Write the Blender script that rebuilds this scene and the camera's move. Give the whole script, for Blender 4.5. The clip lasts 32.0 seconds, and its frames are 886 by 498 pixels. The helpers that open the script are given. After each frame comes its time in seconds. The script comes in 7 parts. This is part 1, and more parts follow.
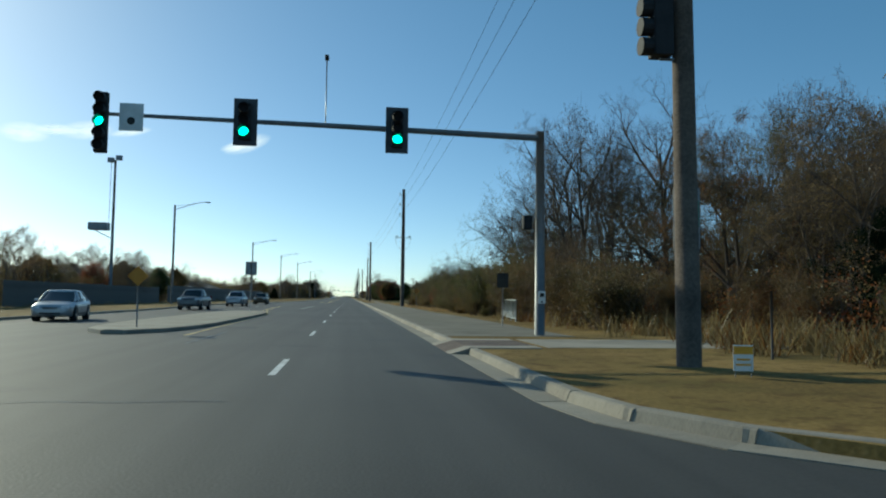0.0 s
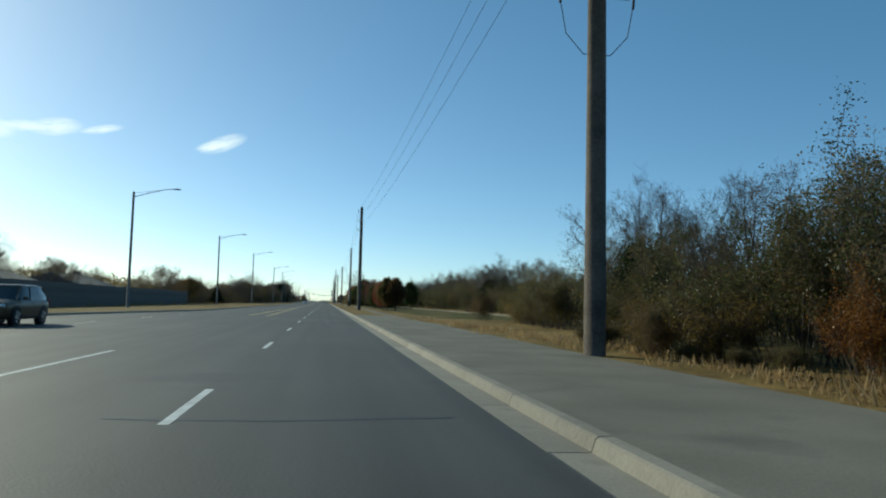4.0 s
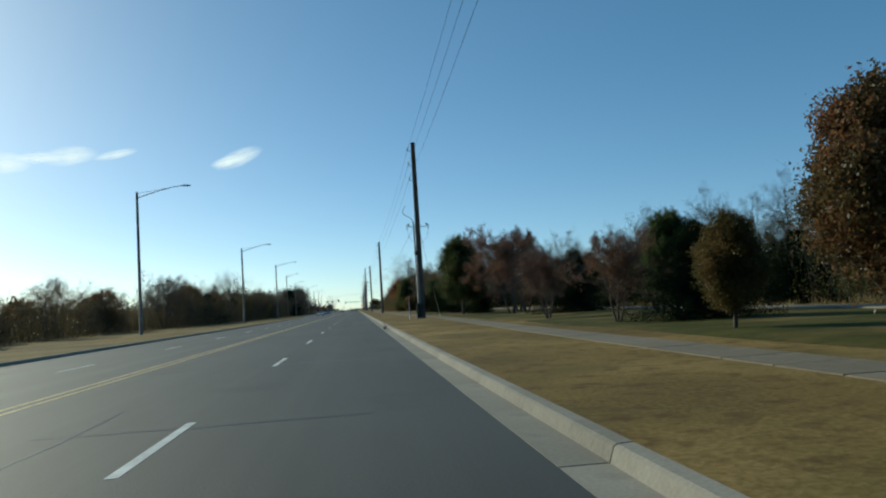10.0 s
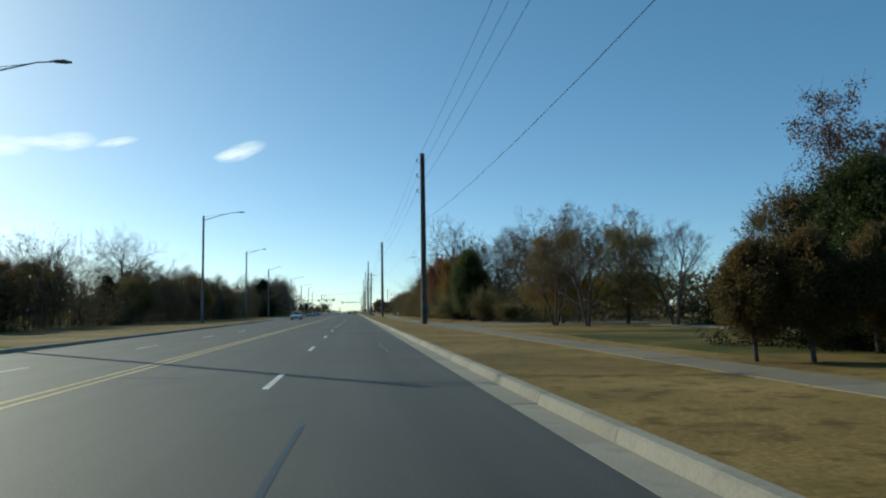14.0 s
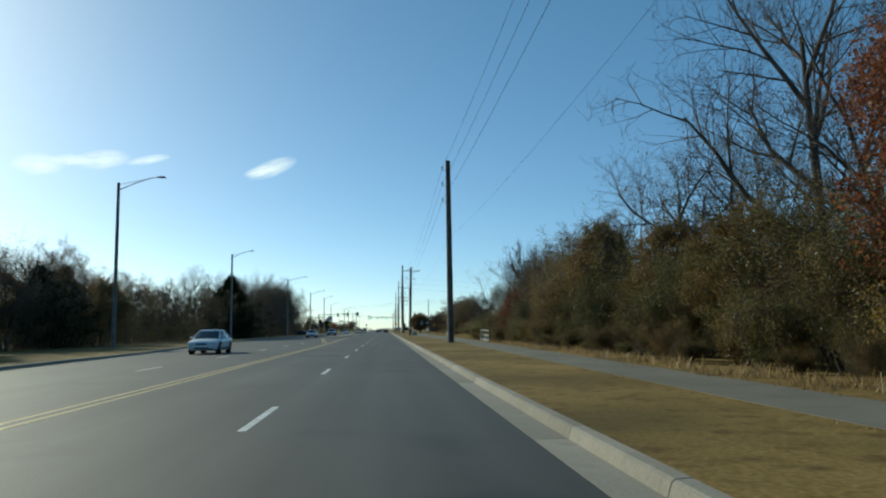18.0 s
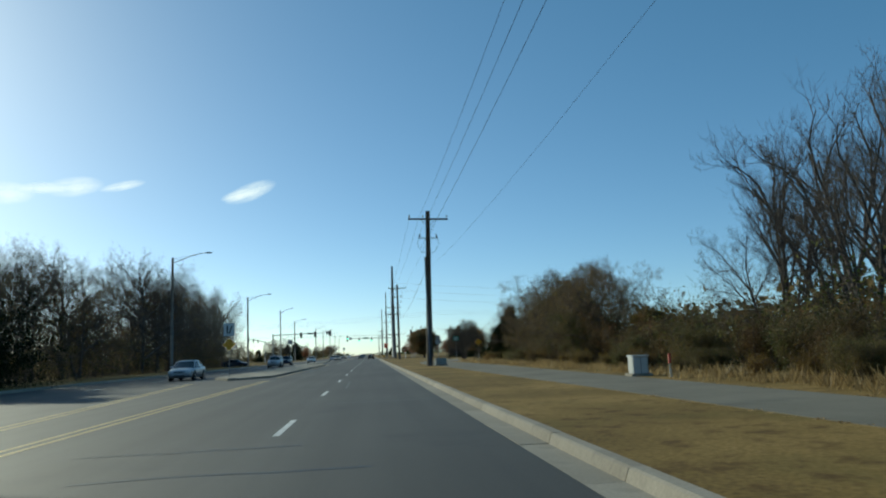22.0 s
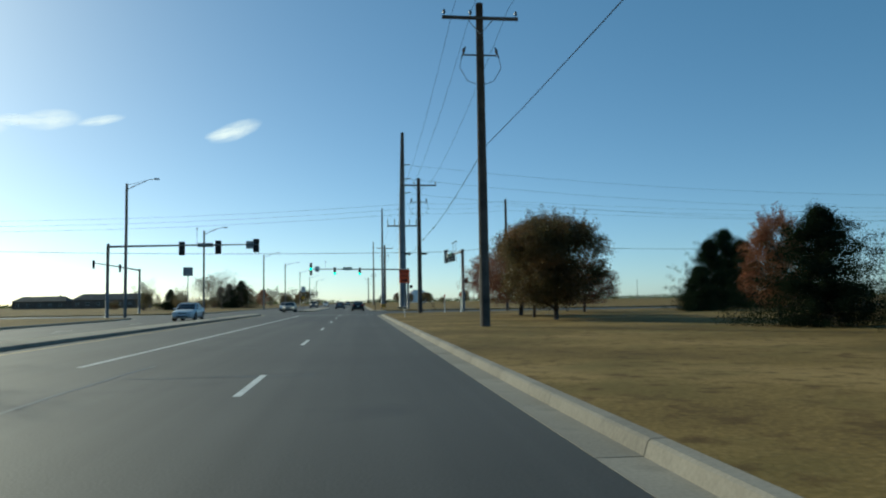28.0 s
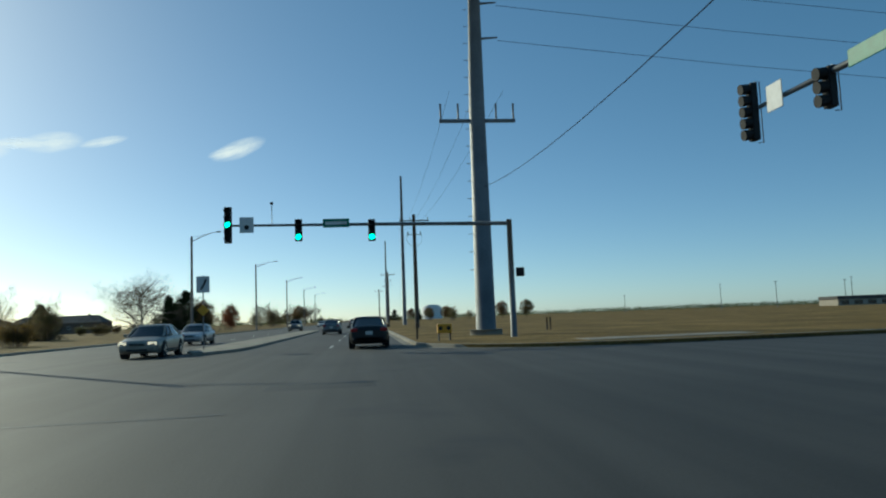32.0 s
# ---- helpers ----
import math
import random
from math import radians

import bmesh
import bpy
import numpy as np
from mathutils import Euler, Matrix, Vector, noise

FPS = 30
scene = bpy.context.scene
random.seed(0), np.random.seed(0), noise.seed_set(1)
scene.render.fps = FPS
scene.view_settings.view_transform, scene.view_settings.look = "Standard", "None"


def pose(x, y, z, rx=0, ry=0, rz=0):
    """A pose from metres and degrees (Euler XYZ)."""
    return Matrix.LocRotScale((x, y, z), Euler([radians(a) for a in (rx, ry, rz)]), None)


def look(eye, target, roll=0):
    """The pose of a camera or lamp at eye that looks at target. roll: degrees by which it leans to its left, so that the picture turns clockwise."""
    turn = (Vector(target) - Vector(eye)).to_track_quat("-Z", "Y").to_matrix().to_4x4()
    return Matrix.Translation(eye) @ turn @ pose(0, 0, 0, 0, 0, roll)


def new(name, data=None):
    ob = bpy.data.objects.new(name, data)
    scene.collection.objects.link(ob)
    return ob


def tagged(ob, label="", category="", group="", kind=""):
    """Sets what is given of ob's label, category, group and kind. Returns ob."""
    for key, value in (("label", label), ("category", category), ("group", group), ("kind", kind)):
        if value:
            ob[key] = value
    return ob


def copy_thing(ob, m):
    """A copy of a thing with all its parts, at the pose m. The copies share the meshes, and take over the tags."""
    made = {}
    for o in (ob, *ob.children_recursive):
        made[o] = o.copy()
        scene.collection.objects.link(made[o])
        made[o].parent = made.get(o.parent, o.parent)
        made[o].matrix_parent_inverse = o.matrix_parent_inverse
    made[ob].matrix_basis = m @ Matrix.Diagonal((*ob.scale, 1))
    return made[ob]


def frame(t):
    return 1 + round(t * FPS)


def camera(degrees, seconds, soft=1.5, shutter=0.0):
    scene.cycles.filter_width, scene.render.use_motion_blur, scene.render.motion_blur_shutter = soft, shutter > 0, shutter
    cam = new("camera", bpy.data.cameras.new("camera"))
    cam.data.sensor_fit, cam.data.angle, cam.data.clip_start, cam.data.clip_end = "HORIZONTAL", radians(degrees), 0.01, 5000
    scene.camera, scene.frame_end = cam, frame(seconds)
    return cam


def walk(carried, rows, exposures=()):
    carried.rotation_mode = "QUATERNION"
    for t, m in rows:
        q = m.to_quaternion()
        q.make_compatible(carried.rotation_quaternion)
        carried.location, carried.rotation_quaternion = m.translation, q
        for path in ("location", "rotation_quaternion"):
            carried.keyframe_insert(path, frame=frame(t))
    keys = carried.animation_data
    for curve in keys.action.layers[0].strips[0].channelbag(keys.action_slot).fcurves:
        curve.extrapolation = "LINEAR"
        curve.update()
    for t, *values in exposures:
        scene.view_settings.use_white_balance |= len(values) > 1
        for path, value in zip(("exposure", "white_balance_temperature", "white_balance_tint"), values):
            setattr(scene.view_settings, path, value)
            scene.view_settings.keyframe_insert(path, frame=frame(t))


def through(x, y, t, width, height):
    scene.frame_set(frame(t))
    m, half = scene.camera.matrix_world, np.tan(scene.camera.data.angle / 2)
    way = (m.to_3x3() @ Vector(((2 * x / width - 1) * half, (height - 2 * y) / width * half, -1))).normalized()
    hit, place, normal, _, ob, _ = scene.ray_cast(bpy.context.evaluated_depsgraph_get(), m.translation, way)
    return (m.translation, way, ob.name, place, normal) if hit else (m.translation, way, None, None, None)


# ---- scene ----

cam = camera(62.75, 32.0, soft=2.1)
EYE = 1.287
PATH = (  # seconds, across, along, yaw, pitch, roll
    (0, -0.09, 0.00, -7.33, 3.86, -0.72),
    (1, 0.06, 18.76, -6.78, 2.53, 1.34),
    (2, 0.19, 37.91, -8.55, 3.54, 2.60),
    (3, 0.24, 57.66, -9.39, 4.29, 1.92),
    (3.5, 0.25, 67.48, -9.24, 4.66, 1.19),
    (4, 0.27, 77.47, -9.13, 4.34, -1.30),
    (4.5, 0.30, 87.87, -8.09, 3.07, -1.10),
    (7, 0.51, 143.15, -7.84, 4.76, 2.78),
    (8, 0.57, 165.87, -5.65, 5.48, 3.20),
    (9, 0.67, 189.29, -5.99, 3.81, 2.70),
    (10, 0.80, 212.88, -6.77, 4.32, 3.61),
    (11, 0.57, 236.20, -7.83, 4.11, 0.79),
    (12, 0.30, 259.32, -7.98, 5.64, 1.20),
    (13, 0.16, 281.82, -7.27, 5.27, 0.69),
    (15.5, 0.27, 337.70, -6.60, 4.59, 1.00),
    (16, 0.31, 348.78, -6.07, 4.77, -0.77),
    (16.5, 0.38, 359.84, -6.35, 5.34, -1.53),
    (17, 0.44, 370.80, -5.88, 5.32, 0.61),
    (17.5, 0.51, 381.71, -3.75, 4.96, 0.15),
    (18, 0.56, 392.44, -4.48, 6.26, 0.89),
    (18.5, 0.58, 403.12, -5.01, 6.75, -0.14),
    (19, 0.59, 413.63, -5.15, 6.96, 0.31),
    (19.5, 0.61, 424.09, -5.12, 5.13, 0.28),
    (20, 0.60, 434.58, -6.00, 6.03, 0.48),
    (20.5, 0.54, 444.89, -5.67, 7.23, 1.56),
    (21, 0.46, 454.98, -6.82, 6.72, 0.33),
    (22, 0.29, 474.87, -5.68, 8.04, 2.40),
    (23, 0.20, 494.09, -6.71, 6.53, 2.52),
    (24, 0.26, 512.66, -8.06, 5.86, 1.91),
    (25, 0.24, 531.24, -7.33, 5.42, 2.55),
    (26, 0.25, 549.73, -5.07, 4.10, 0.65),
    (29, 0.37, 605.25, -7.37, 4.05, 0.96),
    (29.5, 0.36, 614.34, -6.54, 3.14, 1.3),
    (30, 0.35, 623.20, -6.92, 3.57, 1.86),
    (31, 0.37, 640.89, -5.60, 3.43, 1.82),
    (32, 0.39, 659.07, -6.10, 5.35, 2.15),
)
walk(cam, [(t, pose(x, y, EYE, 90 + pitch, roll, yaw)) for t, x, y, yaw, pitch, roll in PATH],
     exposures=[(t, e, 6250, -9) for t, e in ((0, 0.0), (4, 0.0), (7, -0.22), (9, -0.18), (12, -0.08), (16, 0.0), (20, -0.08), (24, -0.04), (26, -0.1), (29, -0.18), (32, -0.32))])

# ---- sky and sun ----
SUN_AZ, SUN_EL = 40.0, 23.0      # degrees to the left of the road's line, and above the horizon
world = bpy.data.worlds.new("sky")
scene.world = world
world.use_nodes = True
wn, wl = world.node_tree.nodes, world.node_tree.links
sky = wn.new("ShaderNodeTexSky")
sky.sky_type, sky.sun_disc = "NISHITA", False
sky.sun_elevation, sky.sun_rotation = radians(SUN_EL), radians(-SUN_AZ)
sky.air_density, sky.dust_density, sky.ozone_density = 0.62, 0.43, 1.9
sky.altitude = 120
wn["Background"].inputs[1].default_value = 0.15
sky_tint = wn.new("ShaderNodeMix")      # flat blue mixed evenly into the sky's colour over the whole dome
sky_tint.data_type = "RGBA"
sky_tint.inputs[0].default_value = 0.3
sky_tint.inputs[7].default_value = (0.05, 1.3, 2.65, 1)
wl.new(sky.outputs[0], sky_tint.inputs[6])
wl.new(sky_tint.outputs[2], wn["Background"].inputs[0])
lamp = bpy.data.lights.new("sun", "SUN")
lamp.energy, lamp.angle, lamp.color = 3.8, radians(0.53), (1.0, 0.9, 0.74)
sun = new("sun", lamp)
sa, se = radians(SUN_AZ), radians(SUN_EL)
sun.matrix_world = look((-math.sin(sa) * math.cos(se) * 50, math.cos(sa) * math.cos(se) * 50, math.sin(se) * 50), (0, 0, 0))


# ---- materials ----
def mat(name, a, b, rough=0.85, scale=3.0, fine=40.0, bump=0.15, metal=0.0, third=None, vary=0.0, coords="Object", spec=0.4, patch=None, streak=None):
    """Two colours mixed by noise at a coarse and a fine scale, with fine relief."""
    m = bpy.data.materials.new(name)
    m.use_nodes = True
    n, l = m.node_tree.nodes, m.node_tree.links
    p = n["Principled BSDF"]
    p.inputs["Roughness"].default_value, p.inputs["Metallic"].default_value = rough, metal
    p.inputs["Specular IOR Level"].default_value = spec
    tc = n.new("ShaderNodeTexCoord")
    n1, n2 = n.new("ShaderNodeTexNoise"), n.new("ShaderNodeTexNoise")
    for k, sc in ((n1, scale), (n2, fine)):
        k.inputs["Scale"].default_value, k.inputs["Detail"].default_value = sc, 3.0
        l.new(tc.outputs[coords], k.inputs["Vector"])
    add = n.new("ShaderNodeMath")
    add.operation = "MULTIPLY_ADD"
    add.inputs[1].default_value, add.inputs[2].default_value = 0.45, 0.0
    l.new(n2.outputs["Fac"], add.inputs[0])
    sm = n.new("ShaderNodeMath")
    sm.operation = "MULTIPLY_ADD"
    sm.inputs[1].default_value = 0.75
    l.new(n1.outputs["Fac"], sm.inputs[0])
    l.new(add.outputs[0], sm.inputs[2])
    ramp = n.new("ShaderNodeValToRGB")
    ramp.color_ramp.elements[0].position, ramp.color_ramp.elements[1].position = 0.42, 0.78
    ramp.color_ramp.elements[0].color, ramp.color_ramp.elements[1].color = (*a, 1), (*b, 1)
    if third:
        e = ramp.color_ramp.elements.new(0.6)
        e.color = (*third, 1)
    l.new(sm.outputs[0], ramp.inputs[0])
    out = ramp.outputs[0]
    for patch in ([patch] if isinstance(patch, tuple) else patch or []):    # a second colour in uneven patches: (colour, scale, how sharp from, to)
        pn, pr, px = n.new("ShaderNodeTexNoise"), n.new("ShaderNodeMapRange"), n.new("ShaderNodeMix")
        pn.inputs["Scale"].default_value, pn.inputs["Detail"].default_value = patch[1], 6.0
        l.new(tc.outputs[coords], pn.inputs["Vector"])
        pr.inputs["From Min"].default_value, pr.inputs["From Max"].default_value, pr.inputs["To Max"].default_value = patch[2], patch[3], 0.85
        l.new(pn.outputs["Fac"], pr.inputs["Value"])
        px.data_type = "RGBA"
        l.new(pr.outputs[0], px.inputs[0])
        l.new(out, px.inputs[6])
        px.inputs[7].default_value = (*patch[0], 1)
        out = px.outputs[2]
    if streak:   # lengthwise wear: (noise size across, along, strength)
        mp, sn, sr, sx = n.new("ShaderNodeMapping"), n.new("ShaderNodeTexNoise"), n.new("ShaderNodeMapRange"), n.new("ShaderNodeHueSaturation")
        mp.inputs["Scale"].default_value = (streak[0], streak[1], 1)
        l.new(tc.outputs[coords], mp.inputs["Vector"])
        l.new(mp.outputs[0], sn.inputs["Vector"])
        sn.inputs["Scale"].default_value, sn.inputs["Detail"].default_value = 1.0, 4.0
        sr.inputs["From Min"].default_value, sr.inputs["From Max"].default_value = 0.3, 0.7
        sr.inputs["To Min"].default_value, sr.inputs["To Max"].default_value = 1 - streak[2], 1 + streak[2]
        l.new(sn.outputs["Fac"], sr.inputs["Value"])
        l.new(sr.outputs[0], sx.inputs["Value"])
        l.new(out, sx.inputs["Color"])
        out = sx.outputs[0]
    if vary:
        oi, hv, mr = n.new("ShaderNodeObjectInfo"), n.new("ShaderNodeHueSaturation"), n.new("ShaderNodeMapRange")
        mr.inputs["To Min"].default_value, mr.inputs["To Max"].default_value = 1 - vary, 1 + vary
        l.new(oi.outputs["Random"], mr.inputs["Value"])
        l.new(mr.outputs[0], hv.inputs["Value"])
        l.new(out, hv.inputs["Color"])
        out = hv.outputs[0]
    l.new(out, p.inputs["Base Color"])
    if bump:
        bp = n.new("ShaderNodeBump")
        bp.inputs["Strength"].default_value, bp.inputs["Distance"].default_value = bump, 0.02
        l.new(n2.outputs["Fac"], bp.inputs["Height"])
        l.new(bp.outputs[0], p.inputs["Normal"])
    return m


def leaf_mat(name, a, b, c, hue=0.03, through=0.55, gloss=0.22):
    """Leaves: each one its own shade between three colours; some light comes through."""
    m = bpy.data.materials.new(name)
    m.use_nodes = True
    n, l = m.node_tree.nodes, m.node_tree.links
    p = n["Principled BSDF"]
    p.inputs["Roughness"].default_value, p.inputs["Specular IOR Level"].default_value = 0.42, gloss
    g, ramp = n.new("ShaderNodeNewGeometry"), n.new("ShaderNodeValToRGB")
    ramp.color_ramp.elements[0].color, ramp.color_ramp.elements[1].color = (*a, 1), (*c, 1)
    e = ramp.color_ramp.elements.new(0.5)
    e.color = (*b, 1)
    tc, nz, mx = n.new("ShaderNodeTexCoord"), n.new("ShaderNodeTexNoise"), n.new("ShaderNodeMath")
    nz.inputs["Scale"].default_value = 0.55
    l.new(tc.outputs["Object"], nz.inputs["Vector"])
    mx.operation = "MULTIPLY_ADD"
    mx.inputs[1].default_value = 0.5
    l.new(g.outputs["Random Per Island"], mx.inputs[0])
    sb = n.new("ShaderNodeMath")
    sb.operation = "MULTIPLY_ADD"
    sb.inputs[1].default_value, sb.inputs[2].default_value = 1.5, -0.5
    l.new(nz.outputs["Fac"], sb.inputs[0])
    l.new(sb.outputs[0], mx.inputs[2])
    l.new(mx.outputs[0], ramp.inputs[0])
    oi, hs, mr = n.new("ShaderNodeObjectInfo"), n.new("ShaderNodeHueSaturation"), n.new("ShaderNodeMapRange")
    mr.inputs["To Min"].default_value, mr.inputs["To Max"].default_value = 0.5 - hue, 0.5 + hue
    l.new(oi.outputs["Random"], mr.inputs["Value"])
    l.new(mr.outputs[0], hs.inputs["Hue"])
    mv, wv = n.new("ShaderNodeMapRange"), n.new("ShaderNodeMath")
    wv.operation = "FRACT"
    wm = n.new("ShaderNodeMath")
    wm.operation = "MULTIPLY"
    wm.inputs[1].default_value = 7.31
    l.new(oi.outputs["Random"], wm.inputs[0])
    l.new(wm.outputs[0], wv.inputs[0])
    mv.inputs["To Min"].default_value, mv.inputs["To Max"].default_value = 0.75, 1.3
    l.new(wv.outputs[0], mv.inputs["Value"])
    l.new(mv.outputs[0], hs.inputs["Value"])
    l.new(ramp.outputs[0], hs.inputs["Color"])
    l.new(hs.outputs[0], p.inputs["Base Color"])
    tr, ms = n.new("ShaderNodeBsdfTranslucent"), n.new("ShaderNodeMixShader")
    l.new(hs.outputs[0], tr.inputs["Color"])
    ms.inputs[0].default_value = through
    l.new(p.outputs[0], ms.inputs[1])
    l.new(tr.outputs[0], ms.inputs[2])
    l.new(ms.outputs[0], n["Material Output"].inputs[0])
    return m


def glow(name, color, strength):
    m = bpy.data.materials.new(name)
    m.use_nodes = True
    p = m.node_tree.nodes["Principled BSDF"]
    p.inputs["Base Color"].default_value = (*color, 1)
    p.inputs["Emission Color"].default_value, p.inputs["Emission Strength"].default_value = (*color, 1), strength
    return m


M_ASPHALT = mat("asphalt", (0.034, 0.032, 0.029), (0.058, 0.055, 0.05), 0.72, 0.12, 30, 0.15, patch=((0.022, 0.022, 0.024), 0.35, 0.6, 0.72), streak=(1.3, 0.02, 0.28))
M_CONC = mat("concrete", (0.2, 0.177, 0.142), (0.31, 0.278, 0.226), 0.92, 0.6, 25, 0.2, vary=0.1, patch=((0.13, 0.12, 0.105), 1.1, 0.55, 0.75))
M_PATH = mat("path_asphalt", (0.14, 0.127, 0.1), (0.215, 0.196, 0.158), 0.95, 0.4, 40, 0.2, spec=0.2, patch=((0.12, 0.112, 0.095), 0.6, 0.55, 0.7))
M_GRASS = mat("dry_grass", (0.12, 0.08, 0.03), (0.33, 0.22, 0.088), 0.95, 0.18, 14, 0.5, third=(0.22, 0.145, 0.05), spec=0.08, patch=[((0.12, 0.095, 0.032), 0.32, 0.5, 0.72), ((0.1, 0.06, 0.024), 2.6, 0.52, 0.7)])
M_GREEN = mat("green_grass", (0.034, 0.042, 0.01), (0.1, 0.09, 0.024), 0.95, 0.35, 9, 0.6, spec=0.08, patch=[((0.2, 0.135, 0.05), 0.16, 0.46, 0.62), ((0.05, 0.05, 0.014), 1.7, 0.52, 0.7)])
M_WALK = mat("sidewalk_concrete", (0.17, 0.14, 0.1), (0.27, 0.225, 0.165), 0.95, 0.6, 25, 0.2, vary=0.1, spec=0.2, patch=((0.12, 0.1, 0.075), 1.1, 0.5, 0.75))
M_FIELD = mat("field_grass", (0.13, 0.085, 0.036), (0.26, 0.185, 0.085), 0.95, 0.03, 1.2, 0.5, third=(0.17, 0.12, 0.05), spec=0.08, patch=((0.12, 0.1, 0.036), 0.08, 0.5, 0.66))
M_WHITE = mat("road_paint_white", (0.42, 0.42, 0.4), (0.72, 0.72, 0.69), 0.7, 2.5, 30, 0.1)
M_YELLOW = mat("road_paint_yellow", (0.4, 0.29, 0.11), (0.6, 0.45, 0.19), 0.7, 2.5, 30, 0.1)
M_WOOD = mat("pole_wood", (0.055, 0.041, 0.032), (0.145, 0.11, 0.084), 0.9, 1.2, 18, 0.5, vary=0.15)
M_GALV = mat("galvanised_steel", (0.13, 0.134, 0.138), (0.21, 0.214, 0.218), 0.5, 1.0, 20, 0.05, metal=0.35, patch=((0.12, 0.115, 0.11), 2.5, 0.55, 0.75))
M_LAMPPOLE = mat("weathered_lamp_pole", (0.1, 0.09, 0.08), (0.2, 0.18, 0.16), 0.75, 1.5, 22, 0.2, vary=0.15)
M_STEEL = mat("weathered_steel", (0.13, 0.134, 0.142), (0.21, 0.214, 0.222), 0.55, 0.6, 12, 0.05, metal=0.3)
M_BLACK = mat("black_paint", (0.01, 0.01, 0.011), (0.022, 0.022, 0.024), 0.75, 3, 30, 0.05)
M_PLATE = mat("slate_plate", (0.035, 0.04, 0.046), (0.06, 0.066, 0.074), 0.55, 3, 30, 0.05)
M_BARK = mat("bark", (0.045, 0.036, 0.03), (0.13, 0.105, 0.088), 0.95, 2, 14, 0.6)
M_TWIG = mat("twigs", (0.06, 0.047, 0.038), (0.13, 0.103, 0.085), 0.95, 2, 14, 0.0)
L_GREEN = leaf_mat("leaves_dark_green", (0.03, 0.046, 0.016), (0.058, 0.076, 0.024), (0.115, 0.11, 0.036))
L_OLIVE = leaf_mat("leaves_olive", (0.048, 0.058, 0.02), (0.1, 0.1, 0.036), (0.21, 0.158, 0.058))
L_RUST = leaf_mat("leaves_rust", (0.075, 0.034, 0.015), (0.17, 0.068, 0.024), (0.33, 0.145, 0.045))
L_RUST2 = leaf_mat("leaves_orange_rust", (0.12, 0.05, 0.016), (0.27, 0.1, 0.03), (0.42, 0.21, 0.05))
L_BROWN = leaf_mat("leaves_brown", (0.076, 0.058, 0.032), (0.145, 0.104, 0.053), (0.26, 0.175, 0.08), 0.014)
L_GOLD = leaf_mat("leaves_gold", (0.09, 0.06, 0.016), (0.19, 0.122, 0.026), (0.35, 0.225, 0.046), 0.012)
L_RED = leaf_mat("leaves_red", (0.1, 0.036, 0.02), (0.2, 0.064, 0.036), (0.3, 0.118, 0.06), 0.012)
L_CEDAR = leaf_mat("cedar_needles", (0.012, 0.018, 0.01), (0.018, 0.027, 0.014), (0.027, 0.037, 0.018), 0.02, 0.15, 0.0)
L_STRAW = leaf_mat("dry_stalks", (0.15, 0.105, 0.048), (0.25, 0.178, 0.085), (0.36, 0.27, 0.14), 0.008)
G_GREEN = glow("green_signal_light", (0.02, 0.9, 0.55), 4.0)


# ---- building helpers ----
def mesh_of(name, verts, faces, material=None, smooth=False):
    me = bpy.data.meshes.new(name)
    me.from_pydata([tuple(v) for v in verts], [], faces)
    if material:
        me.materials.append(material)
    if smooth:
        me.polygons.foreach_set("use_smooth", [True] * len(me.polygons))
    me.update()
    return me


def part(name, bm, material, parent=None, label=""):
    """Links a bmesh or a mesh as one object, under its thing."""
    if isinstance(bm, bmesh.types.BMesh):
        me = bpy.data.meshes.new(name)
        bm.to_mesh(me)
        bm.free()
    else:
        me = bm
    if material and not me.materials:
        me.materials.append(material)
    ob = new(name, me)
    ob.parent = parent
    if label:
        ob["label"] = label
    return ob


def empty(name, m, label, category, group="", kind=""):
    ob = new(name)
    ob.empty_display_size = 0.2
    ob.matrix_basis = m
    return tagged(ob, label, category, group, kind)


def box(sx, sy, sz, at=(0, 0, 0), bevel=0.0, bm=None, turn=None):
    """A block of that size centred at a place, with softened edges."""
    bm = bm or bmesh.new()
    r = bmesh.ops.create_cube(bm, size=1.0)
    m = Matrix.Translation(at) @ (turn or Matrix()) @ Matrix.Diagonal((sx, sy, sz, 1))
    bmesh.ops.transform(bm, matrix=m, verts=r["verts"])
    if bevel:
        es = list({e for v in r["verts"] for e in v.link_edges})
        bmesh.ops.bevel(bm, geom=es, offset=bevel, segments=2, affect="EDGES", profile=0.6)
    return bm


def rod(points, radii, sides=10, bm=None, caps=True):
    """A round bar through points, with a radius at each."""
    bm = bm or bmesh.new()
    pts = [Vector(p) for p in points]
    if not hasattr(radii, "__len__"):
        radii = [radii] * len(pts)
    rings, up = [], None
    for i, p in enumerate(pts):
        d = (pts[min(i + 1, len(pts) - 1)] - pts[max(i - 1, 0)]).normalized()
        if up is None or abs(d.dot(up)) > 0.95:
            up = Vector((0, 1, 0)) if abs(d.y) < 0.9 else Vector((1, 0, 0))
        u = d.cross(up).normalized()
        w = d.cross(u)
        rings.append([bm.verts.new(p + (u * math.cos(2 * math.pi * k / sides) + w * math.sin(2 * math.pi * k / sides)) * radii[i]) for k in range(sides)])
    for a, b in zip(rings, rings[1:]):
        for k in range(sides):
            f = bm.faces.new((a[k], a[(k + 1) % sides], b[(k + 1) % sides], b[k]))
            f.smooth = True
    if caps:
        bm.faces.new(rings[0])
        bm.faces.new(rings[-1][::-1])
    return bm


def lerp_at(table, y):
    """Straight-line value of a short table of (along, across)."""
    return float(np.interp(y, [a for a, _ in table], [b for _, b in table]))


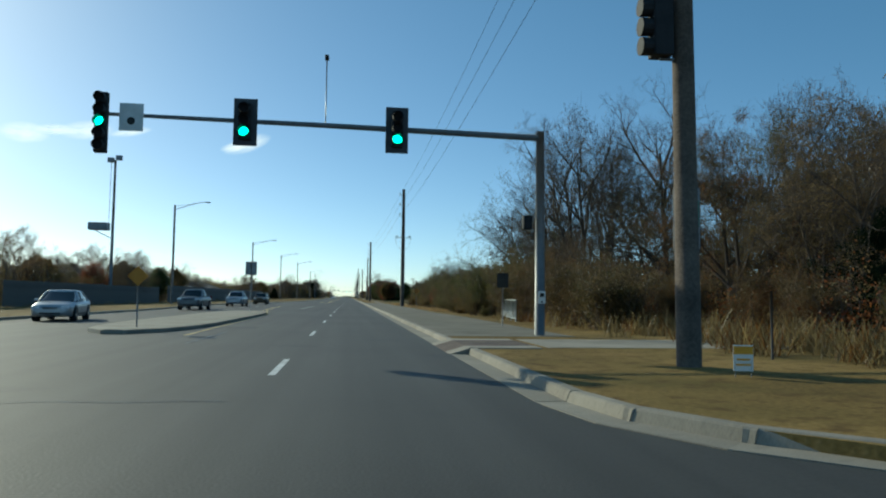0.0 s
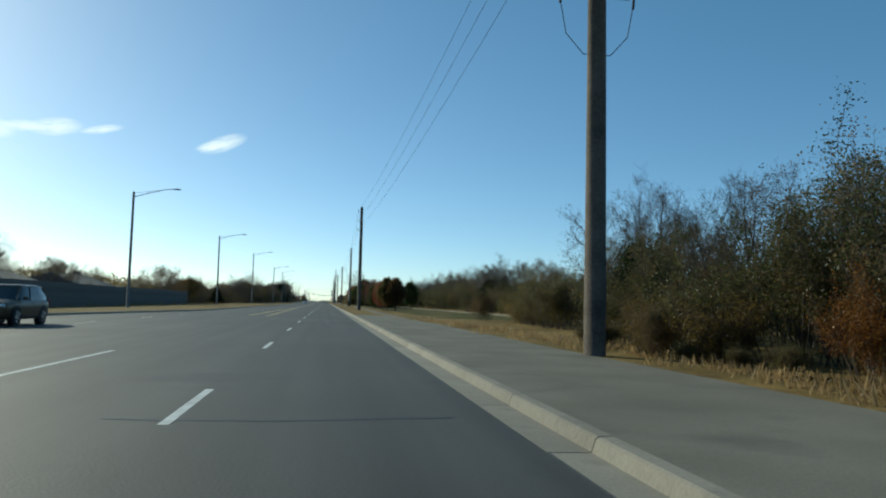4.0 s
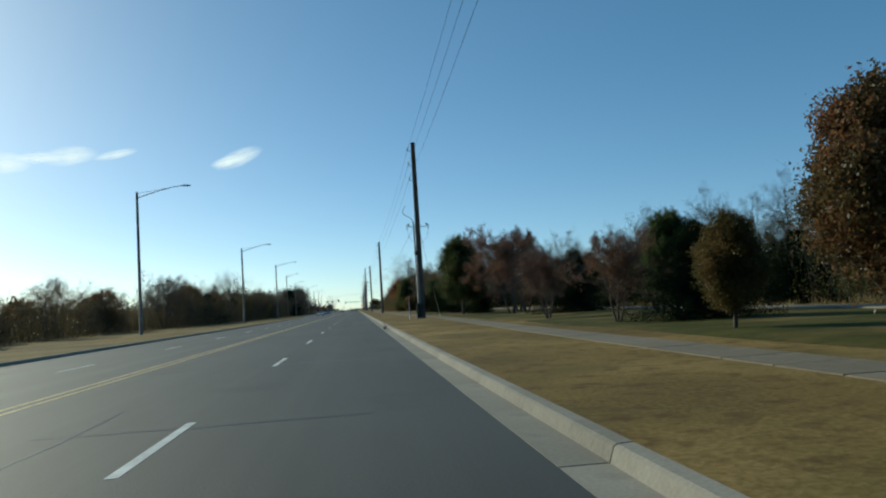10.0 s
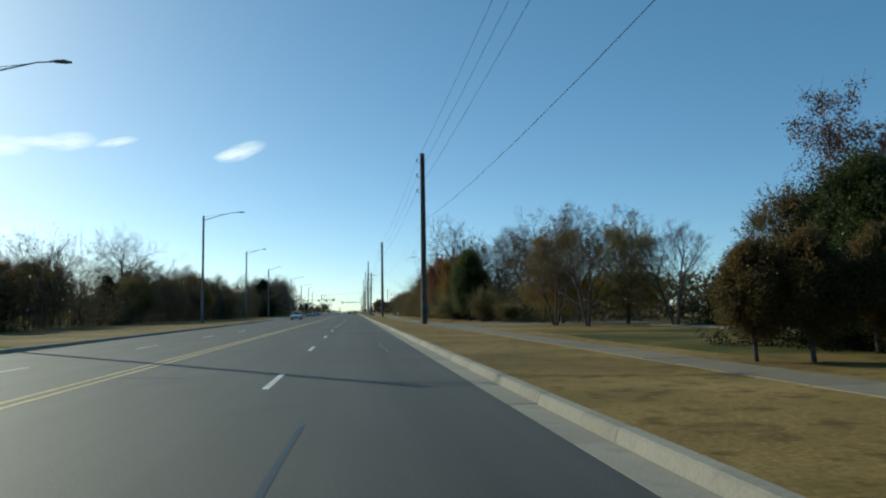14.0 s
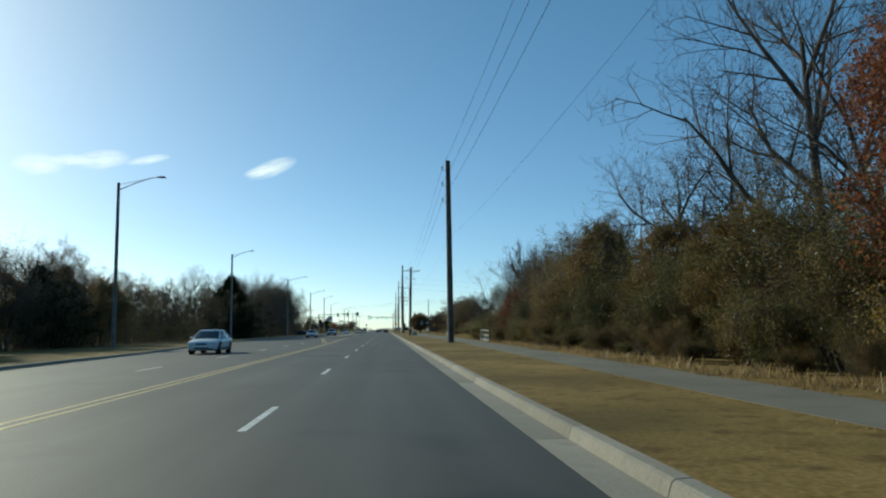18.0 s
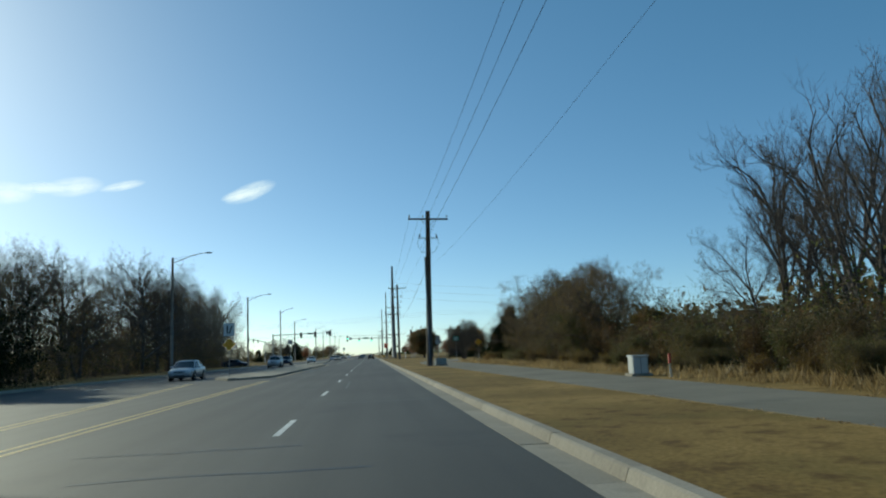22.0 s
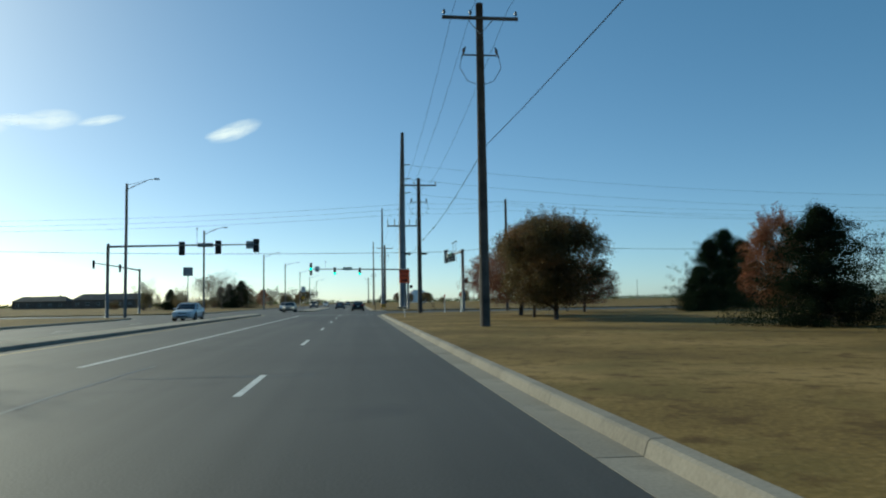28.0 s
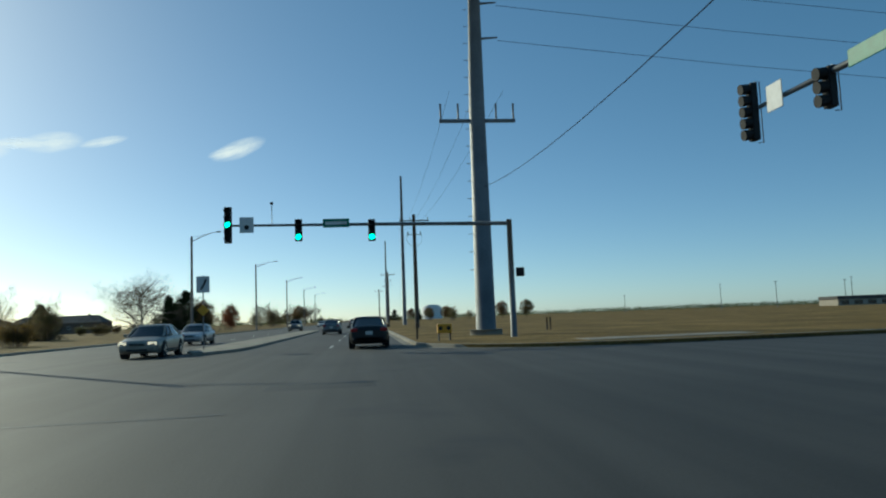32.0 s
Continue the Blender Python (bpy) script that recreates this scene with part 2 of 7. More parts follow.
def slab(name, y0, y1, left, right, top, bottom, material, step=6.0, parent=None):
    """A flat slab along the road between two edges given as functions of y; its sides are closed."""
    n = max(1, int(round((y1 - y0) / step)))
    v, f = [], []
    for i in range(n + 1):
        y = y0 + (y1 - y0) * i / n
        a, b = left(y), right(y)
        v += [(a, y, top), (b, y, top), (a, y, bottom), (b, y, bottom)]
    for i in range(n):
        k = 4 * i
        f += [(k, k + 1, k + 5, k + 4), (k + 2, k, k + 4, k + 6), (k + 1, k + 3, k + 7, k + 5)]
    f += [(0, 2, 3, 1), (4 * n, 4 * n + 1, 4 * n + 3, 4 * n + 2)]
    return part(name, mesh_of(name, v, f), material, parent)


# ---- plan: x across (right of the driver's line), y along the road ----
LEFT_KERB = ((-80, -15.5), (60, -15.5), (90, -17), (125, -17), (160, -12.2), (330, -11.5), (400, -12.4), (440, -14), (480, -18), (520, -19.6), (1600, -19.6))
RIGHT_EDGE = 2.25
CROSS_A, CROSS_B = (-16.0, 4.0), (663.5, 686.0)


def lk(y):
    return lerp_at(LEFT_KERB, y)


def rolling(x0, x1, y0, y1, nx, ny, z, amp, scale, name, material, lift=0.0):
    """Gently uneven ground between given limits."""
    xs, ys = np.linspace(x0, x1, nx), np.linspace(y0, y1, ny)
    v = [(x, y, z + (amp * noise.noise(Vector((x * scale, y * scale, 3.3))) if 0 < i < nx - 1 and 0 < j < ny - 1 else lift)) for j, y in enumerate(ys) for i, x in enumerate(xs)]
    f = [(j * nx + i, j * nx + i + 1, (j + 1) * nx + i + 1, (j + 1) * nx + i) for j in range(ny - 1) for i in range(nx - 1)]
    return part(name, mesh_of(name, v, f, None, True), material)


ground = tagged(part("ground", mesh_of("ground", [(-4000, -1500, -0.06), (4000, -1500, -0.06), (4000, 5000, -0.06), (-4000, 5000, -0.06)], [(0, 1, 2, 3)]), M_FIELD),
                "wide dry grass land reaching the horizon", "ground", kind="structure")
road = tagged(slab("road", -120, 2200, lambda y: lk(y) - 0.02, lambda y: RIGHT_EDGE + 0.02, 0.0, -0.3, M_ASPHALT, 10),
              "grey worn asphalt arterial road with five lanes", "road", kind="structure")
tagged(slab("road_cross", CROSS_A[0], CROSS_A[1], lambda y: RIGHT_EDGE - 0.6, lambda y: 220, -0.004, -0.3, M_ASPHALT, 30), "grey asphalt side road", "road", kind="structure")
tagged(slab("road_cross", CROSS_A[0], 21, lambda y: -220, lambda y: lk(y) + 0.6, -0.004, -0.3, M_ASPHALT, 30), "grey asphalt side road", "road", kind="structure")
tagged(slab("road_cross", CROSS_B[0], CROSS_B[1], lambda y: RIGHT_EDGE - 0.6, lambda y: 260, -0.004, -0.3, M_ASPHALT, 30), "grey asphalt side road crossing at the lights", "road", kind="structure")
tagged(slab("road_cross", CROSS_B[0], CROSS_B[1], lambda y: -260, lambda y: lk(y) + 0.6, -0.004, -0.3, M_ASPHALT, 30), "grey asphalt side road crossing at the lights", "road", kind="structure")

# the flared mouths of the side roads
for y0, y1, right in ((CROSS_A[1] - 0.1, CROSS_A[1] + 6, True), (20.9, 29.5, False), (CROSS_B[0] - 8.5, CROSS_B[0] + 0.1, True), (CROSS_B[1] - 0.1, CROSS_B[1] + 8.5, True),
                      (CROSS_B[0] - 8.5, CROSS_B[0] + 0.1, False), (CROSS_B[1] - 0.1, CROSS_B[1] + 8.5, False)):
    tagged(slab("road_mouth", y0, y1, (lambda y: RIGHT_EDGE - 0.6) if right else (lambda y: lk(y) - 9), (lambda y: RIGHT_EDGE + 9) if right else (lambda y: lk(y) + 0.6), -0.008, -0.3, M_ASPHALT, 4),
           "grey asphalt where the side road widens at the corner", "road", kind="structure")


def stripe(y0, y1, x0, x1, w, bm):
    v = [bm.verts.new((x, y, 0.004)) for x, y in ((x0 - w / 2, y0), (x0 + w / 2, y0), (x1 + w / 2, y1), (x1 - w / 2, y1))]
    bm.faces.new(v)


def verge_slab(y0, y1, right, r0=0.0, r1=0.0, material=None):
    """Grass beside the road, its corners rounded by r0 at the start and r1 at the end."""
    def corner(y):
        c = 0.0
        if r0 and y < y0 + r0:
            c = r0 - math.sqrt(max(0.0, r0 * r0 - (y0 + r0 - y) ** 2))
        if r1 and y > y1 - r1:
            c = r1 - math.sqrt(max(0.0, r1 * r1 - (y - y1 + r1) ** 2))
        return c
    pts = [y0 + r0 * (1 - math.cos(a)) for a in np.linspace(0, math.pi / 2, 9)] if r0 else [y0]
    end = [y1 - r1 * (1 - math.cos(a)) for a in np.linspace(math.pi / 2, 0, 9)] if r1 else [y1]
    n = max(2, int((end[0] - pts[-1]) / 8))
    ys = pts + [pts[-1] + (end[0] - pts[-1]) * i / n for i in range(1, n)] + end
    v, f, k = [], [], 5
    for y in ys:
        e = RIGHT_EDGE + 0.58 + corner(y) if right else lk(y) - 0.58 - corner(y)
        s = 1 if right else -1
        for q, d in enumerate((0, 0, 6, 40, 320)):
            z = -0.3 if q == 0 else 0.13 + (0.05 * noise.noise(Vector((e * 0.1, y * 0.05, q))) if q > 2 else 0)
            v.append((e + s * d, y, z))
    for i in range(len(ys) - 1):
        for q in range(k - 1):
            a = i * k + q
            f.append((a, a + 1, a + k + 1, a + k) if right else (a + 1, a, a + k, a + k + 1))
    for i in (0, len(ys) - 1):   # closes both ends down to the ground
        b = len(v)
        v += [(v[i * k + q][0], v[i * k + q][1], -0.3) for q in range(1, k)]
        for q in range(1, k - 1):
            f.append((i * k + q, i * k + q + 1, b + q, b + q - 1))
    return tagged(part("verge", mesh_of("verge", v, f), material or M_GRASS), "mown tan dry grass verge beside the road", "grass", kind="structure")


verge_slab(CROSS_A[1], CROSS_B[0], True, 5, 8)
verge_slab(CROSS_B[1], 2200, True, 8, 0)
verge_slab(-300, CROSS_A[0], True)
verge_slab(21, CROSS_B[0], False, 8, 8)
verge_slab(CROSS_B[1], 2200, False, 8, 0)
verge_slab(-300, CROSS_A[0], False)

# lane paint
M0_STOP = 16
bm = bmesh.new()
y = -40 + 3.4
while y < 1300:
    if not (-8 < y < 12 or CROSS_B[0] - 1 < y < CROSS_B[1] + 3):
        stripe(y, y + 3.05, -1.32, -1.32, 0.12, bm)
        if 60 < y < 470 or y > 690:
            stripe(y + 4, y + 7.05, -8.0 - (3.2 if y < 150 or y > 690 else 0), -8.0 - (3.2 if y < 150 or y > 690 else 0), 0.12, bm)
        if y > 470 and y < 660:
            stripe(y + 4, y + 7.05, -14.9, -14.9, 0.12, bm)
    y += 12.19
tagged(part("lane_dashes", bm, M_WHITE), "broken white lane lines on the asphalt", "road marking", kind="structure")
bm = bmesh.new()
for off in (0.0, -0.3):
    stripe(52, 64, -5.75 + off, -7.1 + off, 0.11, bm)
    stripe(64, 83, -7.1 + off, -8.3 + off, 0.11, bm)
    stripe(83, 94, -8.3 + off, -8.5 + off, 0.11, bm)
    stripe(138, 165, -4.2 + off, -4.35 + off, 0.11, bm)
    stripe(165, 200, -4.35 + off, -4.75 + off, 0.11, bm)
    stripe(200, 455, -4.75 + off, -4.75 + off, 0.11, bm)
    stripe(455, 520, -4.85 + off, -5.75 + off, 0.11, bm)
    stripe(140, 165, -5.7 + off, -5.75 + off, 0.11, bm)
    stripe(165, 215, -5.75 + off, -4.95 + off, 0.11, bm)
    stripe(470, 520, -5.7 + off, -10.2 + off, 0.11, bm)
stripe(525, 590, -5.95, -6.1, 0.12, bm)
stripe(590, 597, -6.1, -9.1, 0.12, bm)
stripe(597, 668, -9.15, -9.6, 0.12, bm)
stripe(24, 52, -5.25, -5.7, 0.12, bm)
for k in range(4):
    stripe(150 + k * 9, 150.6 + k * 9, -5.45, -4.75, 0.14, bm)
tagged(part("centre_lines", bm, M_YELLOW), "double yellow centre lines worn by traffic", "road marking", kind="structure")
bm = bmesh.new()
stripe(603, 661, -5.45, -5.35, 0.15, bm)
stripe(75, 96, -4.95, -4.72, 0.13, bm)
bm.faces.new([bm.verts.new((a, b, 0.004)) for a, b in ((-6.2, 663.0), (2.0, 661.4), (2.0, 661.75), (-6.2, 663.35))])
for k in range(9):
    stripe(668.2, 668.8, 9 + k * 9, 12 + k * 9, 3.0, bm) if k % 2 else None
tagged(part("turn_lane_line", bm, M_WHITE), "solid white turn lane line", "road marking", kind="structure")

# tar-sealed cracks and patches in the asphalt
M_TAR = mat("tar", (0.008, 0.008, 0.009), (0.018, 0.018, 0.019), 0.5, 2, 30, 0.1)
M_PATCH = mat("asphalt_patch", (0.022, 0.023, 0.025), (0.04, 0.041, 0.043), 0.75, 0.3, 30, 0.3)
cr = random.Random(9)
bm = bmesh.new()
for k in range(90):
    x, y = cr.uniform(-10.5, 1.6), 10 + k * 7.6 + cr.uniform(-3, 3)
    across = cr.random() < 0.55
    pts = [(x, y)]
    for q in range(7):
        dx, dy = (cr.uniform(0.3, 0.7), cr.uniform(-0.12, 0.12)) if across else (cr.uniform(-0.05, 0.05), cr.uniform(0.6, 1.6))
        pts.append((min(pts[-1][0] + dx, 2.1), pts[-1][1] + dy))
    w = cr.uniform(0.02, 0.045)
    for (xa, ya), (xb, yb) in zip(pts, pts[1:]):
        d = Vector((xb - xa, yb - ya, 0)).normalized().cross(Vector((0, 0, 1))) * w
        bm.faces.new([bm.verts.new((p[0], p[1], 0.003)) for p in ((xa + d.x, ya + d.y), (xa - d.x, ya - d.y), (xb - d.x, yb - d.y), (xb + d.x, yb + d.y))])
tagged(part("crack_seal", bm, M_TAR), "dark tar-sealed cracks in the asphalt", "road marking", kind="structure")
bm = bmesh.new()
for x, y, w, l in ((-4.3, 30, 1.2, 1.6), (-2.5, 79, 1.5, 1.3), (-6, 160, 2, 3), (-3.2, 290, 2.0, 1.4), (-2.6, 430, 1.8, 2.5), (-3.2, 525, 1.6, 1.2), (-3.0, 640, 1.9, 2.2), (-0.5, 674, 2.2, 1.4), (-6.5, 655, 2.5, 1.2)):
    bm.faces.new([bm.verts.new((x + a * w / 2, y + b * l / 2, 0.0025)) for a, b in ((-1, -1), (1, -0.9), (0.95, 1), (-1, 0.92))])
tagged(part("asphalt_patch", bm, M_PATCH), "darker square repair patches in the asphalt", "road marking", kind="structure")


# ---- kerbs ----
def kerb_mesh(side, length=2.985):
    prof = ((0, -0.25), (0, 0.004), (0.4, 0.002), (0.44, 0.12), (0.47, 0.14), (0.6, 0.145), (0.6, -0.25))
    v, f, k = [], [], len(prof)
    for yy in (0.0, length):
        v += [(side * px, yy, pz) for px, pz in prof]
    for i in range(k):
        f.append((i, (i + 1) % k, k + (i + 1) % k, k + i)[::side])
    f += [tuple(range(k))[::-side], tuple(range(k, 2 * k))[::side]]
    return mesh_of("kerb_piece", v, f, M_CONC)


KERB_R, KERB_L = kerb_mesh(1), kerb_mesh(-1)


def kerb_line(pts, side, label="pale concrete kerb and gutter with open joints"):
    """Kerb pieces along a line of points; side +1: the raised part lies to the right of the way walked."""
    run = empty("kerb", pose(0, 0, 0), label, "kerb", kind="structure")
    for (xa, ya), (xb, yb) in zip(pts, pts[1:]):
        d = math.hypot(xb - xa, yb - ya)
        n = max(1, round(d / 3))
        for i in range(n):
            p = part("kerb_piece", KERB_R if side > 0 else KERB_L, None, run)
            s = i / n
            p.matrix_basis = pose(xa + (xb - xa) * s, ya + (yb - ya) * s, random.uniform(-0.004, 0.004), 0, 0, math.degrees(math.atan2(-(xb - xa), yb - ya))) @ Matrix.Diagonal((1, d / n / 3, 1, 1))
    return run


def arc(cx, cy, r, a0, a1, n=6):
    return [(cx + r * math.cos(radians(a)), cy + r * math.sin(radians(a))) for a in np.linspace(a0, a1, n)]


RE = RIGHT_EDGE
kerb_line([(40, 4.1)] + arc(RE + 5, CROSS_A[1] + 5, 5, 270, 180) + [(RE, 332), (RE, CROSS_B[0] - 8)] + arc(RE + 8, CROSS_B[0] - 8, 8, 180, 90) + [(80, CROSS_B[0])], 1)
kerb_line([(80, CROSS_B[1])] + arc(RE + 8, CROSS_B[1] + 8, 8, 270, 180) + [(RE, 860)], 1)
lks = [(lk(y), y) for y in (30, 60, 90, 125, 160, 200, 330, 400, 440, 480, 520, 600, 655)]
kerb_line([(-45, 21)] + arc(lk(29) - 8, 29, 8, 270, 360) + lks + arc(lk(655) - 8, 655, 8, 0, 90) + [(-80, 663.5)], -1)
kerb_line([(-80, 686)] + arc(lk(694) - 8, 694, 8, 270, 360) + [(lk(700), 700), (lk(860), 860)], -1)


def median(name_y, left, right, label):
    """A raised concrete island with kerbs all round and pointed ends."""
    y0, y1 = name_y
    ys = [y0 + (y1 - y0) * i / 24 for i in range(25)]
    v, f = [], []
    for y in ys:
        a, b = left(y), right(y)
        v += [(a, y, -0.2), (a + 0.03, y, 0.13), (a + 0.16, y, 0.15), (b - 0.16, y, 0.15), (b - 0.03, y, 0.13), (b, y, -0.2)]
    for i in range(24):
        for q in range(5):
            k = i * 6 + q
            f.append((k, k + 1, k + 7, k + 6))
    f += [tuple(range(6)), tuple(range(144, 150))[::-1]]
    isl = empty("median", pose(0, 0, 0), label, "median", kind="structure")
    part("island", mesh_of("island", v, f), M_CONC, isl)
    return isl


def blunt(y, y0, y1, w, r=3.0):
    """Half-width of an island that narrows at its ends."""
    e = min(y - y0, y1 - y)
    return w * (0.18 + 0.82 * math.sqrt(max(0.0, 1 - max(0.0, 1 - e / r) ** 2)))


median((24.5, 57), lambda y: -7.6 - blunt(y, 24.5, 57, 2.0, 9), lambda y: -7.6 + blunt(y, 24.5, 57, 2.0, 9), "raised pale concrete median island with a dark kerb")
median((524, 592), lambda y: -8.6 - blunt(y, 524, 592, 2.2, 8), lambda y: -8.6 + blunt(y, 524, 592, 2.2, 4), "raised concrete median island with a dark kerb face")
median((590, 671), lambda y: -10.9 - blunt(y, 590, 671, 0.75, 3), lambda y: -10.9 + blunt(y, 590, 671, 0.95, 3), "long narrow raised concrete median beside the turn lane")
median((692, 760), lambda y: -6.9 - blunt(y, 692, 760, 1.4, 8), lambda y: -6.9 + blunt(y, 692, 760, 1.4, 8), "raised concrete median island beyond the crossing")

# paved strip, sidewalk of single slabs, trail, lawn
PAVED_R = ((20, 6.9), (45, 7.1), (60, 6.6), (80, 6.9), (97, 6.6), (124, 6.6), (145, 4.6))
tagged(slab("pavement", 22, 145, lambda y: RE + 0.6, lambda y: lerp_at(PAVED_R, y), 0.137, 0.0, M_PATH, 4), "grey paved strip behind the kerb", "pavement", kind="structure")
tagged(slab("pavement", 17, 20.5, lambda y: RE + 2.4, lambda y: 34, 0.138, 0.0, M_CONC, 1), "pale concrete path leading to the crossing", "pavement", kind="structure")
WALK = ((128, 5.6), (145, 6.0), (165, 6.2), (182, 6.7), (205, 7.0), (240, 7.3), (275, 8.1), (300, 7.3), (345, 7.2))
walk_slabs = empty("sidewalk", pose(0, 0, 0), "pale concrete sidewalk of square slabs in the grass", "sidewalk", kind="structure")
SLAB = mesh_of("paving_slab", [(-0.63, 0.01, 0.0), (0.63, 0.01, 0.0), (0.63, 1.49, 0.0), (-0.63, 1.49, 0.0), (-0.62, 0.02, 0.05), (0.62, 0.02, 0.05), (0.62, 1.48, 0.05), (-0.62, 1.48, 0.05)],
               [(4, 5, 6, 7), (0, 1, 5, 4), (1, 2, 6, 5), (2, 3, 7, 6), (3, 0, 4, 7)], M_WALK)
y = 128.0
while y < 346:
    p = part("paving_slab", SLAB, None, walk_slabs)
    x0, x1 = lerp_at(WALK, y), lerp_at(WALK, y + 1.5)
    p.matrix_basis = pose(x0, y, 0.1 + random.uniform(-0.004, 0.004), 0, 0, math.degrees(math.atan2(-(x1 - x0), 1.5)))
    y += 1.5
TRAIL_L = ((344, 6.6), (352, 6.3), (366, 6.2), (400, 5.9), (440, 6.4), (456, 6.9), (480, 6.6), (528, 6.0), (548, 5.5), (560, 5.9), (571, 7.6), (585, 11.0))
TRAIL_R = ((344, 8.0), (352, 8.5), (366, 8.3), (400, 7.7), (440, 8.6), (456, 9.0), (480, 9.3), (528, 9.8), (548, 9.5), (558, 9.3), (563, 12.0), (571, 12.0), (585, 13.2))
tagged(slab("trail", 344, 585, lambda y: lerp_at(TRAIL_L, y), lambda y: lerp_at(TRAIL_R, y), 0.14, 0.0, M_PATH, 3), "smooth grey paved trail through the grass", "path", kind="structure")
tagged(slab("trail", 559, 568, lambda y: 8.0, lambda y: 40, 0.138, 0.0, M_PATH, 3), "smooth grey paved drive through the grass", "path", kind="structure")
tagged(slab("trail", 357, 366, lambda y: RE + 4.2, lambda y: 24, 0.136, 0.0, M_PATH, 3), "smooth grey paved drive through the grass", "path", kind="structure")
tagged(rolling(8.6, 19.6, 132, 342, 12, 90, 0.17, 0.07, 0.12, "lawn", M_GREEN, -0.09), "green and tan lawn under the trees", "lawn", kind="structure")
tagged(slab("park_path", 120, 350, lambda y: 19.8 + 0.4 * math.sin(y * 0.05), lambda y: 21.4 + 0.4 * math.sin(y * 0.05), 0.2, 0.0, M_CONC, 5), "pale path along the edge of the woods", "path", kind="structure")

tagged(slab("pavement", 688.2, 690.4, lambda y: 9.5, lambda y: 17, 0.15, 0.0, M_CONC, 1), "pale concrete corner of the crossing path", "pavement", kind="structure")
# kerb ramp at the first corner: worn red-brown strip with pale flared sides
M_RAMP = mat("ramp_paving", (0.07, 0.05, 0.042), (0.12, 0.085, 0.07), 0.9, 1.5, 40, 0.5)
ramp = empty("kerb_ramp", pose(0, 0, 0), "dropped kerb ramp with worn red-brown paving", "kerb ramp", kind="structure")
for y0, y1, m in ((16.6, 17.4, M_CONC), (17.4, 19.6, M_RAMP), (19.6, 20.4, M_CONC)):
    v = [(x, y, z) for y in (y0, y1) for x, z in ((2.22, 0.006), (2.7, 0.152), (4.4, 0.154), (4.4, 0.0), (2.22, -0.05))]
    part("ramp_slab", mesh_of("ramp_slab", v, [(0, 1, 6, 5), (1, 2, 7, 6), (2, 3, 8, 7), (0, 4, 3, 2, 1), (5, 6, 7, 8, 9), (0, 5, 9, 4), (3, 4, 9, 8)]), m, ramp)

# ---- poles, lamps, signals ----
def insulator(x, y, z, bm):
    rod([(x, y, z), (x, y, z + 0.12)], 0.02, 6, bm)
    rod([(x, y, z + 0.12), (x, y, z + 0.2), (x, y, z + 0.3)], [0.06, 0.075, 0.04], 8, bm)


def utility_pole(x, y, h, style, lean=0.0, r=0.27):
    """A tapered wooden pole. style: 'posts' three insulators on the road side; 'switch' the same with a cut-out bracket; 'cross' a crossarm."""
    t = empty("utility_pole", pose(x, y, 0.1, 0, lean, 0), "tall weathered brown wooden utility pole beside the road", "utility pole", "utility poles")
    part("pole", rod([(0, 0, -0.1), (0, 0, h * 0.5), (0, 0, h)], [r, r * 0.86, r * 0.7], 14), M_WOOD, t)
    if style in ("posts", "switch"):
        for k in range(3):
            z = h - 0.8 - k * 1.35
            bm = rod([(-r * 0.6, 0, z), (-0.5, 0, z + 0.04)], 0.03, 6)
            part("bracket", bm, M_GALV, t, "short grey steel bracket arm")
            bm = bmesh.new()
            insulator(-0.5, 0, z + 0.04, bm)
            part("insulator", bm, M_STEEL, t, "grey post insulator")
    if style == "switch":
        z = h - (7.7 if h > 15.5 else 6.35)
        part("bracket", rod([(-0.85, 0, z), (0.85, 0, z)], 0.035, 6), M_GALV, t)
        for s in (-1, 1):
            bm = bmesh.new()
            insulator(s * 0.8, 0, z, bm)
            rod([(s * 0.8, 0, z + 0.25), (s * 0.98, 0, z + 0.12), (s * 0.95, 0, z - 0.25)], 0.035, 6, bm)
            part("fuse_cutout", bm, M_BLACK, t, "small dark fuse cut-out")
            part("lead_wire", rod([(s * 0.95, 0, z - 0.2), (s * 0.8, 0, z - 1.0), (s * 0.35, 0, z - 1.5), (s * 0.17, 0, z - 1.5)], 0.012, 5), M_BLACK, t)
    if style == "cross":
        z = h - 0.75
        part("crossarm", box(3.5, 0.11, 0.14, (0, -0.2, z), 0.012), M_WOOD, t, "wooden crossarm")
        for s in (-1.65, -0.45, 1.65):
            bm = bmesh.new()
            insulator(s, -0.2, z + 0.06, bm)
            part("insulator", bm, M_STEEL, t)
        for s in (-1, 1):
            part("brace", rod([(s * 0.6, -0.2, z - 0.05), (0, -0.2, z - 0.75)], 0.018, 5), M_GALV, t)
        z = h - 2.4
        part("bracket", rod([(-0.75, 0, z), (0.75, 0, z)], 0.04, 6), M_GALV, t)
        for s in (-1, 1):
            bm = bmesh.new()
            insulator(s * 0.75, 0, z, bm)
            rod([(s * 0.75, 0, z + 0.28), (s * 0.68, -0.05, z + 0.36), (s * 0.85, -0.05, z - 0.12)], 0.035, 6, bm)
            part("fuse_cutout", bm, M_BLACK, t, "small dark fuse cut-out")
            part("lead_wire", rod([(s * 0.85, -0.05, z - 0.12), (s * 0.95, -0.05, z - 0.6), (s * 0.6, -0.02, z - 1.2), (s * 0.15, 0, z - 1.35)], 0.014, 5), M_BLACK, t)
    return t


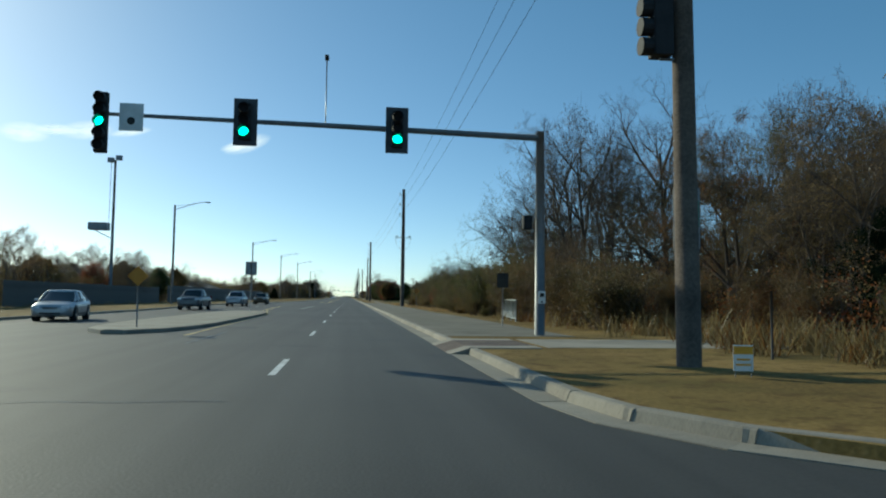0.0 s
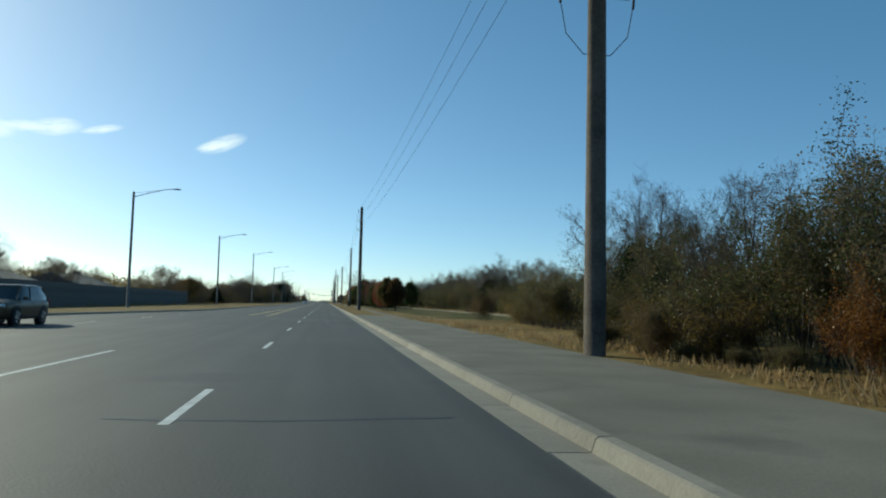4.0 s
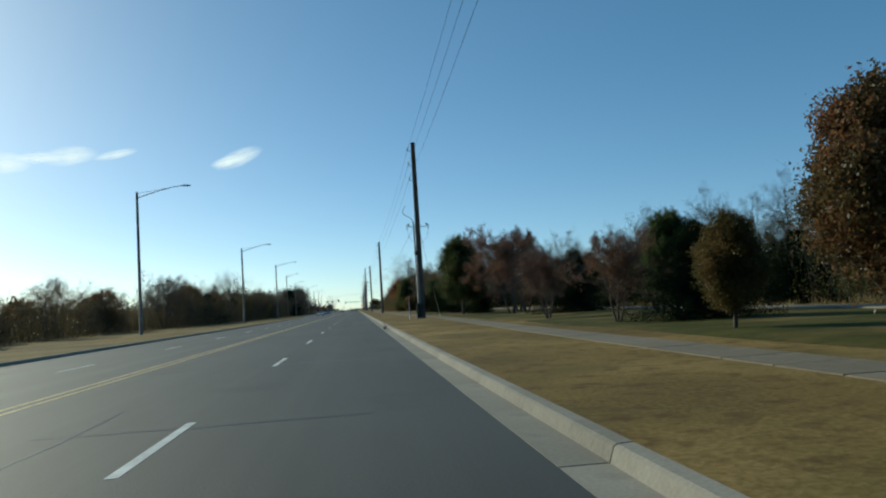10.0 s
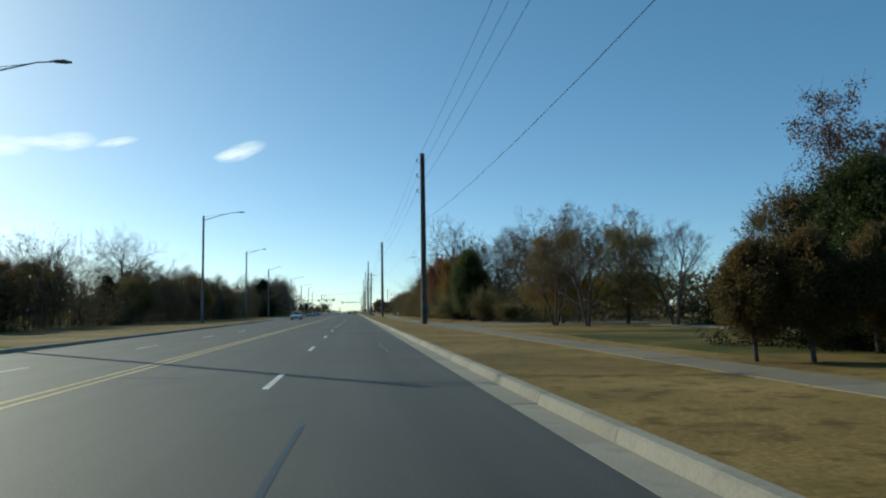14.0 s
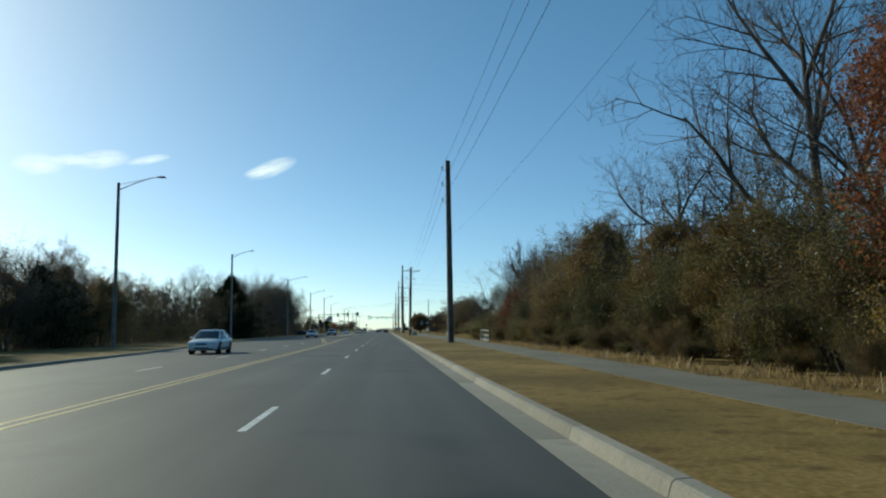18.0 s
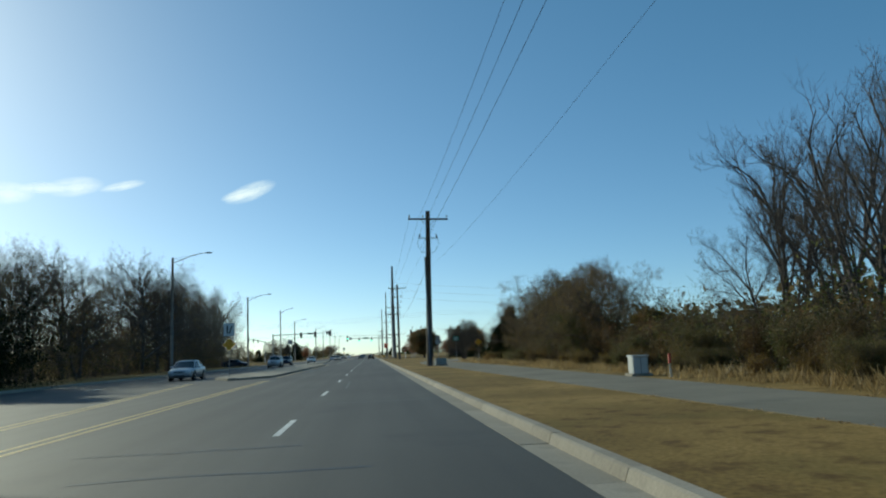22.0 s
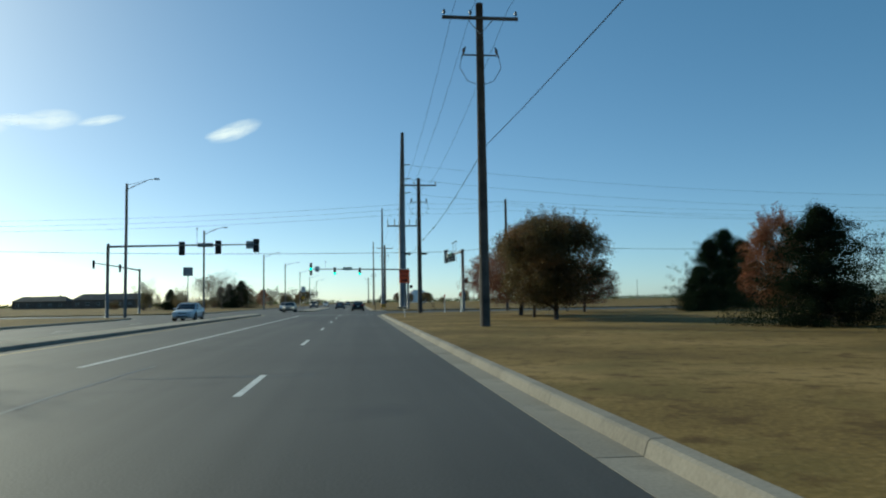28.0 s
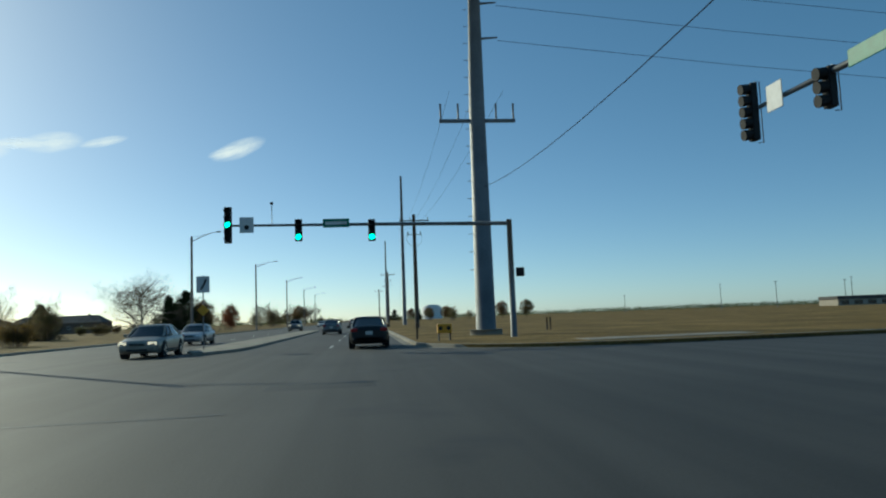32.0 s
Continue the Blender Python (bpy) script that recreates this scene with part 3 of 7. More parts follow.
POLES = [(6.7, 94.3, 15.3, "switch", 0), (4.96, 182.9, 15.0, "posts", 0), (6.66, 278, 16.0, "switch", 0), (6.25, 367.6, 15.1, "posts", 0),
         (5.86, 452.1, 15.2, "posts", 0), (5.35, 537.6, 13.5, "cross", 1.4), (6.0, 618.7, 14.7, "cross", 0), (6.55, 658.2, 13.4, "cross", 0)]
for x, y, h, st, ln in POLES:
    utility_pole(x, y, h, st, ln, 0.27 if y < 600 else 0.235)


def street_lamp(x, y, h, arm):
    """A wooden-coloured pole with a curved arm reaching over the road and a cobra head."""
    t = empty("street_lamp", pose(x, y, 0.1), "grey street lamp with a long curved arm over the road", "street lamp", "street lamps")
    part("pole", rod([(0, 0, -0.1), (0, 0, h)], [0.17, 0.12], 10), M_LAMPPOLE, t)
    part("arm", rod([(0, 0, h - 0.6), (arm * 0.35, 0, h - 0.05), (arm * 0.7, 0, h + 0.4), (arm * 0.85, 0, h + 0.45)], [0.045, 0.04, 0.035, 0.035], 8), M_GALV, t)
    part("brace", rod([(0, 0, h - 0.15), (arm * 0.7, 0, h + 0.38)], 0.018, 5), M_GALV, t)
    bm = rod([(arm * 0.82, 0, h + 0.46), (arm * 0.88, 0, h + 0.48), (arm * 0.96, 0, h + 0.47), (arm * 1.02, 0, h + 0.43)], [0.05, 0.13, 0.16, 0.07], 10)
    bmesh.ops.scale(bm, vec=(1, 1, 0.6), verts=bm.verts, space=Matrix.Translation((0, 0, -h - 0.46)))
    part("lamp_head", bm, M_STEEL, t, "grey cobra-head lamp")
    return t


for x, y, h, arm in ((-22.8, 97.5, 12.8, 4.4), (-21.1, 161.5, 12.8, 4.9), (-21.05, 226.7, 13.7, 5.1), (-20.3, 287.7, 14.2, 5.1), (-18.15, 339.9, 12.8, 4.9), (-18.76, 398.8, 13.6, 5.0),
                     (-21.2, 453, 13.5, 3.7), (-22.9, 505.8, 13.1, 3.2), (-21.3, 557.8, 12.8, 4.2), (-21.5, 609.5, 12.4, 4.2), (-21.7, 659.8, 13.0, 3.0), (-22, 697.4, 12.1, 3.3),
                     (-19.2, 744.8, 11.5, 3.3), (-20, 800, 12.5, 4), (-20, 855, 12.5, 4), (-20, 910, 12.5, 4), (-20, 965, 12.5, 4)):
    street_lamp(x, y, h, arm)


def signal_head(parent, x, y, z, n=3, plate=True):
    """A signal of n lights with visors, facing down the road towards smaller y."""
    lit = n - 1 if n == 3 else 2
    h = part("signal_head", box(0.36, 0.22, 0.36 * n + 0.04, (x, y, z), 0.03), M_BLACK, parent, "black traffic signal with a lit green light")
    if plate and n == 3:
        part("backplate", box(0.72, 0.02, 0.36 * n + 0.4, (x, y + 0.12, z), 0.005), M_PLATE, h, "dark slate backplate")
    for k in range(n):
        zz = z + 0.36 * ((n - 1) / 2 - k)
        part("lens", rod([(x, y - 0.115, zz), (x, y - 0.135, zz)], 0.15, 14), G_GREEN if k == lit else M_BLACK, h, "lit green lens" if k == lit else "")
        bm = bmesh.new()
        bmesh.ops.create_cone(bm, segments=14, radius1=0.17, radius2=0.16, depth=0.24, cap_ends=False, matrix=Matrix.Translation((x, y - 0.24, zz)) @ Matrix.Rotation(radians(90), 4, "X"))
        part("visor", bm, M_BLACK, h)
    return h


def mast(x, y, h, arm_to, heads, name="traffic_signal_mast", plate=True):
    """A steel post with a long arm across the lanes; heads: x of each signal on it."""
    t = empty(name, pose(x, y, 0.1), "grey steel traffic signal mast with green lights over the road", "traffic signal", "traffic signals")
    part("post", rod([(0, 0, -0.1), (0, 0, h + 0.2)], [0.17, 0.14], 12), M_GALV, t)
    part("arm", rod([(0, 0, h), ((arm_to - x) * 0.5, 0, h + 0.12), (arm_to - x, 0, h + 0.2)], [0.11, 0.085, 0.055], 10), M_GALV, t)
    part("base_plate", box(0.5, 0.5, 0.06, (0, 0, 0.0), 0.01), M_GALV, t)
    for hx, dz, n in heads:
        signal_head(t, hx - x, -0.2, h + dz, n, plate)
    return t


mast(6.0, 22.9, 6.45, -7.9, ((-7.6, -0.12, 5), (-3.4, 0.1, 3), (1.3, 0.04, 3)))
mast(8.1, 696.6, 6.0, -6.6, ((-6.35, 0.2, 5), (-2.85, -0.14, 3), (0.86, -0.22, 3)), plate=False)

# slim steel transmission pole at the far crossing
t = empty("steel_transmission_pole", pose(7.7, 703, 0.1), "tall tapered grey steel transmission pole", "transmission pole")
part("pole", rod([(0, 0, 0), (0, 0, 14), (0.2, 0, 28.5)], [0.62, 0.5, 0.26], 12), M_STEEL, t)
part("crossarm", box(4.8, 0.16, 0.22, (0, 0, 13.3), 0.02), M_STEEL, t)
for s in (-2.3, -1.2, 1.2, 2.3):
    bm = bmesh.new()
    rod([(s, 0, 13.4), (s, 0, 14.4)], 0.06, 8, bm)
    part("insulator", bm, M_STEEL, t)
for k in range(20):
    part("climbing_peg", rod([(-0.6 + k * 0.013, 0, 4 + k * 1.1), (-0.85 + k * 0.013, 0, 4 + k * 1.1)], 0.02, 6), M_STEEL, t)
part("foundation", rod([(0, 0, -0.2), (0, 0, 0.35)], 1.0, 16), M_CONC, t)
for k in range(3):
    part("side_arm", rod([(0.3, 0, 18.6 + k * 2.3), (1.5, 0, 18.7 + k * 2.3)], [0.09, 0.05], 8), M_STEEL, t)
t = empty("steel_transmission_pole", pose(7.7, 794.6, 0.1), "tall slim steel transmission pole far ahead", "transmission pole")
part("pole", rod([(0, 0, 0), (0.1, 0, 28)], [0.4, 0.18], 10), M_STEEL, t)


# ---- trees ----
L_OAK = leaf_mat("leaves_oak", (0.05, 0.058, 0.022), (0.115, 0.086, 0.033), (0.3, 0.14, 0.052))
L_DUST = leaf_mat("leaves_dusty_red", (0.07, 0.034, 0.026), (0.145, 0.064, 0.045), (0.27, 0.15, 0.09), 0.014)
L_SPRUCE = leaf_mat("leaves_grey_green", (0.04, 0.058, 0.036), (0.075, 0.1, 0.062), (0.13, 0.155, 0.1), 0.01)
L_MAPLE = leaf_mat("leaves_maple", (0.05, 0.055, 0.022), (0.105, 0.085, 0.036), (0.25, 0.135, 0.06))


def tubes(segs, sides=4):
    """One mesh from many short tapered bars: (start, end, r0, r1)."""
    a = np.array([s[0] for s in segs], float)
    b = np.array([s[1] for s in segs], float)
    ra, rb = np.array([s[2] for s in segs]), np.array([s[3] for s in segs])
    d = b - a
    d /= np.linalg.norm(d, axis=1)[:, None] + 1e-9
    ref = np.where(np.abs(d[:, 2:3]) > 0.9, [[1.0, 0, 0]], [[0, 0, 1.0]])
    u = np.cross(d, ref)
    u /= np.linalg.norm(u, axis=1)[:, None] + 1e-9
    w = np.cross(d, u)
    n = len(segs)
    v = np.zeros((n, 2, sides, 3))
    for k in range(sides):
        c, s = math.cos(2 * math.pi * k / sides), math.sin(2 * math.pi * k / sides)
        v[:, 0, k] = a + (u * c + w * s) * ra[:, None]
        v[:, 1, k] = b + (u * c + w * s) * rb[:, None]
    base = np.arange(n) * 2 * sides
    fs = [np.stack([base + k, base + (k + 1) % sides, base + sides + (k + 1) % sides, base + sides + k], 1) for k in range(sides)]
    return v.reshape(-1, 3), np.concatenate(fs)


def np_mesh(name, v, f, material, smooth=False):
    me = bpy.data.meshes.new(name)
    n, k = f.shape
    me.vertices.add(len(v))
    me.vertices.foreach_set("co", np.ascontiguousarray(v, dtype=np.float32).ravel())
    me.loops.add(n * k)
    me.loops.foreach_set("vertex_index", np.ascontiguousarray(f, dtype=np.int32).ravel())
    me.polygons.add(n)
    me.polygons.foreach_set("loop_start", np.arange(0, n * k, k, dtype=np.int32))
    if smooth:
        me.polygons.foreach_set("use_smooth", np.ones(n, dtype=bool))
    me.materials.append(material)
    me.update(calc_edges=True)
    return me


def grow(rng, h, stems=1, spread=0.55, up=0.3, levels=5, first=0.25, r0=None, kids=(6, 5, 5, 4), lean=0.3, reach=0.5):
    """Trunk, limbs and twigs as bars by level; returns (thick bars, thin bars, tips). spread: fork angle in radians."""
    thick, thin, tips = [], [], []

    def limb(p, d, length, r, lev):
        n = (5, 4, 3, 2, 2)[min(lev, 4)]
        q, pts, dirs = np.array(p), [np.array(p)], []
        for i in range(n):
            d = d + rng.normal(0, 0.13 if lev else 0.06, 3) + np.array((0, 0, up * 0.3 if lev else 0.04))
            d = d / np.linalg.norm(d)
            q = q + d * length / n
            ra, rb = r * (1 - 0.72 * i / n), r * (1 - 0.72 * (i + 1) / n)
            (thick if lev < 2 else thin).append((pts[-1], q.copy(), ra, rb))
            pts.append(q.copy())
            dirs.append(d)
        if lev >= levels - 1:
            tips.append(q)
            return
        k = kids[min(lev, len(kids) - 1)] + rng.integers(0, 2)
        az0 = rng.uniform(0, 6.28)
        for j in range(k):
            s = first + (1 - first) * (j + rng.uniform(0.1, 0.9)) / k if lev == 0 else 0.2 + 0.8 * (j + rng.uniform(0.1, 0.95)) / k
            i = min(int(s * n), n - 1)
            base = pts[i] + (pts[i + 1] - pts[i]) * (s * n - i)
            ax = dirs[i]
            ref = np.array((1.0, 0, 0)) if abs(ax[2]) > 0.8 else np.array((0, 0, 1.0))
            u = np.cross(ax, ref)
            u /= np.linalg.norm(u)
            w = np.cross(ax, u)
            az = az0 + 2.4 * j + rng.normal(0, 0.4)
            ang = max(0.15, rng.normal(spread, 0.14)) * (1.25 - 0.5 * s)
            nd = ax * math.cos(ang) + (u * math.cos(az) + w * math.sin(az)) * math.sin(ang)
            ln = length * (reach * rng.uniform(0.8, 1.2) * (1.25 - 0.6 * s) if lev == 0 else rng.uniform(0.42, 0.68) * (1.15 - 0.4 * s))
            limb(base, nd, ln, r * (0.55 if lev == 0 else 0.5) * (1.1 - 0.4 * s), lev + 1)
        if lev:
            tips.append(q)

    for s in range(stems):
        az = 6.28 * (s + rng.uniform(0, 0.7)) / stems
        d = np.array((math.cos(az) * lean, math.sin(az) * lean, 1.0)) if stems > 1 else np.array((0, 0, 1.0))
        limb(np.array((math.cos(az), math.sin(az), 0)) * (0.02 * h if stems > 1 else 0) + np.array((0, 0, -0.1)), d / np.linalg.norm(d), h * rng.uniform(0.66, 0.82), (r0 or h * 0.0125) * (1 if stems == 1 else 0.75), 0)
    return thick, thin, tips


def leaves(rng, centres, per, spread, size, flat=0.0):
    """Small folded leaves round the given points: two triangles each."""
    c = np.repeat(np.array(centres), per, axis=0)
    n = len(c)
    c = c + rng.normal(0, spread, (n, 3))
    u = rng.normal(0, 1, (n, 3))
    u /= np.linalg.norm(u, axis=1)[:, None]
    w = np.cross(u, rng.normal(0, 1, (n, 3)))
    w /= np.linalg.norm(w, axis=1)[:, None]
    s = size * rng.uniform(0.6, 1.3, (n, 1))
    v = np.stack([c - u * s, c + w * s * 0.55, c + u * s, c - w * s * 0.55], 1)
    return v.reshape(-1, 3), np.arange(n * 4).reshape(n, 4)


def crown_points(rng, n, rx, rz, zc, power=0.45, taper=0.0):
    """Points in an uneven egg-shaped crown, denser towards its surface."""
    d = rng.normal(0, 1, (n, 3))
    d /= np.linalg.norm(d, axis=1)[:, None]
    lump = np.array([noise.noise(Vector(q) * 2.2 + Vector((rx * 7, rz * 3, zc))) for q in d])
    r = rng.uniform(0, 1, n) ** power * (0.82 + 0.42 * lump)
    p = d * r[:, None]
    t = (p[:, 2] + 1) / 2
    k = 1 - taper * t
    return np.stack([p[:, 0] * rx * k, p[:, 1] * rx * k, zc + p[:, 2] * rz], 1)


def tree_thing(name, label, cat, thick, thin, crowns, group="", leaf_name="crown"):
    t = empty(name, pose(0, -500, 0.1), label, cat, group)
    v, f = tubes(thick, 7)
    part("trunk", np_mesh("trunk", v, f, M_BARK, True), None, t)
    if thin:
        v, f = tubes(thin, 3)
        tagged(part("branchwork", np_mesh("branchwork", v, f, M_TWIG), None, t), kind="stuff")
    for v, f, m in crowns:
        part(leaf_name, np_mesh(leaf_name, v, f, m), None, t)
    return t



def bare_tree(seed, h, stems=1, spread=0.55, up=0.3, tuft=0, leaf=None, kids=(7, 5, 5, 4), first=0.25, label="", lean=0.3, reach=0.5, per=9, wide=None):
    rng = np.random.default_rng(seed)
    a, b, tips = grow(rng, h, stems, spread, up, 5, first, h * 0.0165, kids, lean, reach)
    k = h / max(q[2] for q in tips)
    a, b = [(p * k, q * k, c, d) for p, q, c, d in a], [(p * k, q * k, c, d) for p, q, c, d in b]
    tips = [q * k for q in tips]
    if wide:    # the crown's half-width
        w = wide / np.percentile([math.hypot(q[0], q[1]) for q in tips], 96)
        sc = np.array((w, w, 1.0))
        a, b, tips = [(p * sc, q * sc, c, d) for p, q, c, d in a], [(p * sc, q * sc, c, d) for p, q, c, d in b], [q * sc for q in tips]
    # fine spray at the ends of the branches
    for q in list(tips):
        for j in range(2):
            e = q + rng.normal(0, h * 0.018, 3) + np.array((0, 0, h * 0.02))
            b.append((q, e, 0.007, 0.003))
    cr = []
    if tuft:
        pick = np.array(tips)[rng.random(len(tips)) < tuft]
        cr.append((*leaves(rng, pick, int(per * 1.5), h * 0.016, 0.037), leaf))
    return tree_thing("tree", label or ("brown deciduous tree with a few last leaves" if tuft else "bare grey-brown deciduous tree in late autumn"), "tree", a, b, cr)


def leafy_tree(seed, h, rx, trunk, leaf, n=2600, per=7, taper=0.35, label="", size=0.046, clumps=44):
    """Trunk, limbs and a lumpy crown: leaf clumps on a broken egg shape, with gaps."""
    rng = np.random.default_rng(seed)
    a, b, tips = grow(rng, h * 0.95, 1, 0.6, 0.35, 4, 0.16, h * 0.021, (9, 5, 4), 0.3, 0.42)
    per = int(per * 2.6)
    zc, rz = (h + trunk) / 2, (h - trunk) / 2
    d = rng.normal(0, 1, (clumps, 3))
    d /= np.linalg.norm(d, axis=1)[:, None]
    pts = []
    for q in d:
        s = (q[2] + 1) / 2
        w = (1 - taper * s) * rng.uniform(0.55, 0.86)
        c = np.array((q[0] * rx * w, q[1] * rx * w, zc + q[2] * rz * rng.uniform(0.66, 0.86)))
        rr_ = rx * rng.uniform(0.16, 0.36) * (1 - 0.35 * s)
        k = rng.normal(0, 1, (n // clumps, 3))
        k /= np.linalg.norm(k, axis=1)[:, None]
        pts.append(c + k * rr_ * rng.uniform(0.2, 1.0, (len(k), 1)) ** 0.5)
    core = rng.normal(0, 0.33, (n // 3, 3)) * np.array((rx * 0.8, rx * 0.8, rz))
    pts.append(core + np.array((0, 0, zc - rz * 0.1)))
    tp = np.array(tips)
    pts.append(tp[rng.random(len(tp)) < min(1.0, 500 / len(tp))])
    c = np.concatenate(pts)
    shoots = []
    for k in range(int(clumps * 2.2)):    # shoots that break the outline, most of them upwards
        q = rng.normal(0, 1, 3) + np.array((0, 0, 0.5))
        q /= np.linalg.norm(q)
        s = (q[2] + 1) / 2
        w = (1 - taper * s) * (0.84 + 0.3 * noise.noise(Vector(q) * 1.7 + Vector((seed, 0, 0))))
        p = np.array((q[0] * rx * w * 0.8, q[1] * rx * w * 0.8, zc + q[2] * rz * 0.8))
        e = p + (q + np.array((0, 0, 0.55))) * rx * rng.uniform(0.08, 0.24)
        b.append((p, e, 0.008, 0.003))
        shoots += [p + (e - p) * u for u in np.linspace(0.1, 1.0, 7)]
    c = c[(c[:, 2] > trunk * 0.8) & (c[:, 2] < h * 1.04) & ((c[:, 0] ** 2 + c[:, 1] ** 2) / rx ** 2 + ((c[:, 2] - zc) / rz) ** 2 < 1.0)]
    v1, f1 = leaves(rng, c, per, 0.13, size)
    v2, f2 = leaves(rng, np.array(shoots), max(6, int(per * 0.7)), 0.075, size)
    return tree_thing("tree", label, "tree", a, b, [(np.concatenate([v1, v2]), np.concatenate([f1, f2 + len(v1)]), leaf)])


def cedar(seed, h, rx, label="dark green bushy cedar tree with foliage to the ground", leaf=L_CEDAR, limbs=270, per=52):
    rng = np.random.default_rng(seed)
    a = [((0, 0, -0.1), (0, 0, h * 0.9), h * 0.016, 0.02)]
    pts = []
    for k in range(limbs):
        s = rng.uniform(0.01, 0.99) ** 1.25
        az = rng.uniform(0, 6.28)
        ln = rx * (1 - s) ** 0.8 * rng.uniform(0.45, 1.28) * (0.85 + 0.3 * math.sin(az * 2 + seed)) + 0.15
        p0 = np.array((0, 0, h * s * 0.97))
        p1 = p0 + np.array((math.cos(az) * ln, math.sin(az) * ln, max(ln * rng.uniform(-0.12, 0.42), 0.15 - p0[2])))
        a.append((p0, p0 + (p1 - p0) * 0.5, 0.016, 0.006))
        for q in np.linspace(0.3, 1.05, 8):
            pts.append(p0 + (p1 - p0) * q + rng.normal(0, 0.09, 3))
    return tree_thing("cedar_tree", label, "tree", a, [], [(*leaves(rng, np.array(pts), per, 0.12, 0.034), leaf)])


def bush(seed, h, r, leaf, twiggy=True, n=420, label="tangled roadside shrub with mixed autumn leaves", leaf2=None):
    rng = np.random.default_rng(seed)
    segs, tips, twigs = [], [], []
    for k in range(30 if twiggy else 20):
        az, rr_ = rng.uniform(0, 6.28), r * rng.uniform(0.1, 0.8)
        p = np.array((math.cos(az) * rr_ * 0.6, math.sin(az) * rr_ * 0.6, -0.1))
        q = p + np.array((math.cos(az) * rr_ * 0.6, math.sin(az) * rr_ * 0.6, h * rng.uniform(0.45, 0.98)))
        m = (p + q) / 2 + rng.normal(0, 0.15, 3)
        segs += [(p, m, 0.022, 0.014), (m, q, 0.014, 0.004)]
        for j in range(10):
            s = m + (q - m) * rng.uniform(0, 1)
            e = s + rng.normal(0, 0.32, 3) + np.array((0, 0, 0.28))
            segs.append((s, e, 0.009, 0.003))
            twigs.append((s, e))
            tips.append(e)
    # leaves sit along the twigs, with a looser fill inside
    c = crown_points(rng, int(n * 0.8), r * 0.86, h * 0.42, h * 0.42, 0.5, 0.25)
    ends = np.array([(q[0], q[1]) for q in twigs])
    k = rng.integers(0, len(ends), n)
    c = np.concatenate([c, np.array(tips), ends[k, 0] + (ends[k, 1] - ends[k, 0]) * rng.uniform(0, 1.05, (n, 1))])
    t = empty("shrub", pose(0, -500, 0.1), label, "shrub", "roadside shrubs")
    v, f = tubes(segs, 3)
    tagged(part("branchwork", np_mesh("branchwork", v, f, M_TWIG), None, t), kind="stuff")
    half = rng.random(len(c)) < (0.55 if leaf2 else 2)
    v, f = leaves(rng, c[half], 22, 0.15, 0.035)
    part("foliage", np_mesh("foliage", v, f, leaf), None, t)
    if leaf2:
        v, f = leaves(rng, c[~half], 22, 0.15, 0.035)
        part("foliage", np_mesh("foliage", v, f, leaf2), None, t)
    return t


def put(ob, x, y, s=1.0, turn=None, label="", sz=None):
    """Places a copy of a tree; the first copy is the pattern itself."""
    m = pose(x, y, 0.11, 0, 0, random.uniform(0, 360) if turn is None else turn) @ Matrix.Diagonal((s, s, sz or s, 1))
    if not ob.get("used"):
        ob["used"] = 1
        ob.matrix_basis = m
        o = ob
    else:
        o = copy_thing(ob, m @ Matrix.Diagonal([1 / q for q in ob.scale] + [1]))
    if label:
        o["label"] = label
    return o


B1 = bare_tree(1, 16, 1, 0.72, 0.1, 0.05, L_BROWN, first=0.2, kids=(9, 5, 4, 4), reach=0.5)
B2 = bare_tree(2, 13, 2, 0.7, 0.1, 0.2, L_BROWN, first=0.25, kids=(6, 5, 4, 3), reach=0.5)
B3 = bare_tree(3, 9.5, 3, 0.66, 0.1, first=0.25, kids=(5, 5, 4, 4), lean=0.35, reach=0.55)
B4 = bare_tree(4, 9.4, 1, 0.85, 0.04, kids=(9, 6, 5, 4), first=0.14, reach=0.75, wide=7.2, label="broad round-crowned bare tree on the grass")
B5 = bare_tree(5, 8.5, 2, 0.75, 0.1, 0.75, L_BROWN, first=0.14, kids=(7, 5, 4, 3), per=9, reach=0.6)
B6 = bare_tree(6, 12.5, 1, 0.85, 0.06, 0.08, L_GOLD, first=0.16, kids=(9, 5, 5, 4), reach=0.68)
B8 = bare_tree(9, 10.5, 2, 0.6, 0.12, first=0.3, kids=(7, 5, 4, 3), lean=0.22, reach=0.48, label="tall slender bare tree with upswept branches")
TALL = bare_tree(26, 14.8, 3, 0.4, 0.25, kids=(5, 4, 3, 2), first=0.28, lean=0.2, reach=0.42, label="tall upright bare tree with slim pale trunks")
FAN = bare_tree(25, 12.3, 5, 0.42, 0.22, kids=(5, 4, 4, 3), first=0.25, lean=0.5, reach=0.55, wide=5.2, label="broad fan-shaped bare tree with many grey limbs")
GOLDT = bare_tree(10, 11, 2, 0.75, 0.05, 0.5, L_GOLD, first=0.2, kids=(6, 5, 5, 3), lean=0.35, reach=0.6, label="tall tree with thin yellow-green last leaves", per=7)
VASE = bare_tree(8, 5.0, 5, 0.62, 0.05, 0.12, L_BROWN, kids=(6, 5, 5, 5), first=0.34, lean=0.42, reach=0.5, wide=2.55, label="broad many-stemmed tree with thin brown leaves", per=5)
B7 = bare_tree(7, 6.0, 3, 0.7, 0.1, 0.95, L_DUST, kids=(5, 5, 4, 3), label="small spreading tree with sparse red-brown leaves", per=9)
PEAR1 = leafy_tree(11, 5.0, 2.0, 0.9, L_OAK, 2400, 7, 0.5, "dense oval pear tree with dark green and red autumn leaves")
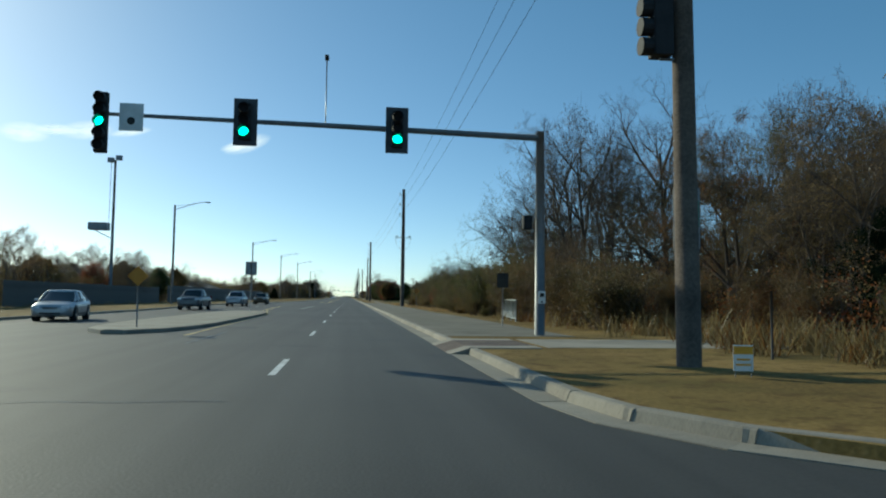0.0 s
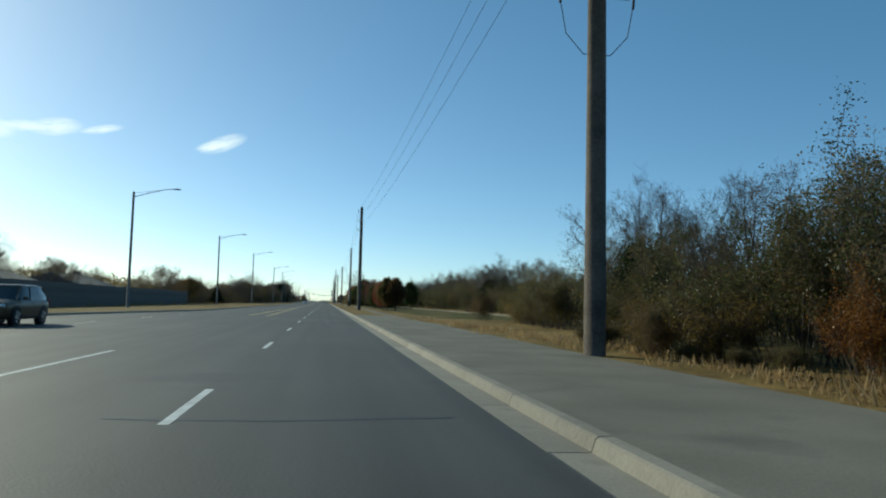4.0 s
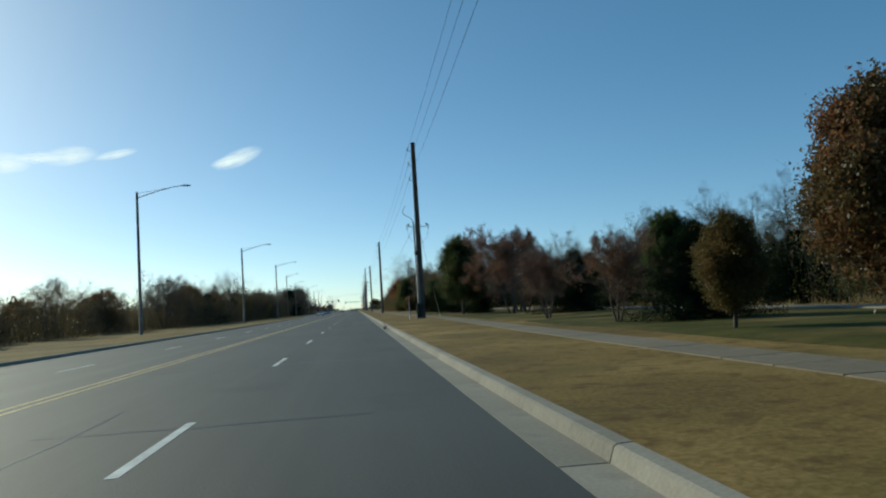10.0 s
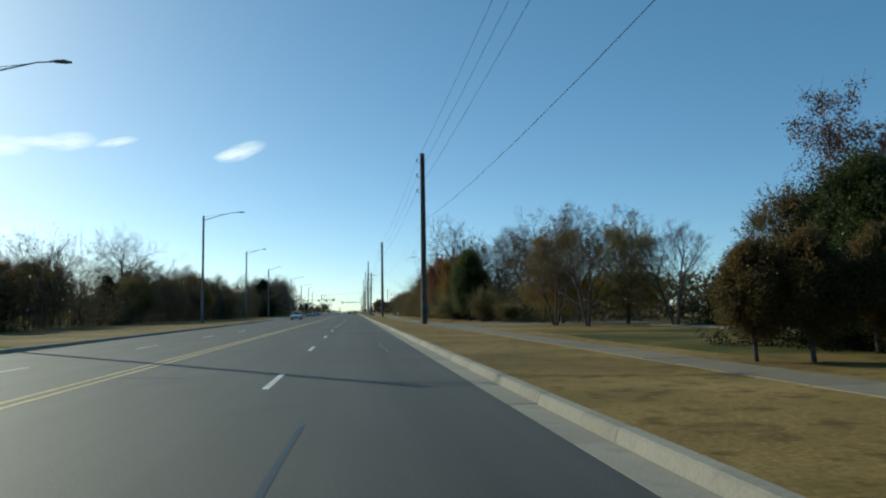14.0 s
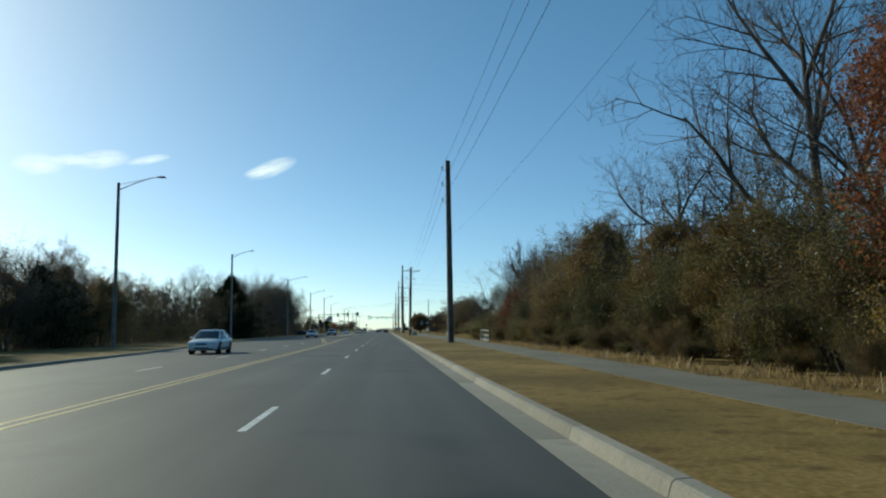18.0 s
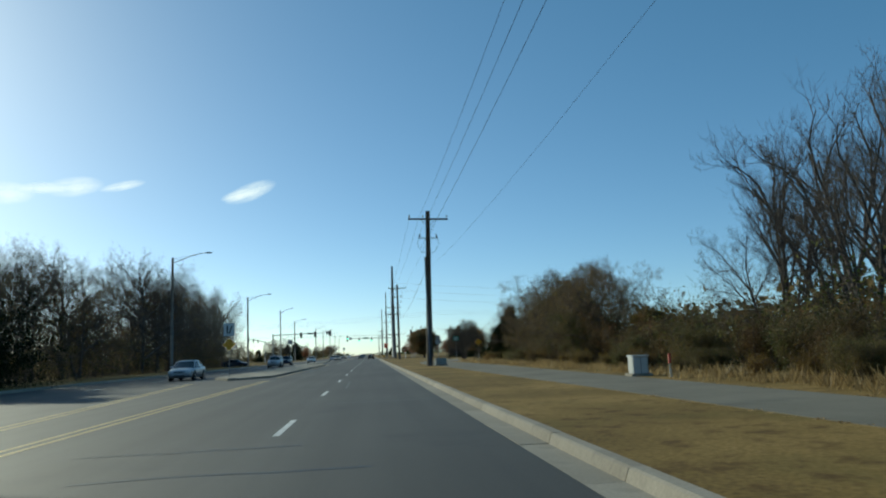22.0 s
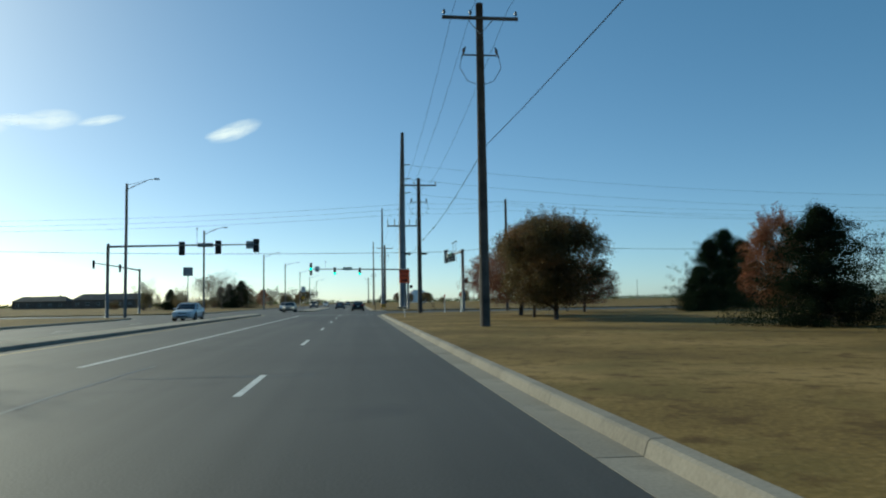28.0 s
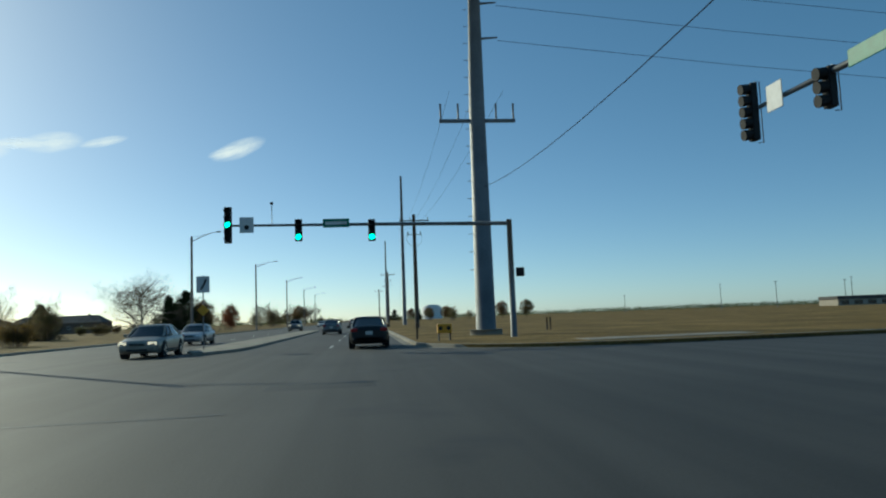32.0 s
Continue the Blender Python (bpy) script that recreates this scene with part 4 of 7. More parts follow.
PEAR2 = leafy_tree(12, 4.9, 2.1, 0.9, L_RED, 2000, 7, 0.45, "rounded ornamental tree with rust-red autumn leaves")
PEAR3 = leafy_tree(13, 6.2, 2.4, 0.7, L_GREEN, 2800, 7, 0.4, "dense dark green rounded tree on the lawn")
OAK = leafy_tree(15, 7.2, 3.6, 1.0, L_OAK, 2800, 6, 0.15, "spreading oak tree with red and green autumn leaves")
GOLD = leafy_tree(14, 8.2, 4.4, 0.5, L_GOLD, 3200, 6, 0.25, "bushy tree with yellow-green autumn leaves")
REDT = leafy_tree(16, 7.6, 3.2, 0.5, L_RED, 2400, 6, 0.3, "bushy tree with deep red autumn leaves")
RUSTT = leafy_tree(18, 8.0, 3.9, 0.4, L_RUST2, 2800, 6, 0.25, "bushy tree with orange and rust-red autumn leaves")
MAPLE = leafy_tree(17, 7.0, 3.7, 0.8, L_MAPLE, 5200, 6, 0.14, "full round-crowned maple tree with olive and rust autumn leaves", clumps=64)
OLIVET = bare_tree(24, 11, 2, 0.7, 0.1, 0.9, L_OAK, first=0.12, kids=(8, 5, 4, 4), per=10, reach=0.5, label="tall dark tree with thin olive and brown leaves")
GREENT = leafy_tree(19, 7.6, 2.75, 0.5, L_GREEN, 4200, 7, 0.45, "tall dense glossy dark green tree beside the trail", clumps=60)
DUSTY = leafy_tree(27, 7.9, 4.7, 0.95, L_DUST, 4200, 6, 0.3, "broad round-crowned tree with dusty red-brown autumn leaves", clumps=64)
SAPLING = cedar(28, 4.2, 2.1, "young grey-green evergreen sapling with layered branches", L_SPRUCE, 90, 34)
CED1 = cedar(21, 6.3, 3.7)
CED2 = cedar(22, 4.7, 3.1)
S1 = bush(31, 2.6, 1.9, L_OLIVE, leaf2=L_BROWN)
S2 = bush(32, 3.4, 2.1, L_BROWN, leaf2=L_OAK)
S3 = bush(33, 2.2, 1.8, L_BROWN, leaf2=L_GOLD)
S4 = bush(34, 4.4, 2.4, L_GREEN, leaf2=L_BROWN)
S5 = bush(35, 5.5, 2.6, L_BROWN, leaf2=L_OLIVE, n=520)
S6 = bush(36, 3.2, 1.5, L_RUST2, leaf2=L_RUST, label="upright roadside shrub with orange-rust autumn leaves")

rr = random.Random(5)


def thicket(y0, y1, x0, x1, n, pick, s0=0.8, s1=1.25):
    for k in range(n):
        put(rr.choice(pick), rr.uniform(x0, x1), y0 + (y1 - y0) * (k + rr.random()) / n, rr.uniform(s0, s1))


# woods along the right, from the first crossing on
thicket(14, 44, 13, 17, 12, (S1, S2, S1, S2), 0.55, 0.8)
thicket(14, 32, 24, 36, 6, (B2, B5, OLIVET), 0.85, 1.05)
thicket(27, 47, 9.8, 11.0, 11, (S1, S2, S3), 0.7, 1.0)
put(B5, 10.8, 36, 0.55)
thicket(48, 84, 9.0, 10.6, 22, (S1, S2, S1, S3, S4, S4), 0.45, 0.95)
thicket(46, 100, 8.0, 8.8, 26, (S1, S3, S1, S2), 0.18, 0.42)
for ob, x, y, s in ((S2, 9.7, 86.4, 0.75), (S6, 9.7, 88.6, 0.6), (S4, 10.9, 92.4, 0.92), (S5, 11.6, 90.6, 0.95), (S4, 9.8, 97.2, 0.82), (S1, 9.6, 94.2, 0.8), (S1, 9.7, 99.5, 0.75), (S3, 8.9, 92.6, 0.6), (S3, 8.8, 95.6, 0.55), (B3, 13.2, 103, 0.68),
                    (OLIVET, 18.5, 33, 0.95), (OLIVET, 22.5, 36, 1.05), (OLIVET, 26, 31, 1.05), (CED1, 25.5, 37, 1.35), (OLIVET, 21, 27, 0.85), (B5, 19.5, 25, 1.1)):
    put(ob, x, y, s)
thicket(40, 64, 11.5, 15, 11, (S4, S5, S2, S1), 0.85, 1.15)
thicket(64, 84, 11.5, 15, 7, (S4, S2, S1, S3), 0.7, 0.95)
thicket(84, 112, 11.5, 15, 10, (S4, S5, S2, S1), 0.6, 0.9)
thicket(100, 132, 12, 15, 9, (S1, S3, S2), 0.7, 1.0)
thicket(36, 80, 18, 28, 7, (B5, B3, CED2), 0.9, 1.15)
thicket(80, 130, 19, 28, 7, (B5, B3, CED2), 0.6, 0.8)
thicket(36, 46, 20, 27, 4, (B5, S5, CED2), 0.7, 0.85)
thicket(16, 30, 18, 24, 5, (S5, CED2, B5), 0.8, 1.0)
thicket(62, 130, -38, -31, 12, (OAK, B5, PEAR3), 0.65, 0.9)
for ob, x, y, s in ((B8, 18, 53, 1.4), (B2, 15.8, 48, 1.1), (B1, 15.6, 60, 0.75), (B8, 21, 57, 1.45), (B3, 18.5, 64, 1.2), (B6, 14.2, 64, 0.85), (B1, 22, 48, 1.0), (B2, 25, 40, 1.1), (B8, 17, 73, 1.0),
                    (GOLDT, 12.2, 71.5, 0.47), (S4, 11.4, 72.5, 0.75), (S6, 9.6, 79, 0.7), (B5, 15.5, 96, 0.7), (B3, 13, 98, 0.62), (CED2, 12.5, 105, 0.8), (B3, 17, 82, 0.6), (B2, 26, 66, 1.0), (B3, 15, 112, 0.8), (S4, 11, 88.5, 1.0)):
    put(ob, x, y, s)
thicket(132, 348, 24, 32, 44, (B3, B5, B3, CED1, B3), 0.72, 1.0)
thicket(132, 348, 22.6, 25, 44, (S4, S5, S4, CED2, S1), 0.8, 1.15)
# lawn trees
for ob, x, y, s in ((PEAR1, 8.9, 181.8, 0.96), (PEAR1, 10.0, 180.6, 0.95), (PEAR2, 8.7, 184.6, 0.88), (PEAR2, 8.9, 188.4, 0.62), (PEAR3, 9.3, 215.5, 0.72), (PEAR1, 10.3, 209.4, 0.92), (PEAR2, 9.3, 201, 0.89),
                    (PEAR1, 10.5, 225, 0.98), (PEAR1, 10.4, 230.6, 0.62), (CED2, 13, 237.5, 0.75), (B7, 10.8, 240, 0.6), (B7, 13.1, 270, 1.2), (B3, 13, 259, 0.58), (B7, 11, 251.2, 0.62), (B3, 15.5, 275, 0.72),
                    (PEAR3, 10.8, 281.2, 1.24), (B7, 16, 280, 1.3), (CED2, 13, 284, 0.7), (CED1, 12.3, 297.5, 0.86), (CED2, 13.4, 304, 0.75), (CED2, 13, 322, 0.95), (B7, 19, 326, 1.4), (B7, 19.5, 316, 1.2), (B5, 17.5, 307, 0.78),
                    (PEAR1, 8.5, 318.6, 0.52), (PEAR1, 9.4, 318, 0.55), (PEAR1, 10.7, 317.5, 0.56), (PEAR3, 12.4, 320, 0.78), (CED2, 16, 262, 0.9), (PEAR3, 15.5, 245, 0.8), (PEAR3, 17, 222, 0.9), (B3, 15.5, 247, 0.6), (OAK, 17, 330, 0.8)):
    put(ob, x, y, s)
thicket(346, 360, 14, 22, 5, (B3, GOLD, S5, B5), 0.7, 0.95)
for ob, x, y, s in ((B3, 18.2, 380, 0.95), (B8, 18, 376, 0.9), (GOLDT, 18.8, 371.5, 0.92), (GREENT, 12.4, 381, 1.0), (B3, 16.5, 391, 1.15), (B2, 18.5, 394, 0.9), (B6, 17, 402, 0.95), (B3, 16.5, 413, 1.3), (B3, 18, 424, 1.2),
                    (REDT, 12.4, 405, 1.15), (S5, 12.5, 374, 0.7), (S5, 13, 408.5, 1.0), (PEAR3, 12.9, 387.2, 0.72), (S4, 11.7, 390.6, 0.7), (PEAR3, 14.0, 390, 0.7), (S3, 10.9, 404.5, 0.95), (S3, 10.7, 388.4, 0.75), (SAPLING, 11.0, 396.7, 1.0), (OAK, 12.3, 415, 0.72), (OAK, 12.8, 422, 0.8), (S5, 11.6, 418, 0.8), (S5, 12, 436, 1.25),
                    (B1, 16.4, 417, 1.0), (B6, 15, 426, 0.9), (PEAR1, 12.4, 431.5, 1.35), (S5, 11.8, 429, 1.1), (REDT, 11.6, 454, 0.58), (GOLDT, 13.2, 455, 0.6), (B3, 15.5, 461, 0.75), (B3, 14.5, 466, 0.72), (B5, 12.8, 442, 0.8), (B3, 16.5, 450, 0.75), (B5, 13.5, 437, 1.0)):
    put(ob, x, y, s)
put(GOLD, 12.7, 393.6, 0.7, sz=0.98)
put(RUSTT, 14.3, 392.0, 0.68, sz=1.06)
thicket(384, 470, 10.1, 11.4, 28, (S1, S2, S3, S1, S4), 0.4, 0.85)
thicket(384, 470, 9.5, 10.1, 34, (S1, S3, S1, S2), 0.18, 0.42)
thicket(384, 470, 11.8, 15, 22, (S4, S5, S2, S5, S1), 0.8, 1.15)
thicket(366, 384, 13, 16, 7, (S1, S4, S2), 0.7, 0.9)
thicket(400, 470, 18, 24, 8, (B3, B5, B3), 0.65, 0.85)
thicket(470, 500, 12.5, 16, 12, (S1, S3, S1, S2), 0.5, 0.8)
for ob, x, y, s in ((FAN, 20, 482, 1.0), (FAN, 23.5, 489, 0.95), (TALL, 25.8, 512, 1.0), (TALL, 23.6, 507, 0.95), (TALL, 28, 509, 1.02), (TALL, 26.5, 518, 1.0), (TALL, 22, 502, 0.8), (B3, 17, 498, 0.85),
                    (B6, 16.5, 475, 0.9), (B3, 15.5, 501, 0.7)):
    put(ob, x, y, s)
thicket(500, 516, 13, 15.5, 8, (S3, S1, S2), 0.5, 0.8)
thicket(472, 548, 11.6, 13.2, 26, (S1, S3, S1), 0.2, 0.5)
thicket(514, 545, 13.8, 17, 12, (S4, S5, S2, CED2), 0.75, 1.0)
for ob, x, y, s in ((B5, 15, 519, 0.76), (B5, 15.6, 526.5, 0.86), (B5, 14.4, 521.5, 0.7), (B5, 15, 534, 0.9), (B5, 16.5, 530, 0.88), (B5, 14.3, 529, 0.72), (OAK, 17.5, 536, 0.9), (B5, 14.6, 541, 0.75), (OAK, 15.8, 514, 0.45), (CED1, 15.2, 551.3, 0.9), (CED2, 13.9, 550.2, 0.8), (CED1, 18.6, 550.5, 0.95), (CED2, 16.4, 557.5, 1.05), (CED2, 17.6, 564, 1.0), (CED2, 18.6, 571, 0.85), (CED2, 16.6, 546, 1.0),
                    (B5, 19, 560, 0.7), (VASE, 13.4, 576.3, 0.93), (VASE, 14.2, 584, 1.15), (OAK, 17.5, 594, 0.7), (CED2, 17.6, 612, 0.95), (CED2, 19.2, 606, 0.9), (VASE, 19.6, 652, 0.38), (CED1, 31.5, 648, 1.0), (CED1, 35, 652, 1.2),
                    (CED2, 29, 645, 0.8), (REDT, 22, 622, 0.75), (CED1, 39, 656, 1.1), (CED2, 36, 585, 0.9)):
    put(ob, x, y, s)

put(MAPLE, 11.5, 626.8, 1.06, 0, sz=0.86)
put(MAPLE, 11.8, 633.2, 0.77, 140, "full round-crowned maple tree turning from olive to rust", sz=0.93)
put(DUSTY, 12.5, 640.2, 1.12, 0, sz=0.72)
put(DUSTY, 20.2, 649, 0.85, 75, sz=0.56)
# hedgerow along the left: one tangled belt for each stretch, with trees standing in it
def hedgerow(y0, y1, x0, x1, h, dense, leaf_a, leaf_b, label):
    rg = np.random.default_rng(int(y0 + x0 * 3 + 4000))
    n = int((y1 - y0) * dense)
    segs, tips = [], []
    for k in range(n):
        x, y = rg.uniform(x0, x1), rg.uniform(y0, y1)
        hh = h * (0.78 + 0.6 * noise.noise(Vector((x * 0.11, y * 0.07, 5.1)))) * rg.uniform(0.5, 1.08)
        p = np.array((x, y, 0.0))
        q = p + np.array((rg.normal(0, 0.18) * hh, rg.normal(0, 0.18) * hh, hh))
        m = (p + q) / 2 + rg.normal(0, 0.12, 3)
        segs += [(p, m, 0.024, 0.016), (m, q, 0.016, 0.005)]
        for j in range(7):
            s = p + (q - p) * rg.uniform(0.3, 1)
            e = s + rg.normal(0, 0.08 * hh, 3) + np.array((0, 0, 0.08 * hh))
            segs.append((s, e, 0.013, 0.004))
            if rg.random() < 0.45:
                tips.append(e)
    c = np.array(tips)
    low = rg.uniform(0.1, 0.75, (len(c), 1))
    c = np.concatenate([c[rg.random(len(c)) < 0.6], c * np.concatenate([np.ones((len(c), 2)), low], 1) + rg.normal(0, 0.3, c.shape)])
    v, f = tubes(segs, 3)
    hd = empty("hedgerow", pose(0, 0, 0.1), label, "hedgerow", kind="stuff")
    tagged(part("branchwork", np_mesh("branchwork", v, f, M_TWIG), None, hd), kind="stuff")
    half = rg.random(len(c)) < 0.6
    for m, lf in ((c[half], leaf_a), (c[~half], leaf_b)):
        v, f = leaves(rg, m, 15, 0.3, 0.066)
        part("foliage", np_mesh("foliage", v, f, lf), None, hd)
    return hd


HL = "tangled brown and olive hedgerow along the far verge"
hedgerow(66, 130, -37, -29, 5.2, 15, L_BROWN, L_OLIVE, HL)
hedgerow(130, 234, -60, -50, 6.6, 9, L_BROWN, L_OLIVE, HL)
hedgerow(234, 330, -38, -28.5, 6.6, 14, L_BROWN, L_OLIVE, HL)
hedgerow(330, 470, -36, -25.5, 8.4, 15, L_BROWN, L_OLIVE, HL)
hedgerow(470, 640, -36, -26.5, 8.0, 15, L_BROWN, L_GREEN, HL)
HR = "dark tangled undergrowth at the edge of the woods"
hedgerow(132, 348, 23, 27.5, 4.8, 10, L_GREEN, L_BROWN, HR)
hedgerow(14, 48, 14.5, 20, 2.6, 9, L_RUST, L_BROWN, HR)
hedgerow(48, 132, 14.5, 20, 4.8, 9, L_BROWN, L_OLIVE, HR)
hedgerow(362, 472, 14.5, 20, 4.2, 9, L_OLIVE, L_BROWN, HR)
hedgerow(472, 512, 14.0, 19, 3.3, 9, L_OLIVE, L_GREEN, HR)
hedgerow(512, 545, 15, 20, 4.4, 9, L_BROWN, L_OLIVE, HR)
thicket(80, 640, -44, -36, 24, (B3, B5, B6), 0.6, 0.85)
thicket(130, 232, -57, -47, 14, (B3, B5, OAK, B3), 0.75, 1.0)
thicket(238, 330, -36, -29, 15, (B3, B5, OAK, B3), 0.6, 0.82)
for ob, x, y, s in ((B5, -31, 222, 0.85), (B5, -30.5, 228, 0.9), (OAK, -31, 134, 0.8), (GOLD, -28.5, 439, 1.0), (B6, -32, 412, 1.15), (OAK, -28, 236, 0.8), (CED2, -27, 268, 0.85)):
    put(ob, x, y, s)
thicket(330, 470, -32, -26.5, 28, (B3, B5, B3, OAK, CED1), 0.82, 1.08)
thicket(470, 512, -33, -27, 9, (B3, B5, B3), 0.85, 1.05)
thicket(512, 560, -33, -27, 9, (B6, B2, B5, B6), 0.85, 1.05)
thicket(560, 632, -34, -27, 14, (B6, B2, B6, B3), 1.0, 1.25)
for ob, x, y, s in ((CED1, -26.5, 523, 1.75), (CED1, -28, 528, 1.6), (GOLDT, -26.5, 546, 1.05), (CED1, -27.5, 519, 1.3)):
    put(ob, x, y, s)
for ob, x, y, s in ((PEAR3, -30, 120, 0.9), (REDT, -31, 93, 0.7), (B5, -30, 104, 0.85), (CED1, -28, 455, 1.1), (CED1, -29, 462, 1.2), (B6, -27, 566, 1.25), (B6, -28, 582, 1.25), (B6, -27.5, 600, 0.95), (B3, -27, 616, 1.0), (B6, -30, 574, 1.25), (B6, -31, 592, 1.1), (OAK, -28, 432, 1.1), (B6, -29, 548, 1.1),
                    (B4, -33, 774, 1.05), (CED1, -31, 792, 1.2), (CED1, -35, 796, 1.1), (OAK, -33, 815, 0.9), (REDT, -30, 830, 0.8), (S5, -42, 742, 1.0), (S5, -38, 752, 1.0), (S3, -28, 722, 1.0), (S3, -31, 724, 0.9), (B3, -48, 760, 0.8), (CED2, -42, 760, 1.0)):
    put(ob, x, y, s)
thicket(800, 850, -78, -38, 14, (S3, S1, S2), 0.6, 0.95)
thicket(800, 1150, -50, -26, 22, (S5, B3, OAK, CED1, B5), 0.9, 1.3)
thicket(860, 1250, 16, 60, 14, (S5, OAK, CED1), 0.8, 1.2)

# far woods: one low uneven belt along the horizon, of many leaf clumps
rng = np.random.default_rng(77)
pts = []
for k in range(5200):
    a = rng.uniform(-1.25, 1.25)
    dist = rng.uniform(1150, 1750)
    x, y = math.sin(a) * dist, 420 + math.cos(a) * dist
    if -26 < x < 16:
        y += 1500
    hh = 4.6 + 3.4 * noise.noise(Vector((x * 0.006, y * 0.006, 1.7)))
    for q in range(5):
        pts.append((x + rng.normal(0, 5), y + rng.normal(0, 5), rng.uniform(0, 1) * hh))
v, f = leaves(rng, np.array(pts), 4, 1.0, 0.8)
tagged(part("far_woods", np_mesh("far_woods", v, f, L_GREEN), None), "distant dark tree belt along the horizon", "woods", kind="stuff")

# deeper woods behind the hedgerow and behind the trees: leaf clumps, uneven tops
def deep_woods(y0, y1, x0, x1, n, h, leaf, label):
    rg = np.random.default_rng(int(y0 * 3 + n + x0))
    x, y = rg.uniform(x0, x1, n), rg.uniform(y0, y1, n)
    z = np.array([h * (0.75 + 0.5 * noise.noise(Vector((a * 0.05, b * 0.06, 2.2)))) for a, b in zip(x, y)]) * rg.uniform(0, 1, n) ** 0.8
    v, f = leaves(rg, np.stack([x, y, z + 0.1], 1), 4, 0.5, 0.3)
    return tagged(part("deep_woods", np_mesh("deep_woods", v, f, leaf), None), label, "woods", kind="stuff")


deep_woods(60, 640, -64, -44, 16000, 6.0, L_BROWN, "brown tangled woods behind the hedgerow")
deep_woods(14, 132, 30, 44, 5000, 7.0, L_BROWN, "brown tangled woods behind the roadside trees")
deep_woods(132, 350, 32, 46, 7000, 5.5, L_GREEN, "dark tangled woods behind the park")
deep_woods(362, 545, 22, 36, 6500, 5.0, L_BROWN, "brown tangled woods behind the trail")

# dry tall grass along the wood's edge
def tall_grass(y0, y1, x_of, n, hmin, hmax, label, leaf, spread=0.5):
    rg = np.random.default_rng(int(y0) + n)
    k = max(1, n // 22)    # the stalks stand in uneven clumps
    cy = rg.uniform(y0, y1, k)
    cx, ch = rg.normal(0, spread, k), 0.35 + 0.65 * rg.random(k) ** 1.6
    pick = rg.integers(0, k, n)
    y = cy[pick] + rg.normal(0, min(0.28, spread), n)
    x = np.array([x_of(q) for q in y]) + cx[pick] + rg.normal(0, min(0.18, spread), n)
    h = rg.uniform(hmin, hmax, n) * ch[pick]
    lean = rg.normal(0, 0.42, (n, 2)) * h[:, None]
    w = rg.uniform(0.008, 0.02, n)
    az = rg.uniform(0, 3.14, n)
    dx, dy = np.cos(az) * w, np.sin(az) * w
    z = np.full(n, 0.12)
    v = np.stack([np.stack([x - dx, y - dy, z], 1), np.stack([x + dx, y + dy, z], 1),
                  np.stack([x + lean[:, 0] + dx * 0.4, y + lean[:, 1] + dy * 0.4, z + h], 1), np.stack([x + lean[:, 0] - dx * 0.4, y + lean[:, 1] - dy * 0.4, z + h], 1)], 1)
    return tagged(part("tall_grass", np_mesh("tall_grass", v.reshape(-1, 3), np.arange(4 * n).reshape(n, 4), leaf), None), label, "grass", kind="stuff")


tall_grass(10, 47, lambda y: 11.4, 5000, 0.25, 0.95, "tall dry russet weeds at the wood's edge", L_RUST, 1.2)
tall_grass(9, 48, lambda y: 11.3, 10000, 0.25, 1.0, "tall dry brown weeds at the wood's edge", L_BROWN, 1.2)
tall_grass(60, 128, lambda y: lerp_at(PAVED_R, y) + 1.3, 7000, 0.08, 0.4, "ragged dry grass at the wood's edge", L_STRAW, 0.5)
tall_grass(372, 470, lambda y: lerp_at(TRAIL_R, y) + 0.9, 9000, 0.1, 0.4, "ragged dry grass beside the trail", L_STRAW, 0.4)
tall_grass(470, 556, lambda y: lerp_at(TRAIL_R, y) + 1.9, 14000, 0.15, 0.55, "tall straw-coloured grass beside the trail", L_STRAW, 0.6)
tall_grass(130, 345, lambda y: 22.2, 7000, 0.2, 0.7, "tall straw-coloured grass along the woods", L_STRAW, 0.5)
tall_grass(60, 640, lambda y: -26.5, 9000, 0.2, 0.7, "tall straw-coloured grass along the hedgerow", L_STRAW, 1.2)



# short grass along the edges of the trail
FP = "short ragged grass along the trail's edge"
tall_grass(345, 560, lambda y: lerp_at(TRAIL_L, y) - 0.06, 8000, 0.01, 0.045, FP, L_STRAW, 0.05)
tall_grass(345, 556, lambda y: lerp_at(TRAIL_R, y) + 0.08, 8000, 0.01, 0.06, FP, L_STRAW, 0.06)

# ---- vehicles ----
M_GLASS = bpy.data.materials.new("car_glass")
M_GLASS.use_nodes = True
pg = M_GLASS.node_tree.nodes["Principled BSDF"]
pg.inputs["Base Color"].default_value, pg.inputs["Roughness"].default_value = (0.015, 0.018, 0.02, 1), 0.06
M_TYRE = mat("tyre_rubber", (0.012, 0.012, 0.012), (0.025, 0.025, 0.025), 0.85, 4, 30, 0.2)
M_CHROME = mat("bright_metal", (0.45, 0.46, 0.47), (0.6, 0.6, 0.62), 0.25, 4, 30, 0.0, metal=0.9)
M_LAMPW = mat("headlamp_lens", (0.6, 0.62, 0.64), (0.8, 0.82, 0.84), 0.15, 5, 30, 0.0)
M_LAMPR = mat("tail_lamp_lens", (0.22, 0.012, 0.012), (0.32, 0.02, 0.02), 0.2, 5, 30, 0.0)
M_TRIM = mat("dark_plastic", (0.016, 0.016, 0.017), (0.03, 0.03, 0.032), 0.6, 4, 30, 0.1)


def paint(name, c, metal=0.3):
    return mat(name, tuple(k * 0.85 for k in c), c, 0.32, 1.2, 60, 0.0, metal=metal)


